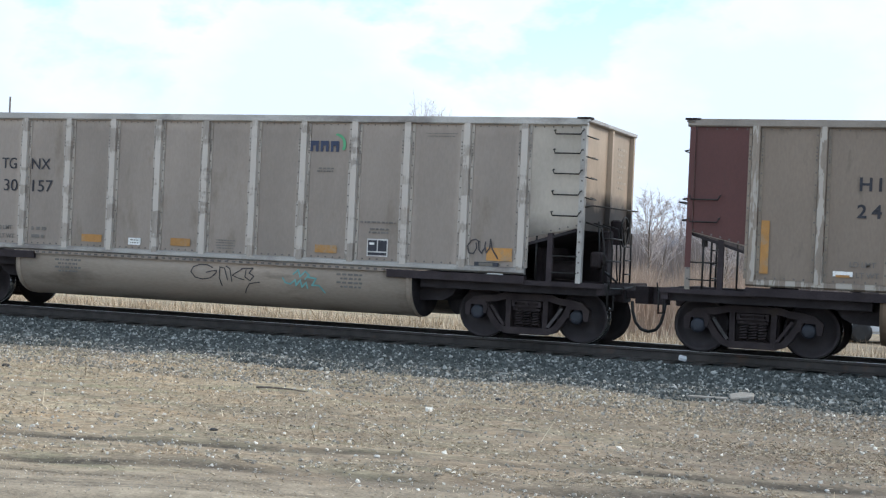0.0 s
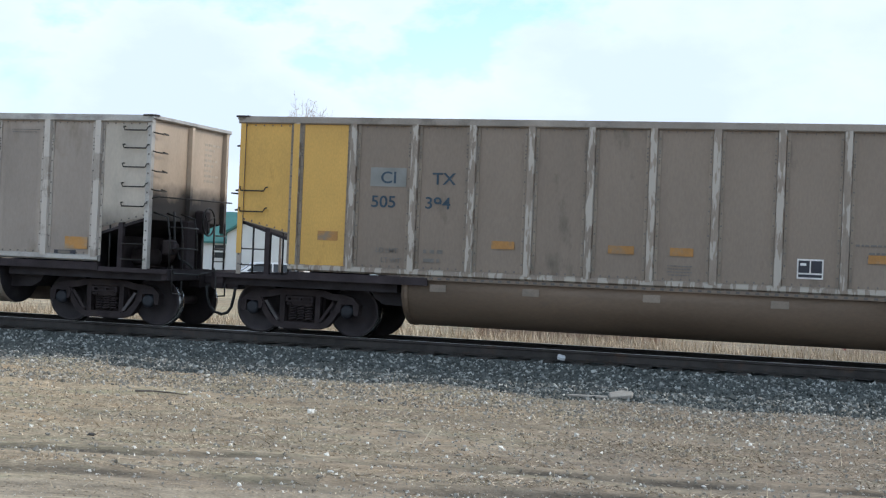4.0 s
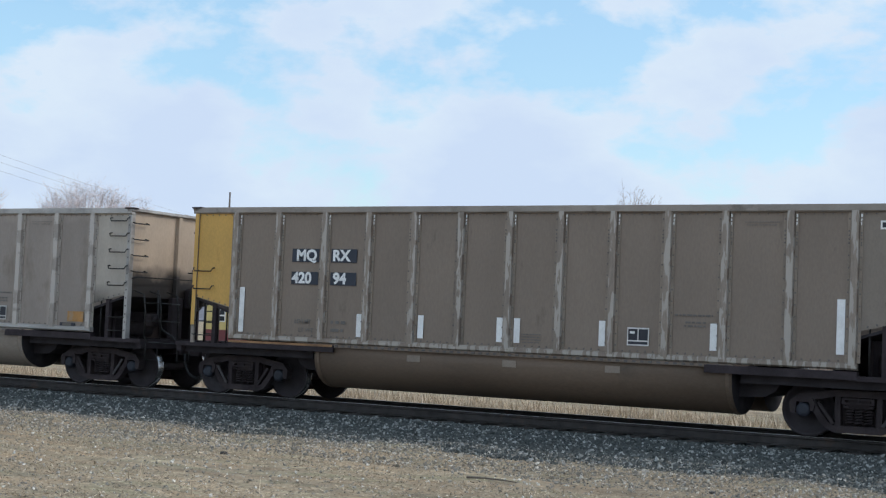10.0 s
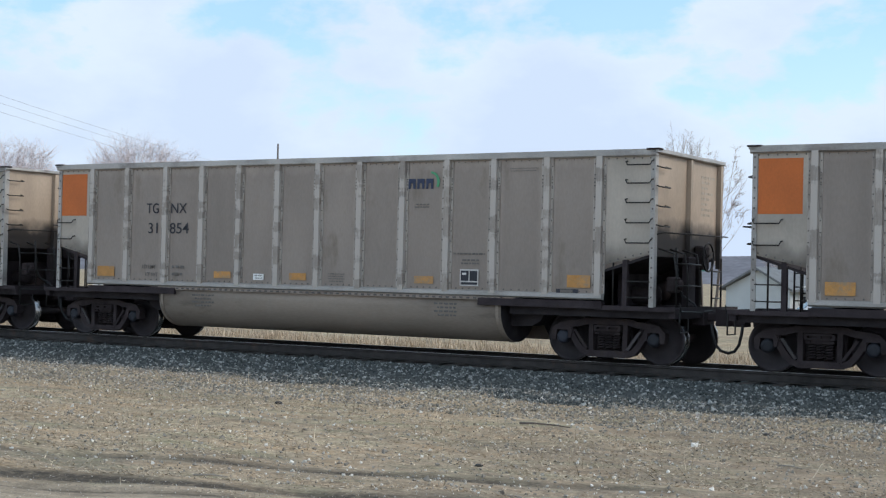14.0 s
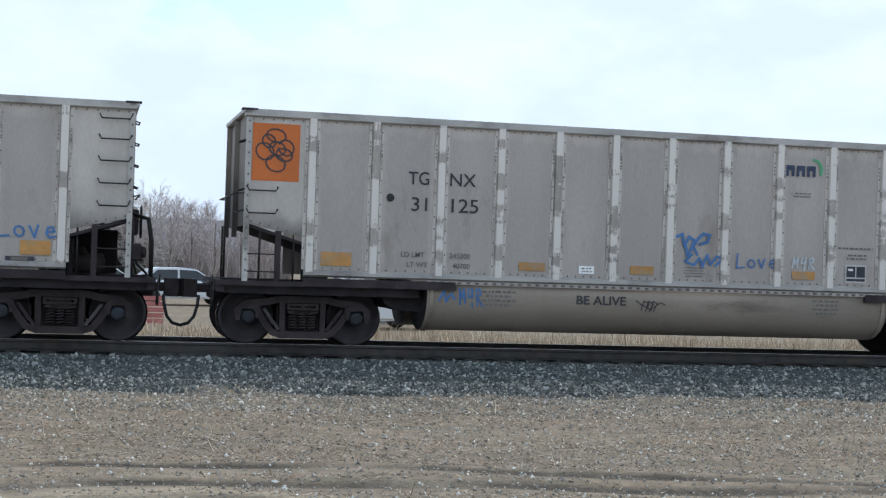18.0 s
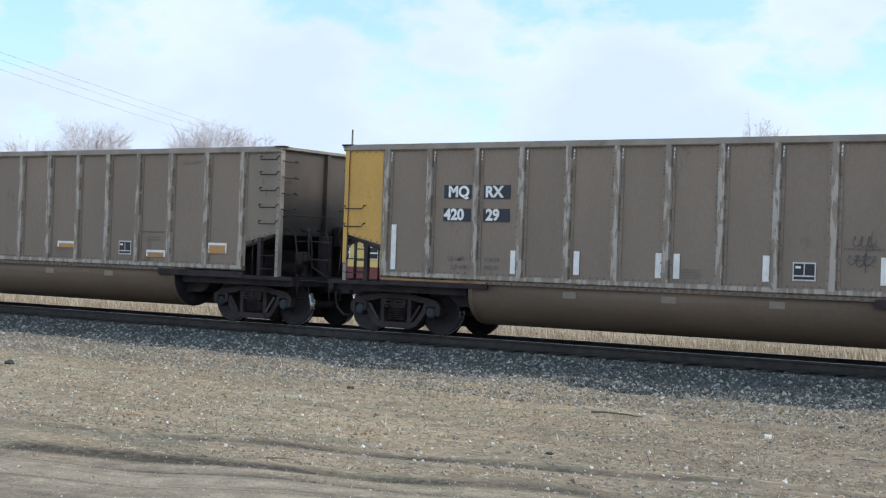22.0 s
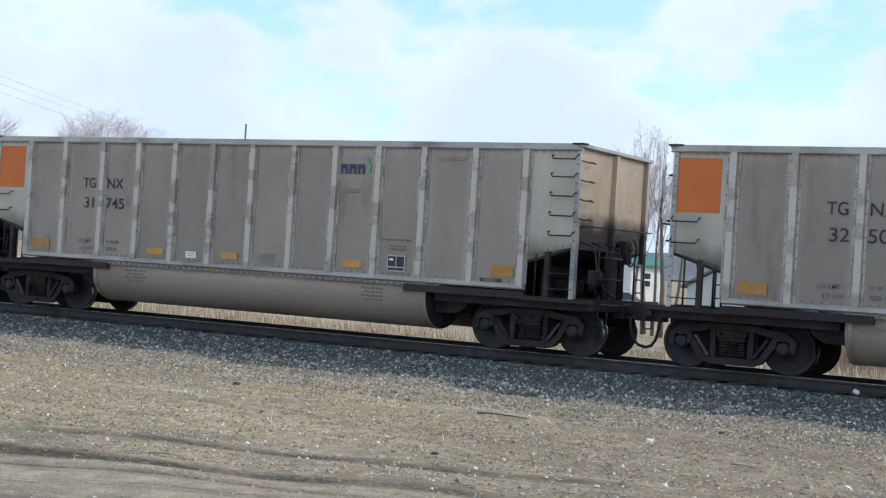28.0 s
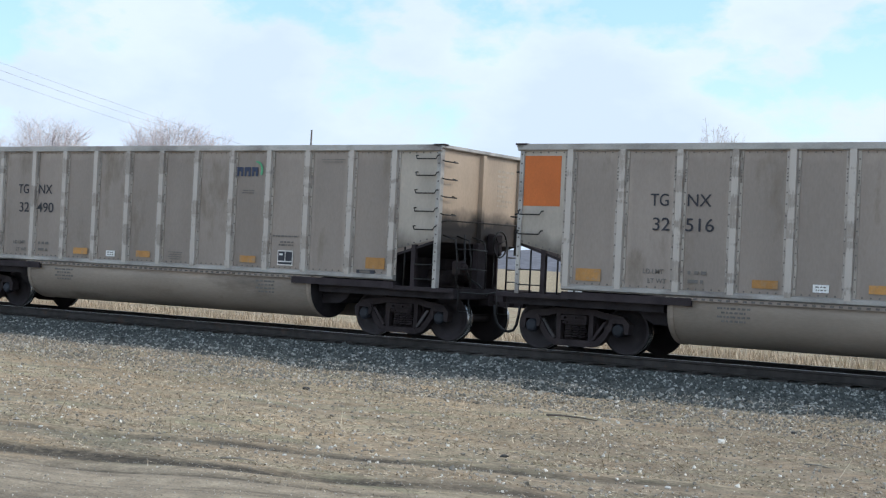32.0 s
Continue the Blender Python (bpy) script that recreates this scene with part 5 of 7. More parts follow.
g = copies[16]
sprayed_shape(g, [(-5.06, 2.45), (-4.90, 2.45), (-4.62, 2.10), (-4.52, 2.12), (-4.40, 2.26), (-4.30, 2.20), (-4.15, 1.80), (-4.22, 1.78), (-4.42, 1.80), (-4.76, 1.70), (-4.91, 2.0)], M_SPRAY)
scrawl(g, ring(-3.55, 1.92, 0.205, 0.215), M_SPRAY, 0.215)
sprayed_shape(g, [(-2.93, 2.30), (-2.72, 2.30), (-2.49, 2.01), (-2.38, 2.26), (-2.16, 2.25), (-2.42, 1.60), (-2.52, 1.66)], M_SPRAY)
scrawl(g, [(-1.70, 2.26), (-1.66, 2.0), (-1.59, 1.64)], M_SPRAY, 0.16)
for k, (z, x1) in enumerate(((2.235, -1.26), (2.00, -1.27), (1.73, -1.19))):
    scrawl(g, [(-1.66 + 0.04 * k, z), (x1 - 0.05, z + 0.015)], M_SPRAY, 0.135, LET - 0.010)
for k, (x, z, h, w) in enumerate(((-0.80, 1.62, 0.44, 0.034), (1.24, 1.46, 0.42, 0.036), (2.16, 1.48, 0.46, 0.040), (4.28, 1.52, 0.44, 0.032))):
    sprayed_word(g, "M4R", x, z, h, M_SPRAY_THIN, w, -0.15, 0.01, LET - 0.006, 0.5)
scrawl(g, [(0.22, 1.72), (0.34, 2.06), (0.46, 1.60), (0.20, 1.90), (0.60, 1.88), (0.34, 1.62), (0.52, 2.00), (0.70, 1.70)], M_SPRAY, 0.034)
scrawl(g, [(0.36, 1.60), (0.62, 1.50), (0.86, 1.44), (0.50, 1.46), (0.84, 1.56), (0.60, 1.60), (0.88, 1.50)], M_SPRAY_THIN, 0.055, LET - 0.018)
scrawl(g, [(3.10, 1.62), (3.20, 1.52), (3.28, 1.78), (3.14, 1.86), (3.10, 1.76)], M_SPRAY, 0.05)
scrawl(g, [(3.34, 1.88), (3.52, 1.94), (3.68, 1.86), (3.62, 1.74), (3.40, 1.72), (3.68, 1.70)], M_SPRAY, 0.05)
scrawl(g, [(3.66, 1.84), (3.82, 1.86), (3.72, 1.66), (3.88, 1.60)], M_SPRAY, 0.05, LET - 0.012)
sprayed_word(g, "Love", 5.22, 1.62, 0.28, M_SPRAY, 0.034, -0.1)
for k, pts in enumerate((
        [(-1.21, 0.85), (-1.21, 0.94), (-1.16, 1.02), (-1.04, 1.05), (-0.90, 1.02), (-0.81, 0.93), (-0.77, 0.81), (-0.80, 0.69), (-0.88, 0.59), (-1.00, 0.54), (-1.12, 0.54), (-1.22, 0.58)],
        [(-1.85, 0.63), (-1.79, 0.68), (-1.68, 0.75), (-1.62, 0.83), (-1.68, 0.86), (-1.77, 0.84), (-1.80, 0.77), (-1.78, 0.69), (-1.70, 0.68)],
        [(-1.53, 0.50), (-1.57, 0.63), (-1.60, 0.75), (-1.62, 0.86), (-1.54, 0.89), (-1.51, 0.82), (-1.54, 0.74), (-1.59, 0.72)],
        [(-1.54, 0.91), (-1.52, 0.79), (-1.51, 0.76), (-1.42, 0.76), (-1.35, 0.80), (-1.32, 0.86), (-1.35, 0.92), (-1.43, 0.93), (-1.48, 0.89)],
        [(-1.37, 0.97), (-1.29, 1.05), (-1.27, 0.94), (-1.24, 0.81)],
        [(-1.57, 0.68), (-1.42, 0.73), (-1.24, 0.78), (-1.03, 0.82)],
        [(-1.08, 0.85), (-1.03, 0.82), (-1.07, 0.78)],
        [(-1.32, 0.65), (-1.38, 0.65), (-1.45, 0.55), (-1.40, 0.51), (-1.33, 0.51), (-1.27, 0.56), (-1.29, 0.64), (-1.35, 0.67), (-1.45, 0.66), (-1.48, 0.59)],
        [(-1.12, 0.64), (-1.08, 0.67), (-1.08, 0.73), (-1.14, 0.77), (-1.21, 0.75), (-1.26, 0.69), (-1.26, 0.58), (-1.22, 0.54)],
        [(-0.63, 0.81), (-0.63, 0.89), (-0.57, 0.90), (-0.60, 0.86), (-0.55, 0.83), (-0.60, 0.81)])):
    scrawl(g, pts, M_SPRAY_K, 0.026 if k < 9 else 0.018, -1.512 - 0.001 * k)
for x, z, up in ((-1.92, 0.87, -0.04), (-1.91, 0.92, -0.04), (-0.76, 0.99, 0.05), (-0.73, 0.97, 0.05)):
    scrawl(g, [(x, z), (x + 0.09, z + up)], M_SPRAY_K, 0.018, -1.512)
g = copies[15]
lettering("BE ALIVE", 0.15, M_SPRAY_K, g, -1.62, -1.512, 0.815, "graffiti_word", 1.12, 0.0, 0.004)
for k in range(3):
    scrawl(g, [(-0.44 + 0.09 * k, 0.74), (-0.40 + 0.08 * k, 0.90), (-0.30 + 0.07 * k, 0.86), (-0.36 + 0.07 * k, 0.72)], M_SPRAY_K, 0.018, -1.51 - 0.003 * k)
scrawl(g, [(-0.54, 0.90), (-0.46, 0.84), (-0.28, 0.76), (-0.10, 0.88), (-0.02, 0.84)], M_SPRAY_K, 0.016, -1.522)
sprayed_word(g, "M4R", -3.62, 0.76, 0.26, M_SPRAY, 0.03, -0.1, 0.0, -1.512, 0.55)
scrawl(g, [(-3.98, 0.82), (-3.90, 0.98), (-3.86, 0.80), (-3.78, 0.94), (-3.72, 0.84)], M_SPRAY, 0.035, -1.512)
scrawl(g, [(0.14, 2.02), (0.24, 2.06), (0.28, 1.86), (0.36, 2.02), (0.46, 1.96), (0.40, 1.80), (0.52, 1.98), (0.62, 2.08), (0.74, 2.06), (0.70, 1.94), (0.56, 1.90)], M_SPRAY, 0.05)
scrawl(g, [(0.30, 1.90), (0.34, 1.70), (0.44, 1.86), (0.52, 1.72)], M_SPRAY, 0.045, LET - 0.010)
scrawl(g, [(0.42, 1.72), (0.30, 1.60), (0.46, 1.54), (0.56, 1.66), (0.62, 1.52), (0.70, 1.72), (0.76, 1.56), (0.88, 1.70), (0.98, 1.66), (0.86, 1.54)], M_SPRAY, 0.042, LET - 0.012)
sprayed_word(g, "Love", 1.26, 1.52, 0.24, M_SPRAY, 0.028, -0.05, 0.005)
sprayed_word(g, "M4R", 2.30, 1.55, 0.18, M_SPRAY_W, 0.022)
flower(g, -6.76, 3.16, 0.36, M_SPRAY_K, 0.026, 6, SKIN - 0.009)
g = copies[14]
lettering("The World needs More  L  O  V  E", 0.185, M_SPRAY, g, -2.35, -1.512, 0.79, "graffiti_word", 0.94, 0.1, 0.004)
tangle(g, 1.85, 2.25, 0.76, 0.98, M_TEAL, 8, 67, 0.03, -1.512)
tangle(g, -1.82, -1.12, 1.52, 2.02, M_SPRAY, 10, 68, 0.06)
tangle(g, 5.35, 6.0, 1.72, 2.0, M_SPRAY, 9, 69, 0.06)
tangle(g, 5.35, 6.0, 1.36, 1.70, M_SPRAY, 9, 70, 0.06)
tangle(g, -2.8, -2.3, 1.85, 2.0, M_SPRAY_W, 7, 71, 0.03)
tangle(g, -5.0, -4.4, 1.5, 1.95, M_INK_FADED, 8, 72, 0.03)
tangle(g, -3.75, -3.2, 1.6, 2.0, M_SPRAY, 8, 73, 0.03)
bm = bmesh.new()
box(bm, -7.200, -7.191, -1.49, 1.49, 2.62, 3.62)
part("painted_end", bm, M_RUST, g, "rust-stained orange end wall")
g = copies[17]
flower(g, -4.55, 1.76, 0.27, M_SPRAY_K, 0.022, 6)
sprayed_word(g, "Love", -1.72, 0.78, 0.2, M_SPRAY_P, 0.03, 0.0, 0.0, -1.512)
for k in range(3):
    tangle(g, -1.15 + 0.1 * k, 0.75 + 0.1 * k, 0.90 - 0.075 * k, 0.97 - 0.075 * k, M_SPRAY_P, 16, 75 + k, 0.035, -1.512)
g = copies[18]
scrawl(g, [(-4.5 + 0.30 * math.cos(q), 1.84 + 0.34 * math.sin(q)) for q in [j * math.tau / 18 for j in range(20)]], M_SPRAY_K, 0.025)
scrawl(g, [(-4.44, 2.10), (-4.42, 1.80), (-4.40, 1.60), (-4.60, 1.58)], M_SPRAY_K, 0.028)
scrawl(g, [(-4.66, 1.95), (-4.50, 1.98), (-4.34, 2.10), (-4.36, 1.90), (-4.62, 1.84), (-4.30, 1.80)], M_SPRAY_K, 0.026, LET - 0.010)
scrawl(g, [(-4.56, 1.92), (-4.58, 1.62), (-4.36, 1.70), (-4.30, 1.60)], M_SPRAY_K, 0.026, LET - 0.013)
sprayed_word(g, "LOVE", -6.02, 1.62, 0.22, M_SPRAY_P, 0.034, 0.1, 0.025)
tangle(g, -2.84, -2.15, 1.75, 2.02, M_SPRAY_P, 10, 77, 0.035)
tangle(g, -2.7, -2.2, 1.46, 1.74, M_SPRAY_P, 8, 78, 0.035)
sprayed_word(g, "Love", -1.76, 1.60, 0.17, M_SPRAY_P, 0.022, 0.05)
sprayed_word(g, "Love", 5.22, 1.56, 0.24, M_SPRAY_P, 0.034, -0.15)
tangle(g, 2.35, 2.65, 1.66, 1.80, M_SPRAY_W, 6, 82, 0.025)
g = copies[0]
scrawl(g, [(0.22, 0.98), (0.10, 1.03), (-0.05, 1.03), (-0.19, 0.98), (-0.24, 0.89), (-0.15, 0.79), (0.0, 0.76), (0.17, 0.79), (0.29, 0.88), (0.30, 0.93), (0.20, 0.92), (0.09, 0.89)], M_SPRAY_K, 0.02, -1.512)
scrawl(g, [(0.40, 0.66), (0.36, 0.80), (0.37, 1.00), (0.47, 0.98), (0.53, 0.78)], M_SPRAY_K, 0.02, -1.514)
scrawl(g, [(0.50, 1.02), (0.58, 0.98), (0.62, 0.75)], M_SPRAY_K, 0.02, -1.516)
scrawl(g, [(0.86, 1.00), (0.70, 0.90), (0.64, 0.86), (0.74, 0.82), (0.88, 0.79)], M_SPRAY_K, 0.018, -1.518)
scrawl(g, [(0.82, 0.99), (1.06, 1.01), (0.98, 0.92), (1.08, 0.86), (1.00, 0.78), (0.90, 0.84), (0.92, 0.97)], M_SPRAY_K, 0.02, -1.514)
scrawl(g, [(1.20, 0.76), (1.06, 0.74), (0.98, 0.72), (0.90, 0.62), (0.86, 0.55)], M_SPRAY_K, 0.018, -1.516)
scrawl(g, [(1.67, 0.86), (1.72, 0.78), (1.82, 0.76), (1.92, 0.84), (1.93, 0.74), (2.02, 0.84), (2.05, 0.72), (2.14, 0.80), (2.16, 0.70)], M_TEAL, 0.03, -1.512)
scrawl(g, [(1.88, 0.94), (1.98, 1.02), (2.02, 0.90), (2.12, 1.00), (2.20, 0.94), (2.12, 0.86)], M_TEAL, 0.028, -1.520)
scrawl(g, [(2.18, 0.90), (2.34, 0.88), (2.26, 0.76), (2.40, 0.76), (2.50, 0.64)], M_TEAL, 0.032, -1.524)
scrawl(g, [(5.42, 1.66), (5.35, 1.70), (5.27, 1.68), (5.20, 1.58), (5.24, 1.46), (5.32, 1.46), (5.37, 1.55), (5.36, 1.64)], M_SPRAY_K, 0.022)
scrawl(g, [(5.40, 1.66), (5.42, 1.52), (5.46, 1.47), (5.52, 1.56), (5.53, 1.66)], M_SPRAY_K, 0.024, LET - 0.010)
scrawl(g, [(5.52, 1.60), (5.55, 1.48), (5.61, 1.56), (5.62, 1.71), (5.66, 1.54), (5.76, 1.39)], M_SPRAY_K, 0.024, LET - 0.014)
tangle(copies[20], 3.22, 3.66, 1.62, 1.92, M_INK_WEAK, 7, 91, 0.018)
tangle(copies[20], 3.30, 3.70, 1.95, 2.18, M_INK_WEAK, 6, 92, 0.018)
tangle(copies[6], 4.30, 4.75, 1.52, 1.72, M_INK_WEAK, 8, 93, 0.018)
g = copies[3]
for k, (z, h) in enumerate(((2.85, 0.34), (2.50, 0.26))):
    bm = bmesh.new()
    pts = [(7.197, -1.10 + 0.055 * q + 0.05 * math.cos(q * 1.9 + k), z + h * (0.35 + 0.42 * math.sin(q * 1.25 + k)) * (1.0 if q % 5 else 1.5)) for q in range(15)]
    tube(bm, pts, 0.013, 5)
    part("graffiti_stroke", bm, M_SPRAY_W, g, "sprayed graffiti")

# ---------------------------------------------------------------- ground, track bed, rails
rng = np.random.default_rng(7)


def soft(a, b, t):
    t = np.clip((t - a) / (b - a), 0, 1)
    return t * t * (3 - 2 * t)


def rut_lines(x):
    """Centre lines of the wheel ruts along the field."""
    w = 0.04 * np.sin(x * 0.45) + 0.015 * np.sin(x * 1.7 + 1)
    a = np.sqrt(x * x + 1)
    b = np.where(x < 0, 0.285 * a, 0.285 + 0.10 * (a - 1))
    return ((-11.66 - 0.17 * a - 0.005 * x * x + w, 0.10, 0.05), (-12.55 - b + 0.8 * w, 0.14, 0.06), (-13.5 - 0.25 * a + w, 0.08, 0.03), (-14.2 - 0.32 * a - w, 0.16, 0.06), (-15.2 - 0.25 * a + 0.5 * w, 0.12, 0.05), (-16.0 - 0.2 * a, 0.2, 0.06))


def ground_height(x, y):
    """The field, with worn wheel ruts before the track, sinking a little beyond it."""
    z = 0.012 * np.sin(x * 0.9 + 1.3 * np.sin(y * 0.7)) + 0.012 * np.sin(x * 2.3 + y * 1.9) + 0.010 * np.sin(y * 4.1 + x * 0.5)
    for c, w, d in rut_lines(x):
        z = z - 0.25 * d * np.exp(-((y - c) / w) ** 2) + 0.35 * d * np.exp(-((y - c - 2.0 * w) / (1.2 * w)) ** 2)
    z = z * soft(-60, -40, x) * (1 - soft(30, 50, x)) * (1 - soft(-4.5, -3.5, y))
    return z - 0.25 * soft(3.5, 8, y)


def grid_mesh(xs, ys, fz):
    X, Y = np.meshgrid(xs, ys, indexing="ij")
    Z = fz(X, Y)
    v = np.stack([X, Y, Z], -1).reshape(-1, 3)
    n, m = len(xs), len(ys)
    i, j = np.meshgrid(np.arange(n - 1), np.arange(m - 1), indexing="ij")
    a = (i * m + j).ravel()
    f = np.stack([a, a + m, a + m + 1, a + 1], -1)
    return v, f


def numpy_object(name, v, f, mat, smooth=False):
    me = bpy.data.meshes.new(name)
    me.from_pydata(v.tolist(), [], f.tolist())
    if smooth:
        me.polygons.foreach_set("use_smooth", [True] * len(me.polygons))
    for q in (mat if isinstance(mat, list) else [mat]):
        me.materials.append(q)
    return new(name, me)


def field_material():
    m = material("dry_grass_and_grit", (0.405, 0.322, 0.222), 0.95, 0, 0.16, 0.55, (0.35, 1, 1), 0.35, 22, 0.8, 30, spec=0.1)
    nd, ln = m.node_tree.nodes, m.node_tree.links
    b = nd["Principled BSDF"]
    old = b.inputs["Base Color"].links[0].from_socket
    tc = nd.new("ShaderNodeTexCoord")
    mp = nd.new("ShaderNodeMapping")
    mp.inputs["Scale"].default_value = (0.12, 0.5, 1)
    ln.new(tc.outputs["Object"], mp.inputs[0])
    n = nd.new("ShaderNodeTexNoise")
    n.inputs["Scale"].default_value = 2.0
    n.inputs["Detail"].default_value = 9
    n.inputs["Roughness"].default_value = 0.7
    ln.new(mp.outputs[0], n.inputs[0])
    r = nd.new("ShaderNodeValToRGB")
    r.color_ramp.elements[0].position, r.color_ramp.elements[1].position = 0.50, 0.66
    ln.new(n.outputs[0], r.inputs[0])
    mx = nd.new("ShaderNodeMix")
    mx.data_type = "RGBA"
    ln.new(r.outputs[0], mx.inputs[0])
    ln.new(old, mx.inputs[6])
    mx.inputs[7].default_value = (0.24, 0.20, 0.148, 1)
    # rust-tan and olive tints of last year's growth
    pn = nd.new("ShaderNodeTexNoise")
    pn.inputs["Scale"].default_value = 1.1
    pn.inputs["Detail"].default_value = 7
    pn.inputs["Roughness"].default_value = 0.65
    mp2 = nd.new("ShaderNodeMapping")
    mp2.inputs["Scale"].default_value = (0.5, 1.6, 1)
    mp2.inputs["Location"].default_value = (5.0, 2.0, 0)
    ln.new(tc.outputs["Object"], mp2.inputs[0])
    ln.new(mp2.outputs[0], pn.inputs[0])
    pr = nd.new("ShaderNodeValToRGB")
    pr.color_ramp.elements[0].position, pr.color_ramp.elements[0].color = 0.34, (0.86, 0.98, 0.90, 1)
    pr.color_ramp.elements[1].position, pr.color_ramp.elements[1].color = 0.66, (1.09, 0.99, 0.88, 1)
    mid = pr.color_ramp.elements.new(0.5)
    mid.color = (1.0, 1.0, 1.0, 1)
    ln.new(pn.outputs[0], pr.inputs[0])
    tint = nd.new("ShaderNodeVectorMath")
    tint.operation = "MULTIPLY"
    ln.new(mx.outputs[2], tint.inputs[0])
    ln.new(pr.outputs[0], tint.inputs[1])
    # the turf is browner and thinner along the stretch by the road crossing
    sp = nd.new("ShaderNodeSeparateXYZ")
    ln.new(tc.outputs["Object"], sp.inputs[0])
    ad = nd.new("ShaderNodeMath")
    ad.operation = "MULTIPLY_ADD"
    ad.inputs[1].default_value = 5.0
    ln.new(n.outputs[0], ad.inputs[0])
    ln.new(sp.outputs["X"], ad.inputs[2])
    mr = nd.new("ShaderNodeMapRange")
    mr.inputs[1].default_value, mr.inputs[2].default_value = -8.0, 1.0
    mr.inputs[3].default_value, mr.inputs[4].default_value = 0.0, 0.68
    ln.new(ad.outputs[0], mr.inputs[0])
    m2 = nd.new("ShaderNodeMix")
    m2.data_type = "RGBA"
    ln.new(mr.outputs[0], m2.inputs[0])
    ln.new(tint.outputs[0], m2.inputs[6])
    m2.inputs[7].default_value = (0.212, 0.172, 0.136, 1)
    # driven dirt, then the damp soil of ruts and streaks with the ruts' shade painted in, frayed by the grain of the
    # ground
    col = m2.outputs[2]
    gr = nd.new("ShaderNodeTexNoise")
    gr.inputs["Scale"].default_value = 14.0
    gr.inputs["Detail"].default_value = 6
    ln.new(tc.outputs["Object"], gr.inputs[0])
    for label, shade in (("bare_dirt", (0.385, 0.315, 0.230, 1)), ("soil_and_shade", (0.085, 0.072, 0.057, 1))):
        at = nd.new("ShaderNodeAttribute")
        at.attribute_name = label
        fr = nd.new("ShaderNodeMath")
        fr.operation = "MULTIPLY_ADD"
        fr.inputs[1].default_value = 1.2
        fr.inputs[2].default_value = 0.35
        ln.new(gr.outputs[0], fr.inputs[0])
        ml = nd.new("ShaderNodeMath")
        ml.operation = "MULTIPLY"
        ml.use_clamp = True
        ln.new(fr.outputs[0], ml.inputs[0])
        ln.new(at.outputs["Fac"], ml.inputs[1])
        m3 = nd.new("ShaderNodeMix")
        m3.data_type = "RGBA"
        ln.new(ml.outputs[0], m3.inputs[0])
        ln.new(col, m3.inputs[6])
        m3.inputs[7].default_value = shade
        col = m3.outputs[2]
    fi = nd.new("ShaderNodeTexNoise")
    fi.inputs["Scale"].default_value = 34.0
    fi.inputs["Detail"].default_value = 6
    fi.inputs["Roughness"].default_value = 0.75
    ln.new(tc.outputs["Object"], fi.inputs[0])
    fr = nd.new("ShaderNodeMapRange")
    fr.inputs[1].default_value, fr.inputs[2].default_value = 0.34, 0.68
    fr.inputs[3].default_value, fr.inputs[4].default_value = 0.70, 1.22
    ln.new(fi.outputs[0], fr.inputs[0])
    # matted patches and streaks a hand or two across
    pa = nd.new("ShaderNodeTexNoise")
    pa.inputs["Scale"].default_value = 3.0
    pa.inputs["Detail"].default_value = 5
    pa.inputs["Roughness"].default_value = 0.6
    pa.inputs["Distortion"].default_value = 0.4
    ln.new(tc.outputs["Object"], pa.inputs[0])
    pk = nd.new("ShaderNodeMapRange")
    pk.inputs[1].default_value, pk.inputs[2].default_value = 0.36, 0.64
    pk.inputs[3].default_value, pk.inputs[4].default_value = 0.83, 1.19
    ln.new(pa.outputs[0], pk.inputs[0])
    both = nd.new("ShaderNodeMath")
    both.operation = "MULTIPLY"
    ln.new(fr.outputs[0], both.inputs[0])
    ln.new(pk.outputs[0], both.inputs[1])
    vm = nd.new("ShaderNodeVectorMath")
    vm.operation = "SCALE"
    ln.new(col, vm.inputs[0])
    ln.new(both.outputs[0], vm.inputs["Scale"])
    ln.new(vm.outputs[0], b.inputs["Base Color"])
    return m


M_FIELD = field_material()
M_BALLAST = material("grey_ballast_bed", (0.060, 0.066, 0.061), 0.9, 0, 0.25, 8.0, fine=0.3, fine_scale=30, bump=0.8, bump_scale=18)
M_STONE = bpy.data.materials.new("ballast_stone")


def island_material(m, dark, light, rough=0.85, spec=0.4, knee=0.72, share=0.28):
    """Pieces that differ from one another in tone."""
    m.use_nodes = True
    nd, ln = m.node_tree.nodes, m.node_tree.links
    b = nd["Principled BSDF"]
    g = nd.new("ShaderNodeNewGeometry")
    r = nd.new("ShaderNodeValToRGB")
    r.color_ramp.elements[0].color = (*dark, 1)
    r.color_ramp.elements[1].color = (*light, 1)
    r.color_ramp.elements[1].position = 0.97
    e = r.color_ramp.elements.new(knee)
    e.color = (*[d * (1 - share) + l * share for d, l in zip(dark, light)], 1)
    ln.new(g.outputs["Random Per Island"], r.inputs[0])
    ln.new(r.outputs[0], b.inputs["Base Color"])
    b.inputs["Roughness"].default_value = rough
    b.inputs["Specular IOR Level"].default_value = spec
    return m


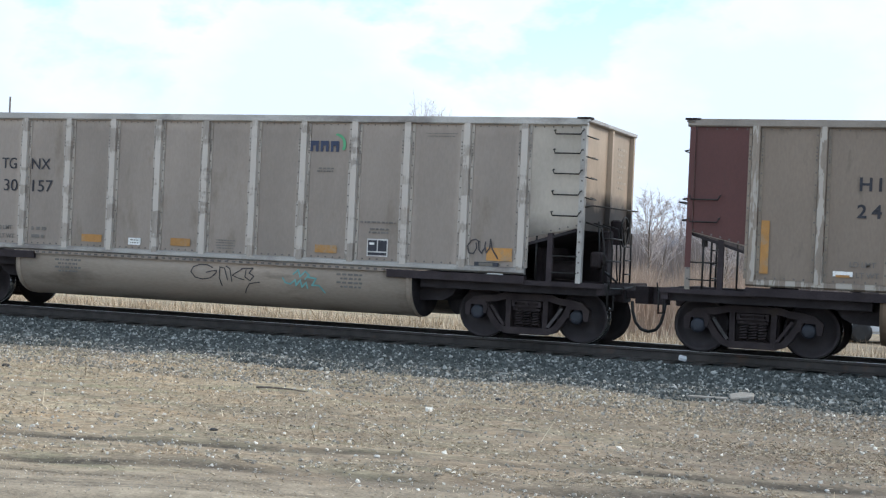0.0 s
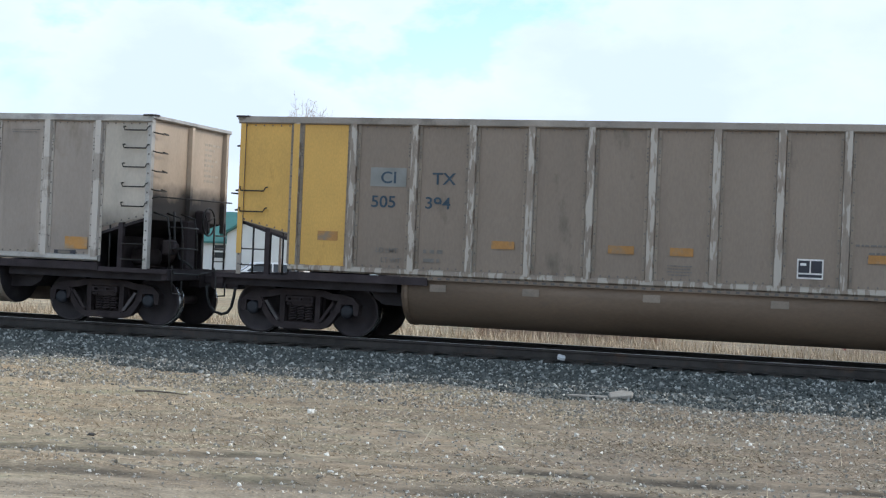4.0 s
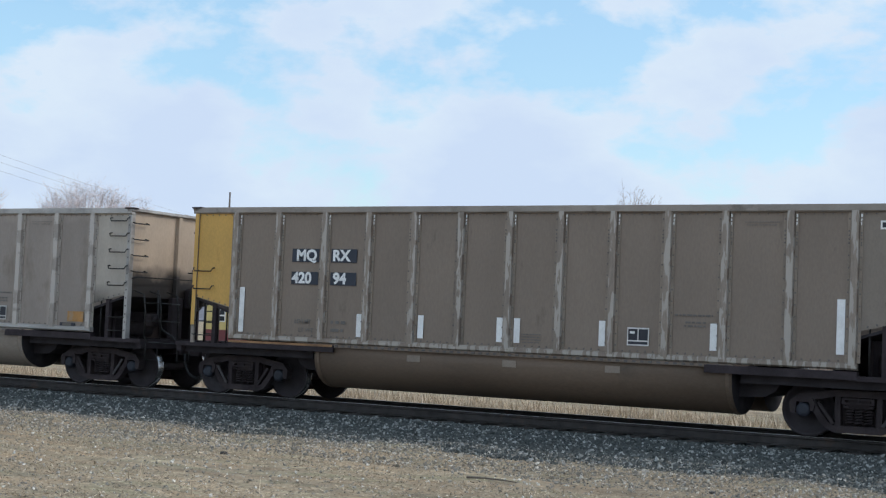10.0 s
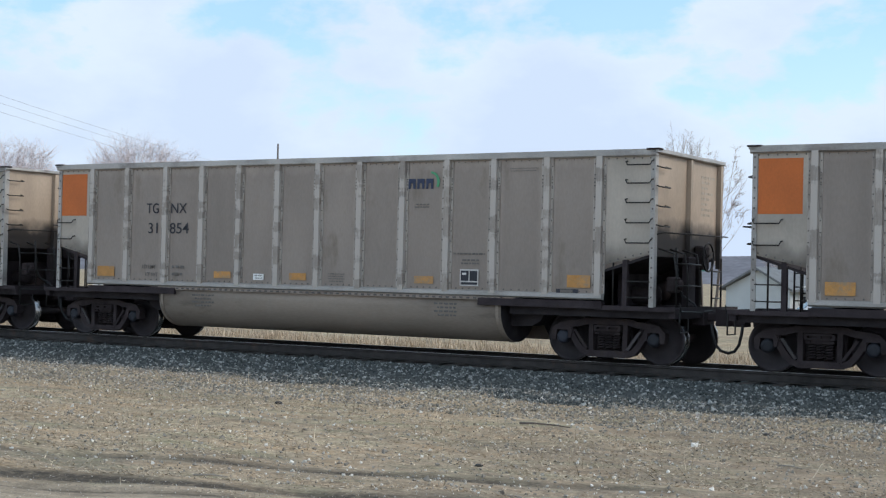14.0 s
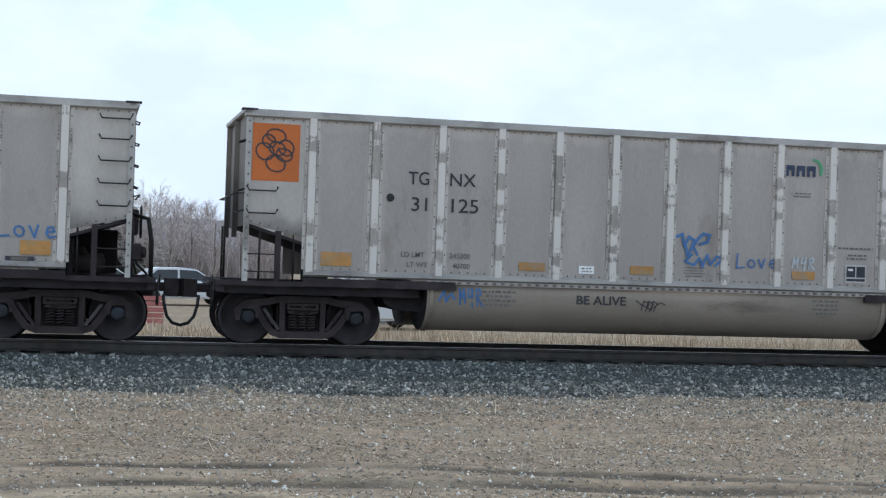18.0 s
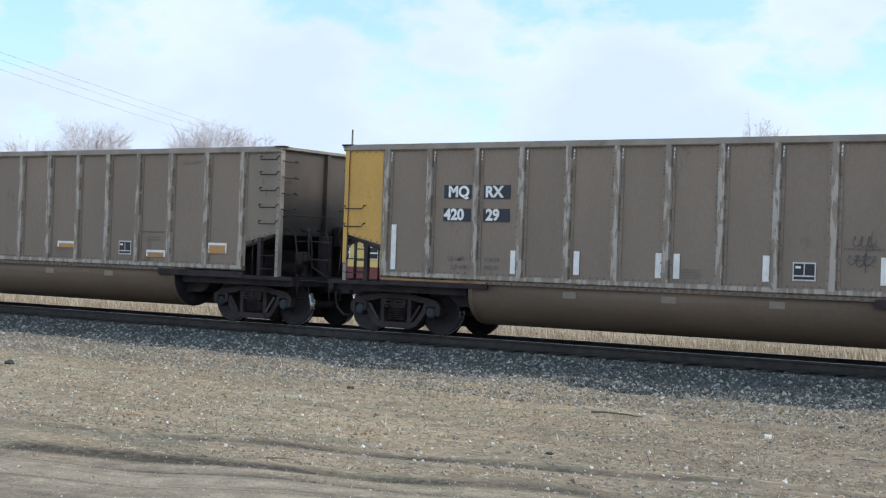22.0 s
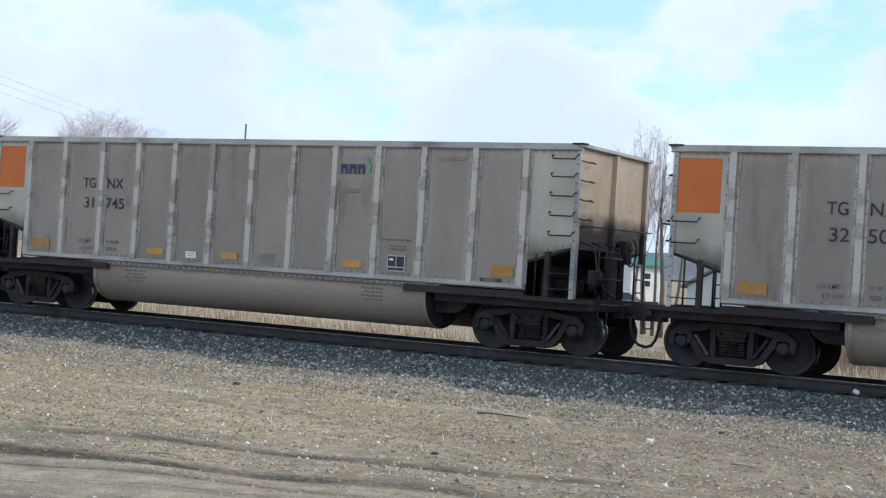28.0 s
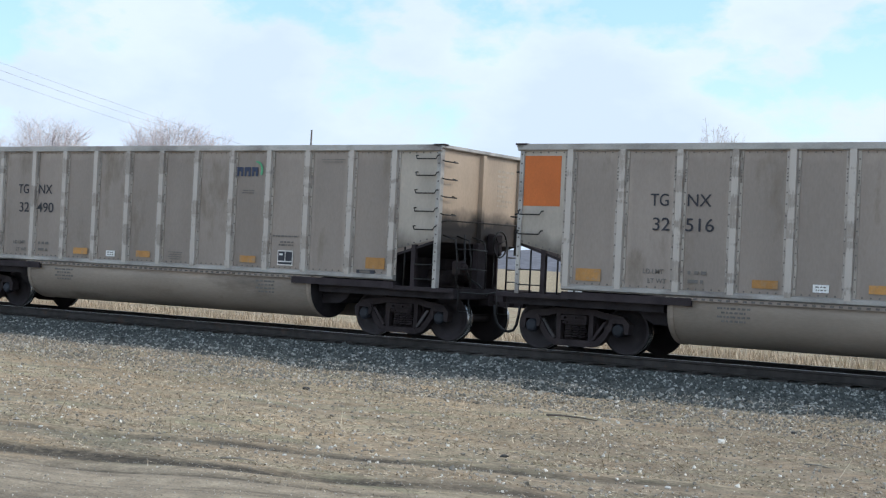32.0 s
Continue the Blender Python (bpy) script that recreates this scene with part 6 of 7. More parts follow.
island_material(M_STONE, (0.050, 0.058, 0.055), (0.39, 0.39, 0.36), 0.75, 0.3, 0.74, 0.19)
M_FRINGE = island_material(bpy.data.materials.new("grey_gravel"), (0.16, 0.145, 0.118), (0.66, 0.61, 0.53), 0.8)
M_STRAW = island_material(bpy.data.materials.new("dry_straw"), (0.285, 0.220, 0.146), (0.83, 0.70, 0.52), 0.9, 0.2)
M_REED = island_material(bpy.data.materials.new("dead_reed"), (0.40, 0.315, 0.225), (0.80, 0.665, 0.50), 0.9, 0.2)
M_PEBBLE = island_material(bpy.data.materials.new("pale_pebble"), (0.20, 0.175, 0.14), (0.84, 0.80, 0.72), 0.8)

xs = np.concatenate([[-3000, -900, -300, -120, -70], np.arange(-48, 36, 0.14), [50, 90, 200, 700, 3000]])
ys = np.concatenate([[-2000, -300, -80, -40, -28], np.arange(-20, -10.5, 0.065), np.arange(-10.5, -2.2, 0.15), np.arange(-2.2, 4, 0.6), [5, 7, 10, 16, 30, 60, 120, 300, 900, 3500]])
v, f = grid_mesh(xs, ys, ground_height)
ground = numpy_object("ground", v, f, M_FIELD, True)
tagged(ground, "flattened dry grass field with grit and wheel ruts", "ground", kind="structure")



def soil_and_shade(x, y):
    """How dark the worn turf is: damp soil and painted bank shade in the wheel ruts, and tyre streaks in the bare dirt
    nearer the road.
    """
    rough = 0.62 + 0.25 * np.sin(x * 1.3 + 2 * np.sin(x * 0.37)) + 0.18 * np.sin(x * 4.1 + y * 3)
    s = np.zeros_like(x)
    for k, (c, w, d) in enumerate(rut_lines(x)):
        s += (1.0 if k < 2 else 0.4) * rough * np.where(x > -2, 1.5, 1.0) * np.exp(-np.abs((y - c) / (0.13 if k == 0 else 0.16)) ** 3)
    c1 = rut_lines(x)[1][0]
    s += 0.8 * np.exp(-((x + 10.2) / 1.3) ** 2) * np.exp(-((y - c1) / 0.30) ** 2)
    for k in range(30):
        c = -13.2 - 0.285 * np.sqrt(x * x + 1) - 0.12 * k - 0.03 * (k % 3) + 0.05 * np.sin(x * (0.4 + 0.05 * k) + k)
        s += (0.30 if k % 4 else 0.6) * np.clip(0.6 + 0.6 * np.sin(x * (0.5 + 0.13 * (k % 5)) + 2.1 * k), 0, 1) * np.exp(-((y - c) / (0.03 + 0.012 * (k % 3))) ** 2)
    return np.clip(s, 0, 1) * soft(-60, -40, x) * (1 - soft(20, 40, x))


def bare_dirt(x, y):
    """Ground driven smooth, below the second rut."""
    edge = -12.75 - 0.285 * np.sqrt(x * x + 1) + 0.12 * np.sin(x * 1.9) + 0.10 * np.sin(x * 0.7 + 2)
    return soft(0.0, 0.5, edge - y)


for label, f in (("soil_and_shade", soil_and_shade), ("bare_dirt", bare_dirt)):
    at = ground.data.attributes.new(label, "FLOAT", "POINT")
    at.data.foreach_set("value", f(v[:, 0], v[:, 1]).astype(np.float32))


def bed_foot(x):
    """How far from the track's middle the stone reaches, uneven along the way."""
    return np.interp(x, [-30, -20, -12, 0, 6], [4.05, 4.2, 4.8, 5.2, 5.3]) + 0.12 * np.sin(x * 1.1) + 0.08 * np.sin(x * 2.7 + 1) + 0.05 * np.sin(x * 6.1 + 2)


def bed_height(x, y):
    """Ballast: level under the track, falling away on both sides."""
    top = RT - 0.215
    a = np.abs(y)
    foot = bed_foot(x)
    z = np.where(a < 1.9, top, top - (a - 1.9) * (top + 0.01) / (foot - 1.9))
    return z - 0.16 * soft(foot - 0.05, foot + 0.35, a) + 0.015 * np.sin(x * 1.7 + y) * soft(1.4, 2.2, a)


xs = np.concatenate([[-900, -200, -90], np.arange(-60, 45, 0.3), [80, 200, 900]])
ys = np.arange(-5.88, 5.89, 0.14)
v, f = grid_mesh(xs, ys, bed_height)
tagged(numpy_object("ballast_bed", v, f, M_BALLAST, True), "grey crushed stone track bed", "track bed", kind="structure")


def scatter_rocks(name, n, xr, yr, fz, size, mat, sink=0.3, power=1.0):
    """Angular stones, each an own island."""
    base = np.array([(1, 0, 0), (-1, 0, 0), (0, 1, 0), (0, -1, 0), (0, 0, 1), (0, 0, -1)], float)
    tri = np.array([(0, 2, 4), (2, 1, 4), (1, 3, 4), (3, 0, 4), (2, 0, 5), (1, 2, 5), (3, 1, 5), (0, 3, 5)])
    x = rng.uniform(*xr, n)
    y = yr[0] + (yr[1] - yr[0]) * rng.uniform(0, 1, n) ** power
    s = size * np.exp(rng.normal(0, 0.32, n))
    q = rng.normal(size=(n, 4))
    q /= np.linalg.norm(q, axis=1)[:, None]
    w, a, b, c = q.T
    R = np.stack([1 - 2 * (b * b + c * c), 2 * (a * b - c * w), 2 * (a * c + b * w), 2 * (a * b + c * w), 1 - 2 * (a * a + c * c), 2 * (b * c - a * w), 2 * (a * c - b * w), 2 * (b * c + a * w), 1 - 2 * (a * a + b * b)], -1).reshape(n, 3, 3)
    loc = base[None] * rng.uniform(0.6, 1.15, (n, 6, 1)) * np.stack([np.ones(n), rng.uniform(0.7, 1, n), rng.uniform(0.5, 0.9, n)], -1)[:, None] * s[:, None, None]
    loc = np.einsum("nij,nkj->nki", R, loc)
    loc += np.stack([x, y, fz(x, y) + s * (0.5 - sink)], -1)[:, None]
    F = (tri[None] + (np.arange(n) * 6)[:, None, None]).reshape(-1, 3)
    return numpy_object(name, loc.reshape(-1, 3), F, mat)


tagged(scatter_rocks("ballast_stones", 98000, (-42, 22), (-5.5, -1.25), bed_height, 0.030, M_STONE), "crushed blue-grey ballast stones", "ballast", kind="stuff")
tagged(scatter_rocks("gravel_fringe", 42000, (-40, 20), (-3.9, -7.6), lambda x, y: np.maximum(ground_height(x, y), bed_height(x, y)), 0.021, M_FRINGE, 0.25, 1.7), "sparse gravel spread on the field edge", "gravel", kind="stuff")
tagged(scatter_rocks("far_ballast_stones", 5000, (-60, 26), (0.9, 4.6), bed_height, 0.04, M_STONE), "crushed ballast stones beyond the rails", "ballast", kind="stuff")
tagged(scatter_rocks("pebbles", 24000, (-34, 18), (-14.6, -4.3), ground_height, 0.018, M_PEBBLE, 0.3), "pale scattered pebbles on the field", "pebbles", kind="stuff")


tagged(scatter_rocks("fine_grit", 14000, (-4, 18), (-16.5, -4.8), ground_height, 0.012, M_FRINGE, 0.2), "fine grey grit by the crossing", "gravel", kind="stuff")
tagged(scatter_rocks("dirt_crumbs", 16000, (-18, -2), (-18.5, -13.0), ground_height, 0.0055, M_PEBBLE, 0.2), "small pale crumbs on bare dirt", "gravel", kind="stuff")


def scatter_blades(name, n, xr, yr, fz, length, lean, mat, width=0.006, power=1.0, lay=None):
    """Grass blades: thin leaning triangles."""
    x = rng.uniform(*xr, n)
    y = yr[0] + (yr[1] - yr[0]) * rng.uniform(0, 1, n) ** power
    keep = np.sin(x * 0.8 + 2 * np.sin(y * 1.1)) + np.sin(y * 2.3 + x * 0.31) + rng.normal(0, 0.9, n) > -0.7
    keep &= (y > -12.9 - 0.27 * np.sqrt(x * x + 1) + rng.normal(0, 0.25, n)) | (rng.uniform(0, 1, n) < 0.28)
    for c, w, d in rut_lines(x)[:2]:
        keep &= (y > c + 0.22) | (y < c - 0.42) | (rng.uniform(0, 1, n) < 0.05)
    x, y = x[keep], y[keep]
    n = len(x)
    z = fz(x, y)
    L = length * np.exp(rng.normal(0, 0.4, n))
    az = rng.uniform(0, math.tau, n) if lay is None else rng.normal(0.1, lay, n) + math.pi * rng.integers(0, 2, n)
    el = np.clip(rng.normal(lean, 0.25, n), 0.03, 1.5)
    d = np.stack([np.cos(az) * np.cos(el), np.sin(az) * np.cos(el), np.sin(el)], -1)
    s = np.stack([-np.sin(az), np.cos(az), rng.uniform(-0.5, 0.9, n)], -1)
    p = np.stack([x, y, z + 0.004], -1)
    wv = width * rng.uniform(0.7, 1.5, n)[:, None] * s
    v = np.stack([p - wv, p + wv, p + d * L[:, None]], 1).reshape(-1, 3)
    F = np.arange(3 * n).reshape(-1, 3)
    return numpy_object(name, v, F, mat)


M_STRAW_B = island_material(bpy.data.materials.new("brown_straw"), (0.175, 0.132, 0.096), (0.72, 0.60, 0.47), 0.9, 0.2)
tagged(scatter_blades("brown_grass", 190000, (-3.5, 20), (-15.5, -4.6), ground_height, 0.038, 0.22, M_STRAW_B, 0.004, 1.0, 0.6), "thin brown flattened grass by the crossing", "grass", kind="stuff")
tagged(scatter_blades("dry_grass", 330000, (-38, -1), (-15.5, -4.0), ground_height, 0.038, 0.22, M_STRAW, 0.004, 1.0, 0.6), "flattened straw-coloured dry grass", "grass", kind="stuff")
tagged(scatter_blades("grass_tufts", 3200, (-34, 18), (-14, -4.6), ground_height, 0.13, 0.95, M_STRAW, 0.004), "standing dead grass stems", "grass", kind="stuff")
tagged(scatter_blades("dead_reeds", 80000, (-75, 40), (5.5, 14.0), ground_height, 0.25, 1.15, M_REED, 0.013), "tall dead tan grass beyond the track", "grass", kind="stuff")


def track():
    prof = [(-0.075, 0.0), (-0.075, 0.012), (-0.012, 0.03), (-0.010, 0.125), (-0.036, 0.138), (-0.036, 0.168), (-0.028, 0.176), (0.028, 0.176), (0.036, 0.168), (0.036, 0.138), (0.010, 0.125), (0.012, 0.03), (0.075, 0.012), (0.075, 0.0)]
    for y in (-0.755, 0.755):
        r = root("rail", pose(0, 0, 0), "rusty steel rail with a polished running surface", "rail", "rails of the track")
        bm = bmesh.new()
        prism(bm, [(y + a, RT - 0.176 + b) for a, b in prof], "x", -900, 900)
        part("web_and_foot", bm, M_RAIL, r)
        bm = bmesh.new()
        box(bm, -900, 900, y - 0.026, y + 0.026, RT - 0.0005, RT + 0.003)
        part("running_surface", bm, M_RAILTOP, r)
    bm = bmesh.new()
    box(bm, -0.115, 0.115, -1.3, 1.3, RT - 0.36, RT - 0.178, 0.012)
    box(bm, -0.09, 0.09, -0.92, -0.59, RT - 0.186, RT - 0.168)
    tie = thing("railway_tie", bm, M_TIE, "dark creosoted wooden tie under the rails", "tie", "ties of the track")
    tie.location = (-55, 0, 0)
    for k in range(1, 165):
        copy_thing(tie, pose(-55 + k * 0.533, rng.uniform(-0.03, 0.03), 0, 0, 0, rng.uniform(-0.8, 0.8)))


track()


# ---------------------------------------------------------------- beyond the track
EYE = Vector((0, -25.007, 1.506 + RT))


def out(az, dist, z=0.0):
    """A place at a bearing (degrees left of straight across the track) and distance from the standpoint."""
    return Vector((EYE.x - math.sin(radians(az)) * dist, EYE.y + math.cos(radians(az)) * dist, z))


M_BARK = material("grey_bark", (0.16, 0.13, 0.11), 0.9, 0, 0.25, 3.0, fine=0.2, bump=0.5)
# Far twigs: the haze of the distance is put into this pale colour.
M_TWIG_HAZE = material("haze_pale_twigs", (0.72, 0.655, 0.66), 0.9, 0, 0.2, 2.0)
M_TWIG_NEAR = material("dark_bare_twigs", (0.50, 0.445, 0.435), 0.9, 0, 0.25, 2.0)
# Needle tones are paled and greyed to carry haze.
M_NEEDLE = island_material(bpy.data.materials.new("hazy_fir_needles"), (0.12, 0.13, 0.118), (0.27, 0.28, 0.25), 0.8, 0.2)
M_HILL = material("hazy_wooded_ridge", (0.20, 0.20, 0.22), 1.0, 0, 0.15, 0.02, fine=0.15, fine_scale=0.15, spec=0.0)
M_POLE = material("grey_utility_pole", (0.16, 0.14, 0.13), 0.9, 0, 0.2, 3.0)


def bare_tree(place, height, radius, seed, limbs=70, trunk=0.16, lean=0.0, low=0.25, twig=0.008, tone=None):
    """A leafless tree: tapered trunk, limbs fanning out of it, and fine twigs filling an uneven rounded crown."""
    rnd = random.Random(seed)
    t = root("bare_tree", Matrix.Translation(place), "leafless grey tree with fine twigs beyond the track", "tree", "bare trees beyond the track")
    bt, bl, bw = bmesh.new(), bmesh.new(), bmesh.new()
    axis = [Vector((lean * height * u + 0.05 * math.sin(u * 7 + seed), 0.05 * math.cos(u * 5 + seed), height * u * 0.8 - 0.2)) for u in (0, 0.15, 0.3, 0.5, 0.75, 1)]
    tube(bt, axis, trunk, 7, r_end=0.025)
    for k in range(limbs):
        u = low + (0.9 - low) * rnd.random() ** 1.3
        base = axis[0].lerp(axis[-1], u)
        a = rnd.uniform(0, math.tau)
        up = rnd.uniform(0.1, 1.0)
        reach = radius * math.sqrt(max(0.05, 1 - (2 * up - 0.9) ** 2 * 0.7)) * rnd.uniform(0.55, 1.08)
        tip = Vector((axis[-1].x * 0.9 + math.cos(a) * reach, math.sin(a) * reach, height * (0.42 + 0.56 * up * rnd.uniform(0.85, 1.0))))
        if tip.z < base.z + 0.3:
            tip.z = base.z + rnd.uniform(0.3, 1.2)
        bend = base.lerp(tip, 0.45) + Vector((math.cos(a), math.sin(a), -0.3)) * reach * 0.14
        pts = [base, base.lerp(bend, 0.55), bend, bend.lerp(tip, 0.5) + Vector((rnd.gauss(0, 0.1), rnd.gauss(0, 0.1), 0.08)), tip]
        tube(bl, pts, trunk * rnd.uniform(0.09, 0.2), 4, r_end=twig)
        for q in range(19):
            w = rnd.uniform(0.35, 1.0)
            s = pts[2].lerp(pts[4], w) if w > 0.5 else pts[1].lerp(pts[3], w)
            d = Vector((rnd.gauss(0, 0.5) + 0.35 * math.cos(a), rnd.gauss(0, 0.5) + 0.35 * math.sin(a), rnd.uniform(0.25, 1.0))).normalized()
            L = radius * rnd.uniform(0.14, 0.38)
            e = s + d * L
            tube(bw, [s, s + d * L * 0.55 + Vector((rnd.gauss(0, 0.03), 0, 0.02)), e], twig, 3, r_end=twig * 0.5)
            if rnd.random() < 0.6:
                m = s + d * L * 0.5
                d2 = (d + Vector((rnd.gauss(0, 0.7), rnd.gauss(0, 0.7), 0.2))).normalized()
                tube(bw, [m, m + d2 * L * 0.6], twig * 0.8, 3, r_end=twig * 0.4)
    part("trunk", bt, M_BARK, t)
    part("branching", bl, tone or M_TWIG_HAZE, t)
    part("crown", bw, tone or M_TWIG_HAZE, t)
    return t


def fir_tree(place, height, radius, seed):
    rnd = random.Random(seed)
    t = root("fir_tree", Matrix.Translation(place), "dark green fir tree beyond the track", "tree", "fir trees beyond the track")
    bm = bmesh.new()
    tube(bm, [(0, 0, -0.1), (0, 0, height * 0.98)], 0.16, 7, r_end=0.02)
    part("trunk", bm, M_BARK, t)
    verts, faces = [], []
    tiers = 23
    for k in range(7600):
        q = rnd.randrange(tiers)
        u = min(0.995, (q + rnd.random() ** 1.4) / tiers)
        z = height * (0.05 + 0.94 * u)
        a = rnd.uniform(0, math.tau)
        # each bough reaches its own distance, drooping then lifting at the tip
        reach = 0.74 + 0.26 * math.sin(5 * a + 2.1 * q) * math.sin(2 * a + q) + rnd.uniform(-0.1, 0.1)
        R = radius * (1 - u) ** 0.95 * reach + 0.06
        r0 = R * rnd.uniform(0.1, 0.85)
        d = Vector((math.cos(a), math.sin(a), rnd.uniform(-0.35, 0.2)))
        p = Vector((math.cos(a) * r0, math.sin(a) * r0, z - 0.12 * r0))
        e = p + d * (0.10 + R * rnd.uniform(0.10, 0.30))
        s = Vector((-math.sin(a), math.cos(a), rnd.uniform(-0.3, 0.3))) * rnd.uniform(0.06, 0.18)
        n = len(verts)
        verts += [p - s, p + s, e + s * 0.2, e - s * 0.2]
        faces += [(n, n + 1, n + 2, n + 3)]
    me = bpy.data.meshes.new("crown")
    me.from_pydata([tuple(q) for q in verts], [], faces)
    me.materials.append(M_NEEDLE)
    part("crown", me, None, t)
    return t


PAPER_ROWS = [(0, pose(-5.16, -1.15, 0.27, 25, 10, 30)), (3.5, pose(-5.18, -1.15, 0.27, 25, 10, 30)), (10, pose(-5.4, -1.2, 0.27, 20, 15, 60)), (19, pose(-5.68, -1.2, 0.26, 25, 10, 110)),
              (20, pose(-5.88, -1.2, 0.25, 25, 5, 120)), (32, pose(-6.1, -1.3, 0.25, 25, 5, 120))]


for k, (az, h, lean) in enumerate(((21.3, 6.35, 0.05), (21.75, 6.8, -0.03), (22.1, 7.0, 0.02), (22.45, 7.1, -0.02), (22.8, 6.8, 0.03), (23.2, 6.4, -0.05))):
    bare_tree(out(az, 52 + k), h + 0.60 + 0.1 * k, 0.95, 11 + k, 24, 0.12 if k in (1, 3) else 0.07, lean, 0.45, 0.0052, M_TWIG_NEAR)
for k, (az, d, h, r, n) in enumerate(((5.1, 60, 7.6, 0.9, 26), (4.4, 62, 6.6, 0.8, 24), (3.7, 64, 5.0, 1.0, 40), (2.7, 66, 4.5, 1.8, 80), (1.7, 66, 4.4, 1.8, 80), (-13.9, 62, 5.8, 1.2, 40), (-9.6, 75, 4.9, 0.9, 30))):
    bare_tree(out(az, d, -0.25), h, r, 90 + k, n, 0.07, 0.0, 0.1, 0.0075, M_TWIG_NEAR)
bare_tree(out(43.6, 105), 11.4, 3.6, 21, 250, 0.26)
bare_tree(out(41.9, 107), 10.6, 2.6, 22, 150, 0.24)
bare_tree(out(48.2, 105), 11.0, 3.4, 23, 240, 0.24)
bare_tree(out(50.6, 112), 10.2, 2.4, 24, 130, 0.2)
bare_tree(out(13.62, 90), 6.3, 1.55, 31, 46, 0.16, 0.0, 0.3, 0.009, M_TWIG_NEAR)
bare_tree(out(13.15, 92), 4.6, 1.1, 34, 26, 0.10, 0.06, 0.25, 0.009, M_TWIG_NEAR)
bare_tree(out(6.4, 72, -0.25), 5.4, 1.6, 35, 44, 0.12, 0.0, 0.2, 0.0085, M_TWIG_NEAR)
bare_tree(out(10.7, 82, -0.25), 6.0, 1.8, 36, 50, 0.14, 0.0, 0.2, 0.009, M_TWIG_NEAR)
bare_tree(out(12.45, 100), 6.4, 1.5, 32, 44, 0.12, 0.0, 0.25, 0.009, M_TWIG_NEAR)
bare_tree(out(15.2, 125), 4.6, 1.8, 33, 40, 0.14)
for k, (az, d, h) in enumerate(((-2.1, 85, 6.2), (-2.9, 80, 5.2), (-3.7, 88, 5.4), (-4.6, 84, 5.0), (-5.6, 90, 5.0), (0.6, 104, 6.0), (-7.4, 96, 4.6), (2.1, 100, 5.6), (18.7, 130, 5.2), (-1.4, 96, 6.0), (1.4, 92, 5.4), (-6.5, 92, 4.4))):
    bare_tree(out(az, d, -0.25), h, 1.7, 40 + k, 55, 0.09, 0, 0.1, 0.008, M_TWIG_NEAR)


def thicket(name, az0, az1, d0, d1, n, h, width, mat, label):
    """Upright dead stems, crowded together, with an uneven top."""
    az, d = np.radians(rng.uniform(az0, az1, n)), rng.uniform(d0, d1, n)
    x, y = EYE.x - np.sin(az) * d, EYE.y + np.cos(az) * d
    tall = h * (0.8 + 0.13 * np.sin(az * 160) + 0.08 * np.sin(az * 371 + 1)) * rng.uniform(0.6, 1.1, n)
    p = np.stack([x, y, np.full(n, -0.28)], -1)
    side = np.stack([np.cos(az), np.sin(az), np.zeros(n)], -1) * (width * rng.uniform(0.6, 1.4, n))[:, None]
    lean = np.stack([rng.normal(0, 0.16, n) * tall, rng.normal(0, 0.16, n) * tall, tall], -1)
    v = np.stack([p - side, p + side, p + lean], 1).reshape(-1, 3)
    tagged(numpy_object(name, v, np.arange(3 * n).reshape(-1, 3), mat), label, "brush", kind="stuff")


M_BRUSH = island_material(bpy.data.materials.new("grey_brown_brush"), (0.24, 0.20, 0.185), (0.56, 0.48, 0.44), 0.9, 0.2)
M_REED_R = island_material(bpy.data.materials.new("rusty_reed"), (0.42, 0.30, 0.225), (0.76, 0.60, 0.47), 0.9, 0.2)
thicket("bare_brush", 8.8, 15.9, 94, 110, 9000, 4.6, 0.035, M_BRUSH, "grey-brown bare brush before the ridge")
thicket("bare_brush", -7.5, 9.0, 116, 128, 11000, 3.9, 0.04, M_BRUSH, "grey-brown bare brush behind the fir tree")
thicket("tall_reeds", 8.5, 15.6, 39.5, 47, 12000, 2.2, 0.016, M_REED_R, "tall rusty dead reeds beyond the track")
fir_tree(out(-0.63, 112, -0.25), 8.0, 7.2, 5)
fir_tree(out(-1.5, 125), 5.4, 1.6, 6)
fir_tree(out(26.4, 150), 4.2, 1.5, 7)


def ridge():
    xs = np.linspace(-3200, 2400, 180)
    h = 26.5 + 3 * np.sin(xs * 0.0021 + 0.8) + 3 * np.sin(xs * 0.011 + 1) + rng.normal(0, 0.8, len(xs))
    n = len(xs)
    v = np.concatenate([np.stack([xs, np.full(n, 1250.0), np.full(n, -2.0)], -1), np.stack([xs, np.full(n, 1400.0), h], -1), np.stack([xs, np.full(n, 1700.0), np.full(n, -2.0)], -1)])
    a = np.arange(n - 1)
    f = np.concatenate([np.stack([a, a + 1, a + n + 1, a + n], -1), np.stack([a + n, a + n + 1, a + 2 * n + 1, a + 2 * n], -1)])
    tagged(numpy_object("backdrop", v, f, M_HILL, True), "distant blue-grey wooded ridge", "hill", kind="structure")


ridge()

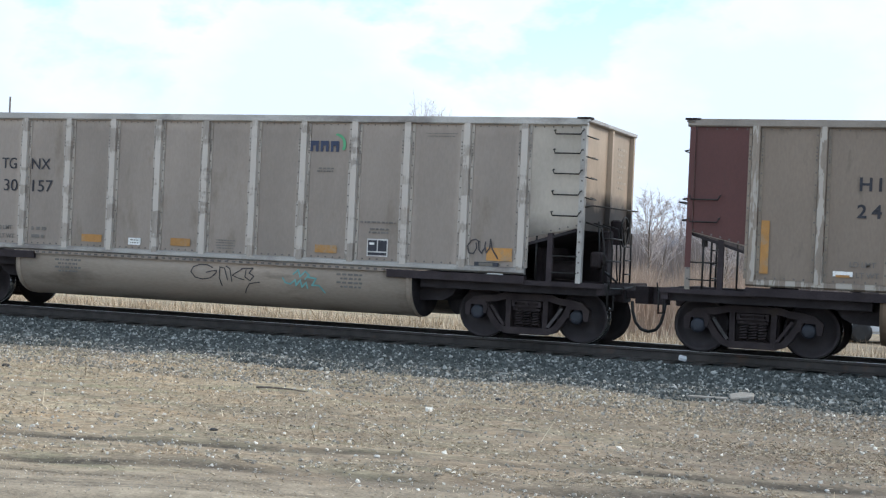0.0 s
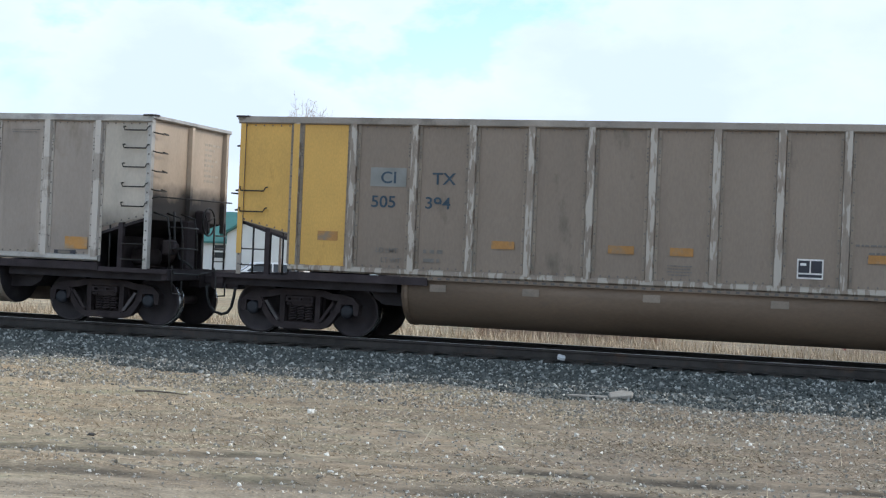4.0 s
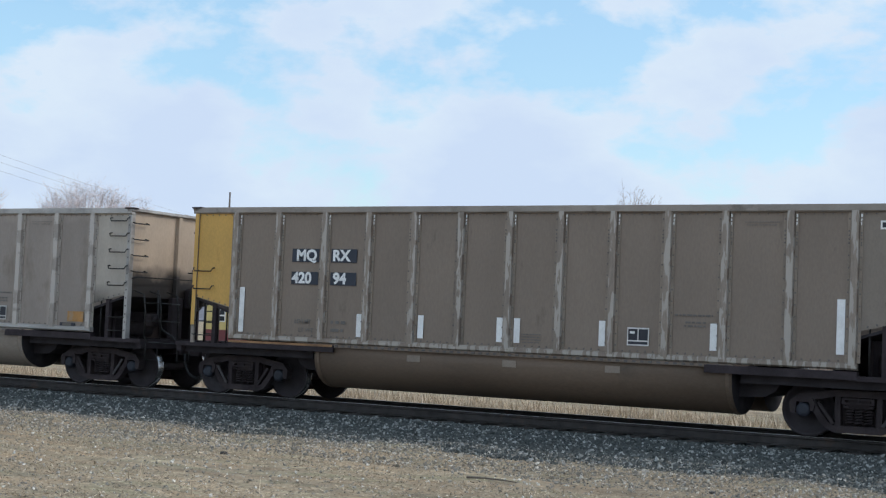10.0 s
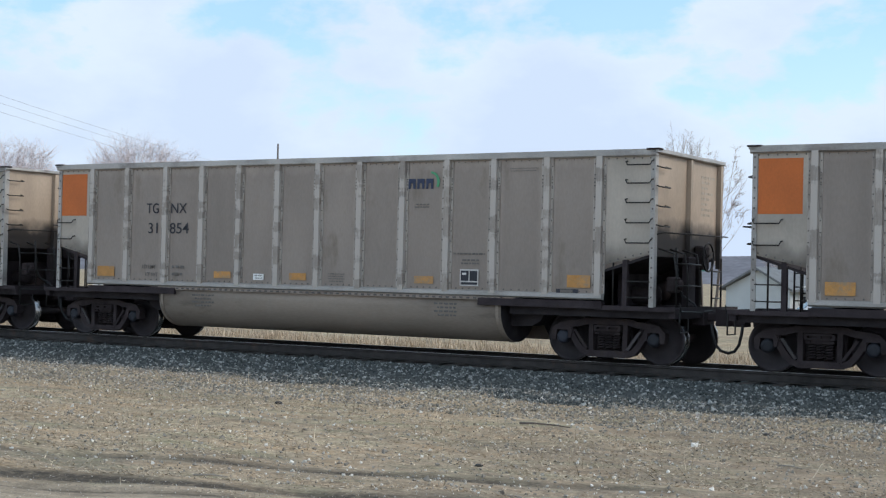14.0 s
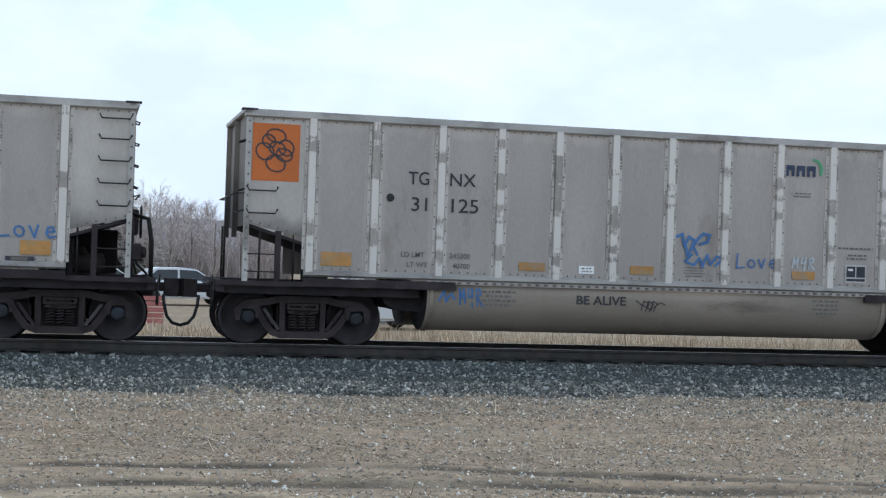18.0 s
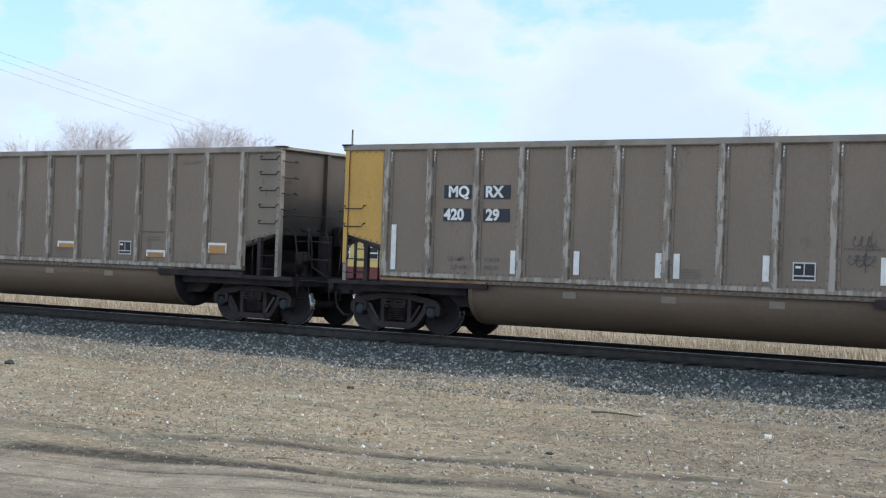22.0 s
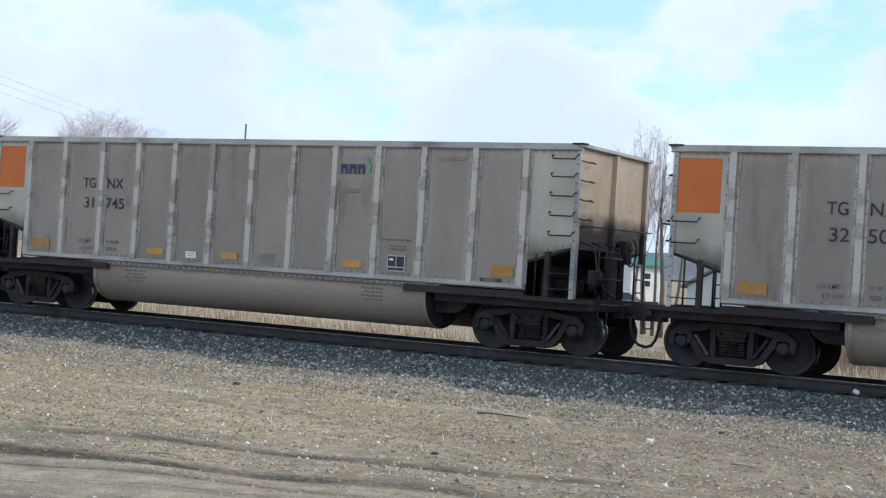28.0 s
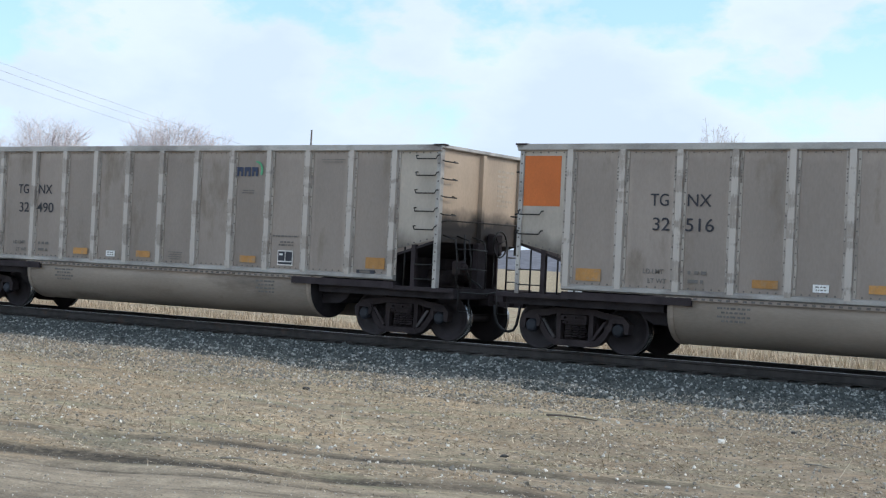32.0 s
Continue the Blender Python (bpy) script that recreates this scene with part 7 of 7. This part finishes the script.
M_WALL_Y = material("yellow_clapboard", (0.60, 0.49, 0.20), 0.8, 0, 0.08, 1.0, fine=0.05)
M_WALL_W = material("white_clapboard", (0.70, 0.70, 0.68), 0.8, 0, 0.06, 1.0, fine=0.05)
M_WALL_C = material("cream_clapboard", (0.62, 0.60, 0.52), 0.8, 0, 0.06, 1.0, fine=0.05)
M_WALL_G = material("grey_board_wall", (0.30, 0.315, 0.30), 0.7, 0.1, 0.1, 1.0, fine=0.05)
M_WALL_R = material("maroon_base", (0.17, 0.05, 0.055), 0.8, 0, 0.1, 1.0)
M_ROOF_K = material("grey_shingle_roof", (0.17, 0.18, 0.185), 0.9, 0, 0.15, 2.0, fine=0.15)
M_ROOF_T = material("teal_metal_roof", (0.045, 0.17, 0.155), 0.6, 0.1, 0.1, 1.0)
M_ROOF_W = material("pale_metal_roof", (0.60, 0.63, 0.65), 0.5, 0.2, 0.06, 1.0)
M_GLASS = material("dark_window_glass", (0.03, 0.035, 0.04), 0.1, 0, 0.1, 1.0)
M_PEEL = material("peeling_white_boards", (0.60, 0.58, 0.545), 0.85, 0, 0.15, 2.0, (0.6, 0.6, 2.2), 0.15, 20, 0.4, 20, (0.10, 0.09, 0.08), 0.82, 3.2, 0.15)
M_PEEL_DARK = material("bare_roof_edge", (0.16, 0.15, 0.14), 0.9, 0, 0.2, 3.0, dark=(0.45, 0.43, 0.40), dark_amount=0.4, dark_scale=3.0)
M_PANE = material("dusty_window_glass", (0.11, 0.125, 0.125), 0.25, 0, 0.25, 1.5)
M_WALL_B = material("pale_blue_clapboard", (0.56, 0.59, 0.59), 0.8, 0, 0.06, 1.0, fine=0.05)
M_CARW = material("white_car_paint", (0.72, 0.73, 0.74), 0.25, 0, 0.03, 1.0)
M_SLAT_R = material("faded_red_board", (0.43, 0.155, 0.14), 0.8, 0, 0.15, 2.0, per_object=0.12)
M_SLABM = material("weathered_concrete", (0.35, 0.315, 0.27), 0.9, 0, 0.15, 6.0, fine=0.15, bump=0.5)


def house(place, w, d, eave, ridge_h, turn, wall, roof, label, base=None, windows=4, category="house"):
    """A gabled building; its long side faces the track, turned by degrees."""
    h = root("house", Matrix.Translation(place) @ pose(0, 0, 0, 0, 0, turn), label, category, "buildings beyond the track")
    bm = bmesh.new()
    prism(bm, [(-d / 2, -0.3), (d / 2, -0.3), (d / 2, eave), (0, ridge_h - 0.1), (-d / 2, eave)], "x", -w / 2, w / 2)
    part("wall", bm, wall, h)
    if base:
        bm = bmesh.new()
        box(bm, -w / 2 - 0.03, w / 2 + 0.03, -d / 2 - 0.03, d / 2 + 0.03, -0.3, eave * 0.26)
        part("wall_base", bm, base, h)
    k = (ridge_h - eave) / (d / 2)
    for s in (-1, 1):
        bm = bmesh.new()
        prism(bm, [(0, ridge_h), (s * (d / 2 + 0.4), eave - 0.4 * k), (s * (d / 2 + 0.4), eave - 0.4 * k + 0.16), (0, ridge_h + 0.16)], "x", -w / 2 - 0.4, w / 2 + 0.4)
        part("roof", bm, roof, h)
    for i in range(windows):
        x = -w / 2 + w * (i + 0.5) / windows
        bm = bmesh.new()
        box(bm, x - 0.55, x + 0.55, -d / 2 - 0.06, -d / 2, eave * 0.42, eave * 0.42 + 1.25)
        f = part("window", bm, M_WALL_W, h)
        bm = bmesh.new()
        for z in (0, 0.6):
            box(bm, x - 0.45, x + 0.45, -d / 2 - 0.08, -d / 2 - 0.061, eave * 0.42 + 0.1 + z, eave * 0.42 + 0.55 + z)
        part("pane", bm, M_GLASS, f)
    return h


house(out(35.6, 150, -0.25), 17, 9, 4.8, 7.4, 35, M_WALL_Y, M_ROOF_K, "yellow clapboard house with maroon base and white windows", M_WALL_R, 6)
house(out(25.9, 125, -0.25), 7, 8, 2.6, 4.9, 10, M_WALL_W, M_ROOF_T, "white building with a teal metal roof", None, 2)
house(out(23.6, 120, -0.25), 4.5, 6, 3.2, 4.8, 80, M_WALL_W, M_ROOF_T, "small white gabled building with a green roof", None, 1)
house(out(18.7, 105, -0.25), 6.5, 5.0, 1.8, 3.1, 78, M_WALL_B, M_ROOF_K, "pale blue gabled house with a grey roof", None, 2)
house(out(16.4, 118, -0.25), 9, 8, 1.7, 3.2, 20, M_WALL_W, M_ROOF_K, "low white house with a grey shingle roof", None, 3)
house(out(-24.2, 62, -0.25), 10, 6, 3.7, 4.1, -22, M_WALL_G, M_ROOF_W, "grey board barn with a low pale roof", None, 3, "barn")
house(out(-21.7, 76, -0.25), 8.0, 5.4, 4.5, 6.1, 68, M_WALL_C, M_ROOF_W, "cream gabled house with pale roof edges behind the booth", None, 1)
house(out(42.6, 150, -0.25), 13, 5, 2.4, 3.2, 42, M_WALL_W, M_ROOF_W, "long low white shed with dark windows", None, 5, "shed")


def weigh_house(place, turn):
    """A small flat-roofed booth with a band of windows over lapped boards, its paint peeling."""
    h = root("booth", Matrix.Translation(place) @ pose(0, 0, 0, 0, 0, turn), "peeling white flat-roofed booth with a band of windows", "booth", "buildings beyond the track")
    w, d, e = 5.2, 2.4, 2.95
    bm = bmesh.new()
    box(bm, -w / 2, w / 2, -d / 2, d / 2, -0.3, e)
    part("wall", bm, M_PEEL, h)
    bm = bmesh.new()
    box(bm, -w / 2 - 0.07, w / 2 + 0.07, -d / 2 - 0.07, d / 2 + 0.07, e, e + 0.12, 0.03)
    part("roof", bm, M_PEEL_DARK, h)
    bm = bmesh.new()
    box(bm, -w / 2 - 0.05, w / 2 + 0.05, -d / 2 - 0.05, d / 2 + 0.05, e - 0.28, e - 0.003, 0.01)
    part("eave_board", bm, M_PEEL, h)
    for k in range(9):
        z = -0.1 + 0.2 * k
        bm = bmesh.new()
        prism(bm, [(-d / 2, z), (-d / 2 - 0.045, z), (-d / 2 - 0.012, z + 0.21), (-d / 2, z + 0.21)], "x", -w / 2 + 0.1, w / 2 - 0.1)
        part("lap_board", bm, M_PEEL, h)
        bm = bmesh.new()
        prism(bm, [(-w / 2, z), (-w / 2 - 0.045, z), (-w / 2 - 0.012, z + 0.21), (-w / 2, z + 0.21)], "y", -d / 2 + 0.1, d / 2 - 0.1)
        part("lap_board", bm, M_PEEL, h)
    for sx in (-1, 1):
        bm = bmesh.new()
        box(bm, sx * w / 2 - 0.09, sx * w / 2 + 0.09, -d / 2 - 0.06, -d / 2 + 0.12, -0.3, e - 0.28)
        part("corner_post", bm, M_PEEL, h)
    for x in (-1.78, -0.52, 0.74, 2.0):
        bm = bmesh.new()
        for a, b, z0, z1 in ((-0.6, -0.53, 1.86, 2.66), (0.53, 0.6, 1.86, 2.66), (-0.53, 0.53, 1.86, 1.94), (-0.53, 0.53, 2.59, 2.66), (0.06, 0.10, 1.94, 2.59)):
            box(bm, x + a, x + b, -d / 2 - 0.06, -d / 2, z0, z1)
        f = part("window", bm, M_PEEL, h)
        for a, b in ((-0.53, 0.06), (0.10, 0.53)):
            bm = bmesh.new()
            box(bm, x + a, x + b, -d / 2 - 0.02, -d / 2 - 0.004, 1.94, 2.59)
            part("pane", bm, M_PANE, f)
    for y in (-0.55, 0.55):
        bm = bmesh.new()
        for a, b, z0, z1 in ((-0.48, -0.40, 1.86, 2.66), (0.40, 0.48, 1.86, 2.66), (-0.40, 0.40, 1.86, 1.94), (-0.40, 0.40, 2.59, 2.66)):
            box(bm, -w / 2 - 0.06, -w / 2, y + a, y + b, z0, z1)
        f = part("window", bm, M_PEEL, h)
        bm = bmesh.new()
        box(bm, -w / 2 - 0.02, -w / 2 - 0.004, y - 0.40, y + 0.40, 1.94, 2.59)
        part("pane", bm, M_PANE, f)


weigh_house(out(-12.45, 49.5, -0.25), 14)


def parked_car(place, turn, paint, label):
    """A small saloon: rounded body, painted cabin with panes set in it, lamps and wheels."""
    c = root("parked_car", Matrix.Translation(place) @ pose(0, 0, 0, 0, 0, turn), label, "car", "cars parked beyond the track")
    bm = bmesh.new()
    prism(bm, [(-2.15, 0.28), (2.15, 0.28), (2.25, 0.50), (2.20, 0.72), (1.95, 0.82), (1.15, 0.93), (-1.75, 0.97), (-2.15, 0.93), (-2.25, 0.62)], "y", -0.87, 0.87)
    bmesh.ops.bevel(bm, geom=list(bm.edges), offset=0.07, segments=2, affect="EDGES")
    part("body", bm, paint, c)
    bm = bmesh.new()
    prism(bm, [(1.20, 0.88), (0.42, 1.40), (0.1, 1.45), (-0.9, 1.45), (-1.25, 1.40), (-1.90, 0.92)], "y", -0.76, 0.76)
    for q in bm.verts:
        q.co.y *= 1.0 - 0.28 * (q.co.z - 0.9)
    bmesh.ops.bevel(bm, geom=list(bm.edges), offset=0.05, segments=2, affect="EDGES")
    part("cabin", bm, paint, c)
    for s in (-1, 1):
        for pts in ([(1.00, 0.98), (0.38, 1.36), (-0.28, 1.38), (-0.28, 0.98)], [(-0.36, 0.98), (-0.36, 1.38), (-1.12, 1.36), (-1.60, 0.98)]):
            bm = bmesh.new()
            prism(bm, pts, "y", -0.006, 0.006)
            for q in bm.verts:
                q.co.y += s * 0.764 * (1.0 - 0.28 * (q.co.z - 0.9))
            part("side_window", bm, M_GLASS, c)
        for x, m in ((2.20, M_WHITE), (-2.22, M_RED)):
            bm = bmesh.new()
            box(bm, x - 0.04, x + 0.04, s * 0.62 - 0.17, s * 0.62 + 0.17, 0.58, 0.72, 0.02)
            part("headlight" if x > 0 else "tail_light", bm, m, c)
    for pts in ([(1.13, 0.945), (0.47, 1.385), (0.48, 1.395), (1.145, 0.955)], [(-1.83, 0.985), (-1.30, 1.37), (-1.31, 1.385), (-1.845, 0.995)]):
        bm = bmesh.new()
        prism(bm, pts, "y", -0.60, 0.60)
        part("windscreen" if pts[0][0] > 0 else "rear_window", bm, M_GLASS, c)
    for x in (-1.35, 1.4):
        for y in (-0.82, 0.82):
            bm = bmesh.new()
            lathe(bm, [(y - 0.1, 0.2), (y - 0.1, 0.32), (y + 0.1, 0.32), (y + 0.1, 0.2)], 16, "y", (x, 0, 0.32))
            wheel = part("wheel", bm, M_RUBBER, c)
            bm = bmesh.new()
            lathe(bm, [(y - 0.09, 0.0), (y - 0.09, 0.2), (y + 0.09, 0.2), (y + 0.09, 0.0)], 12, "y", (x, 0, 0.32))
            part("rim", bm, M_ROOF_W, wheel)
    return c


parked_car(out(-10.6, 43.4, -0.25), 18, M_CARW, "white car parked beyond the track")
parked_car(out(4.1, 45, -0.25), 15, M_CARW, "white car parked among the bare saplings")
parked_car(out(-3.4, 58, -0.25), 10, M_CARW, "pale car parked beside the bare trees")
parked_car(out(-0.3, 66, -0.25), 5, M_CARW, "white car parked before the fir tree")
parked_car(out(16.6, 70, -0.25), 30, M_CARW, "white car parked before the low house")
parked_car(out(23.4, 74, -0.25), 30, M_CARW, "white car parked near the bare tree")


def slatted_fence(az0, az1, dist):
    a, b = out(az0, dist, -0.25), out(az1, dist, -0.25)
    h = root("low_fence", Matrix.Translation(a) @ pose(0, 0, 0, 0, 0, math.degrees(math.atan2(b.y - a.y, b.x - a.x))), "low faded red board fence in the grass", "fence")
    L = (b - a).length
    bm = bmesh.new()
    for i in range(int(L / 1.2) + 1):
        box(bm, i * 1.2 - 0.05, i * 1.2 + 0.05, 0.03, 0.12, -0.2, 0.85)
        part("fence_post", bm, M_SLAT_R, h)
        bm = bmesh.new()
    for k in range(5):
        box(bm, -0.1, L + 0.1, -0.02, 0.03, 0.06 + k * 0.16, 0.19 + k * 0.16)
        part("board", bm, M_SLAT_R, h)
        bm = bmesh.new()
    bm.free()


slatted_fence(1.6, -2.6, 42)


M_WIRE = material("weathered_cable", (0.42, 0.44, 0.48), 0.6, 0.2, 0.1, 2.0)


def pole_and_wires():
    p = root("utility_pole", Matrix.Translation(out(38.25, 170)), "thin grey pole rising behind the train", "pole")
    bm = bmesh.new()
    tube(bm, [(0, 0, -0.5), (0, 0, 8), (0, 0, 16.65)], 0.16, 8, r_end=0.10)
    part("shaft", bm, M_POLE, p)
    for k, (dz, da) in enumerate(((0.0, 0.0), (-0.55, 0.15), (-1.2, 0.4))):
        a, b = out(62, 95, 18.8 + dz), out(36.5, 190, 12.6 + dz * 1.3)
        bm = bmesh.new()
        pts = [a.lerp(b, i / 12) - Vector((0, 0, 0.9 * math.sin(math.pi * i / 12))) for i in range(13)]
        tube(bm, pts, 0.014, 4)
        thing("overhead_wire", bm, M_WIRE, "thin dark overhead wire", "wire", "overhead wires")


pole_and_wires()


def flake(name, x, y, z, pts, t, mat, label, category, turn=0, tilt=(0, 0)):
    bm = bmesh.new()
    prism(bm, pts, "z", 0, t)
    bmesh.ops.bevel(bm, geom=list(bm.edges), offset=t * 0.2, segments=1, affect="EDGES")
    ob = thing(name, bm, mat, label, category)
    ob.matrix_basis = pose(x, y, z, tilt[0], tilt[1], turn)
    return ob


# pale slab, white scrap, stick, and small litter
SLAB = [(-0.16, -0.10), (0.15, -0.12), (0.19, 0.02), (0.05, 0.13), (-0.14, 0.10)]
flake("broken_slab", -3.52, -4.85, 0.05, SLAB, 0.06, M_SLABM, "broken pale concrete slab on the ballast edge", "rubble", 20, (12, -8))
flake("broken_board", -3.95, -4.95, 0.03, [(-0.28, -0.05), (0.25, -0.06), (0.28, 0.03), (-0.25, 0.05)], 0.03, M_SLABM, "pale splinter of board beside the slab", "rubble", 12)
paper = flake("paper_scrap", -4.9, -2.6, 0.16, [(-0.07, -0.045), (0.06, -0.055), (0.08, 0.035), (-0.05, 0.055)], 0.07, M_CARW, "crumpled white paper scrap on the ballast", "litter", 30, (25, 10))
bm = bmesh.new()
tube(bm, [(-0.35, 0.03, 0), (-0.1, 0, 0.015), (0.15, 0.02, 0.01), (0.4, -0.02, 0.0)], 0.016, 6, r_end=0.008)
stick = thing("stick", bm, M_BARK, "dead grey stick lying on the field", "stick")
stick.location = (-8.8, -8.25, 0.02)


def field_stone(x, y, r, seed, mat, label, name="field_stone"):
    """A single angular stone on the ground."""
    rnd = random.Random(seed)
    bm = bmesh.new()
    bmesh.ops.create_icosphere(bm, subdivisions=2, radius=1.0)
    for q in bm.verts:
        k = rnd.uniform(0.82, 1.12)
        q.co = Vector((q.co.x * r * 1.3 * k, q.co.y * r * k, q.co.z * r * 0.6 * k))
    ob = thing(name, bm, mat, label, "stone", "single stones on the field")
    z = float(ground_height(np.array([x]), np.array([y]))[0]) if y < -4.8 else float(bed_height(np.array([x]), np.array([y]))[0])
    ob.matrix_basis = pose(x, y, z + r * 0.25, 0, 0, rnd.uniform(0, 180))


M_QUARTZ = material("white_quartz", (0.58, 0.56, 0.52), 0.7, 0, 0.1, 9.0, bump=0.4)
M_LUMP = material("dark_coal_lump", (0.05, 0.047, 0.045), 0.8, 0, 0.2, 9.0, bump=0.5)
for k, (x, y, r) in enumerate(((-5.3, -13.0, 0.045), (-4.5, -13.3, 0.04), (-5.5, -13.02, 0.03), (-1.5, -12.0, 0.035), (-11.85, -14.3, 0.04), (-8.9, -13.9, 0.03), (-8.7, -13.85, 0.025), (-6.4, -10.6, 0.03), (-10.3, -11.2, 0.03), (-3.1, -9.4, 0.03), (9.2, -6.8, 0.05), (9.5, -6.95, 0.04), (1.2, -9.9, 0.03), (4.1, -8.8, 0.035))):
    field_stone(x, y, r * 0.6, k, M_QUARTZ, "white stone lying on the dry field")
for k, (x, y, r) in enumerate(((-18.8, -9.7, 0.08), (-7.5, -12.1, 0.035), (16.2, -1.5, 0.10), (15.6, -1.75, 0.09), (-6.2, -7.2, 0.04), (-13.2, -8.1, 0.05))):
    field_stone(x, y, r, 40 + k, M_LUMP, "dark lump of coal lying beside the track", "coal_lump")
for k, (x, y, turn, pale) in enumerate(((15.9, -1.65, 15, 0), (16.4, -1.75, -30, 1), (16.0, -2.05, 5, 0), (15.4, -2.2, 40, 1), (14.9, -3.2, -15, 1), (15.3, -3.9, 10, 1))):
    flake("plank_scrap", x, y, 0.17 - 0.11 * max(0, -1.9 - y), [(-0.22, -0.05), (0.20, -0.06), (0.24, 0.04), (-0.18, 0.06)], 0.035, M_SLABM if pale else M_TIE, "splintered plank scrap lying on the ballast" if pale else "dark splintered tie scrap lying on the ballast", "rubble", turn, (6, 4))
bm = bmesh.new()
tube(bm, [(-0.3, 0.02, 0), (0.0, 0, 0.012), (0.3, -0.03, 0.0)], 0.014, 6, r_end=0.008)
twig = thing("pale_stick", bm, M_SLABM, "pale peeled stick lying on the field", "stick")
twig.location = (11.9, -6.1, 0.02)
for k, (x, y, turn) in enumerate(((-6.1, -13.9, 10), (-8.9, -14.6, 25), (-4.9, -10.2, -12), (-7.9, -7.9, 4), (-5.2, -8.1, -20))):
    bm = bmesh.new()
    tube(bm, [(-0.16, 0.01, 0), (0.02, 0, 0.01), (0.17, -0.02, 0.0)], 0.009, 5, r_end=0.005)
    s = thing("straw_stalk", bm, M_SLABM, "pale dry stalk lying on the field", "stalk", "dry stalks on the field")
    s.matrix_basis = pose(x, y, 0.02, 0, 0, turn)


def motions():
    rows = [(t, S) for t, S in TRAIN_ROWS]
    for i, car in copies.items():
        walk(car, [(t, pose(S - PITCH * i, 0, RT)) for t, S in rows])
        # wheels roll while the wagon is near
        near = [t for t in [k / 30 for k in range(0, 961)] if -46 < place_at(t) - PITCH * i < 30]
        if not near:
            continue
        times = sorted({0.0, 32.0, *near})
        for w in [o for o in car.children if o.name.startswith("wheelset")]:
            x, z = w.location.x, w.location.z
            turn = [(t, math.degrees((place_at(min(max(t, near[0]), near[-1])) - place_at(near[0])) / WHEEL_R)) for t in times]
            walk(w, [(t, pose(x, 0, z, 0, a, 0)) for t, a in turn])
    walk(paper, PAPER_ROWS)


motions()
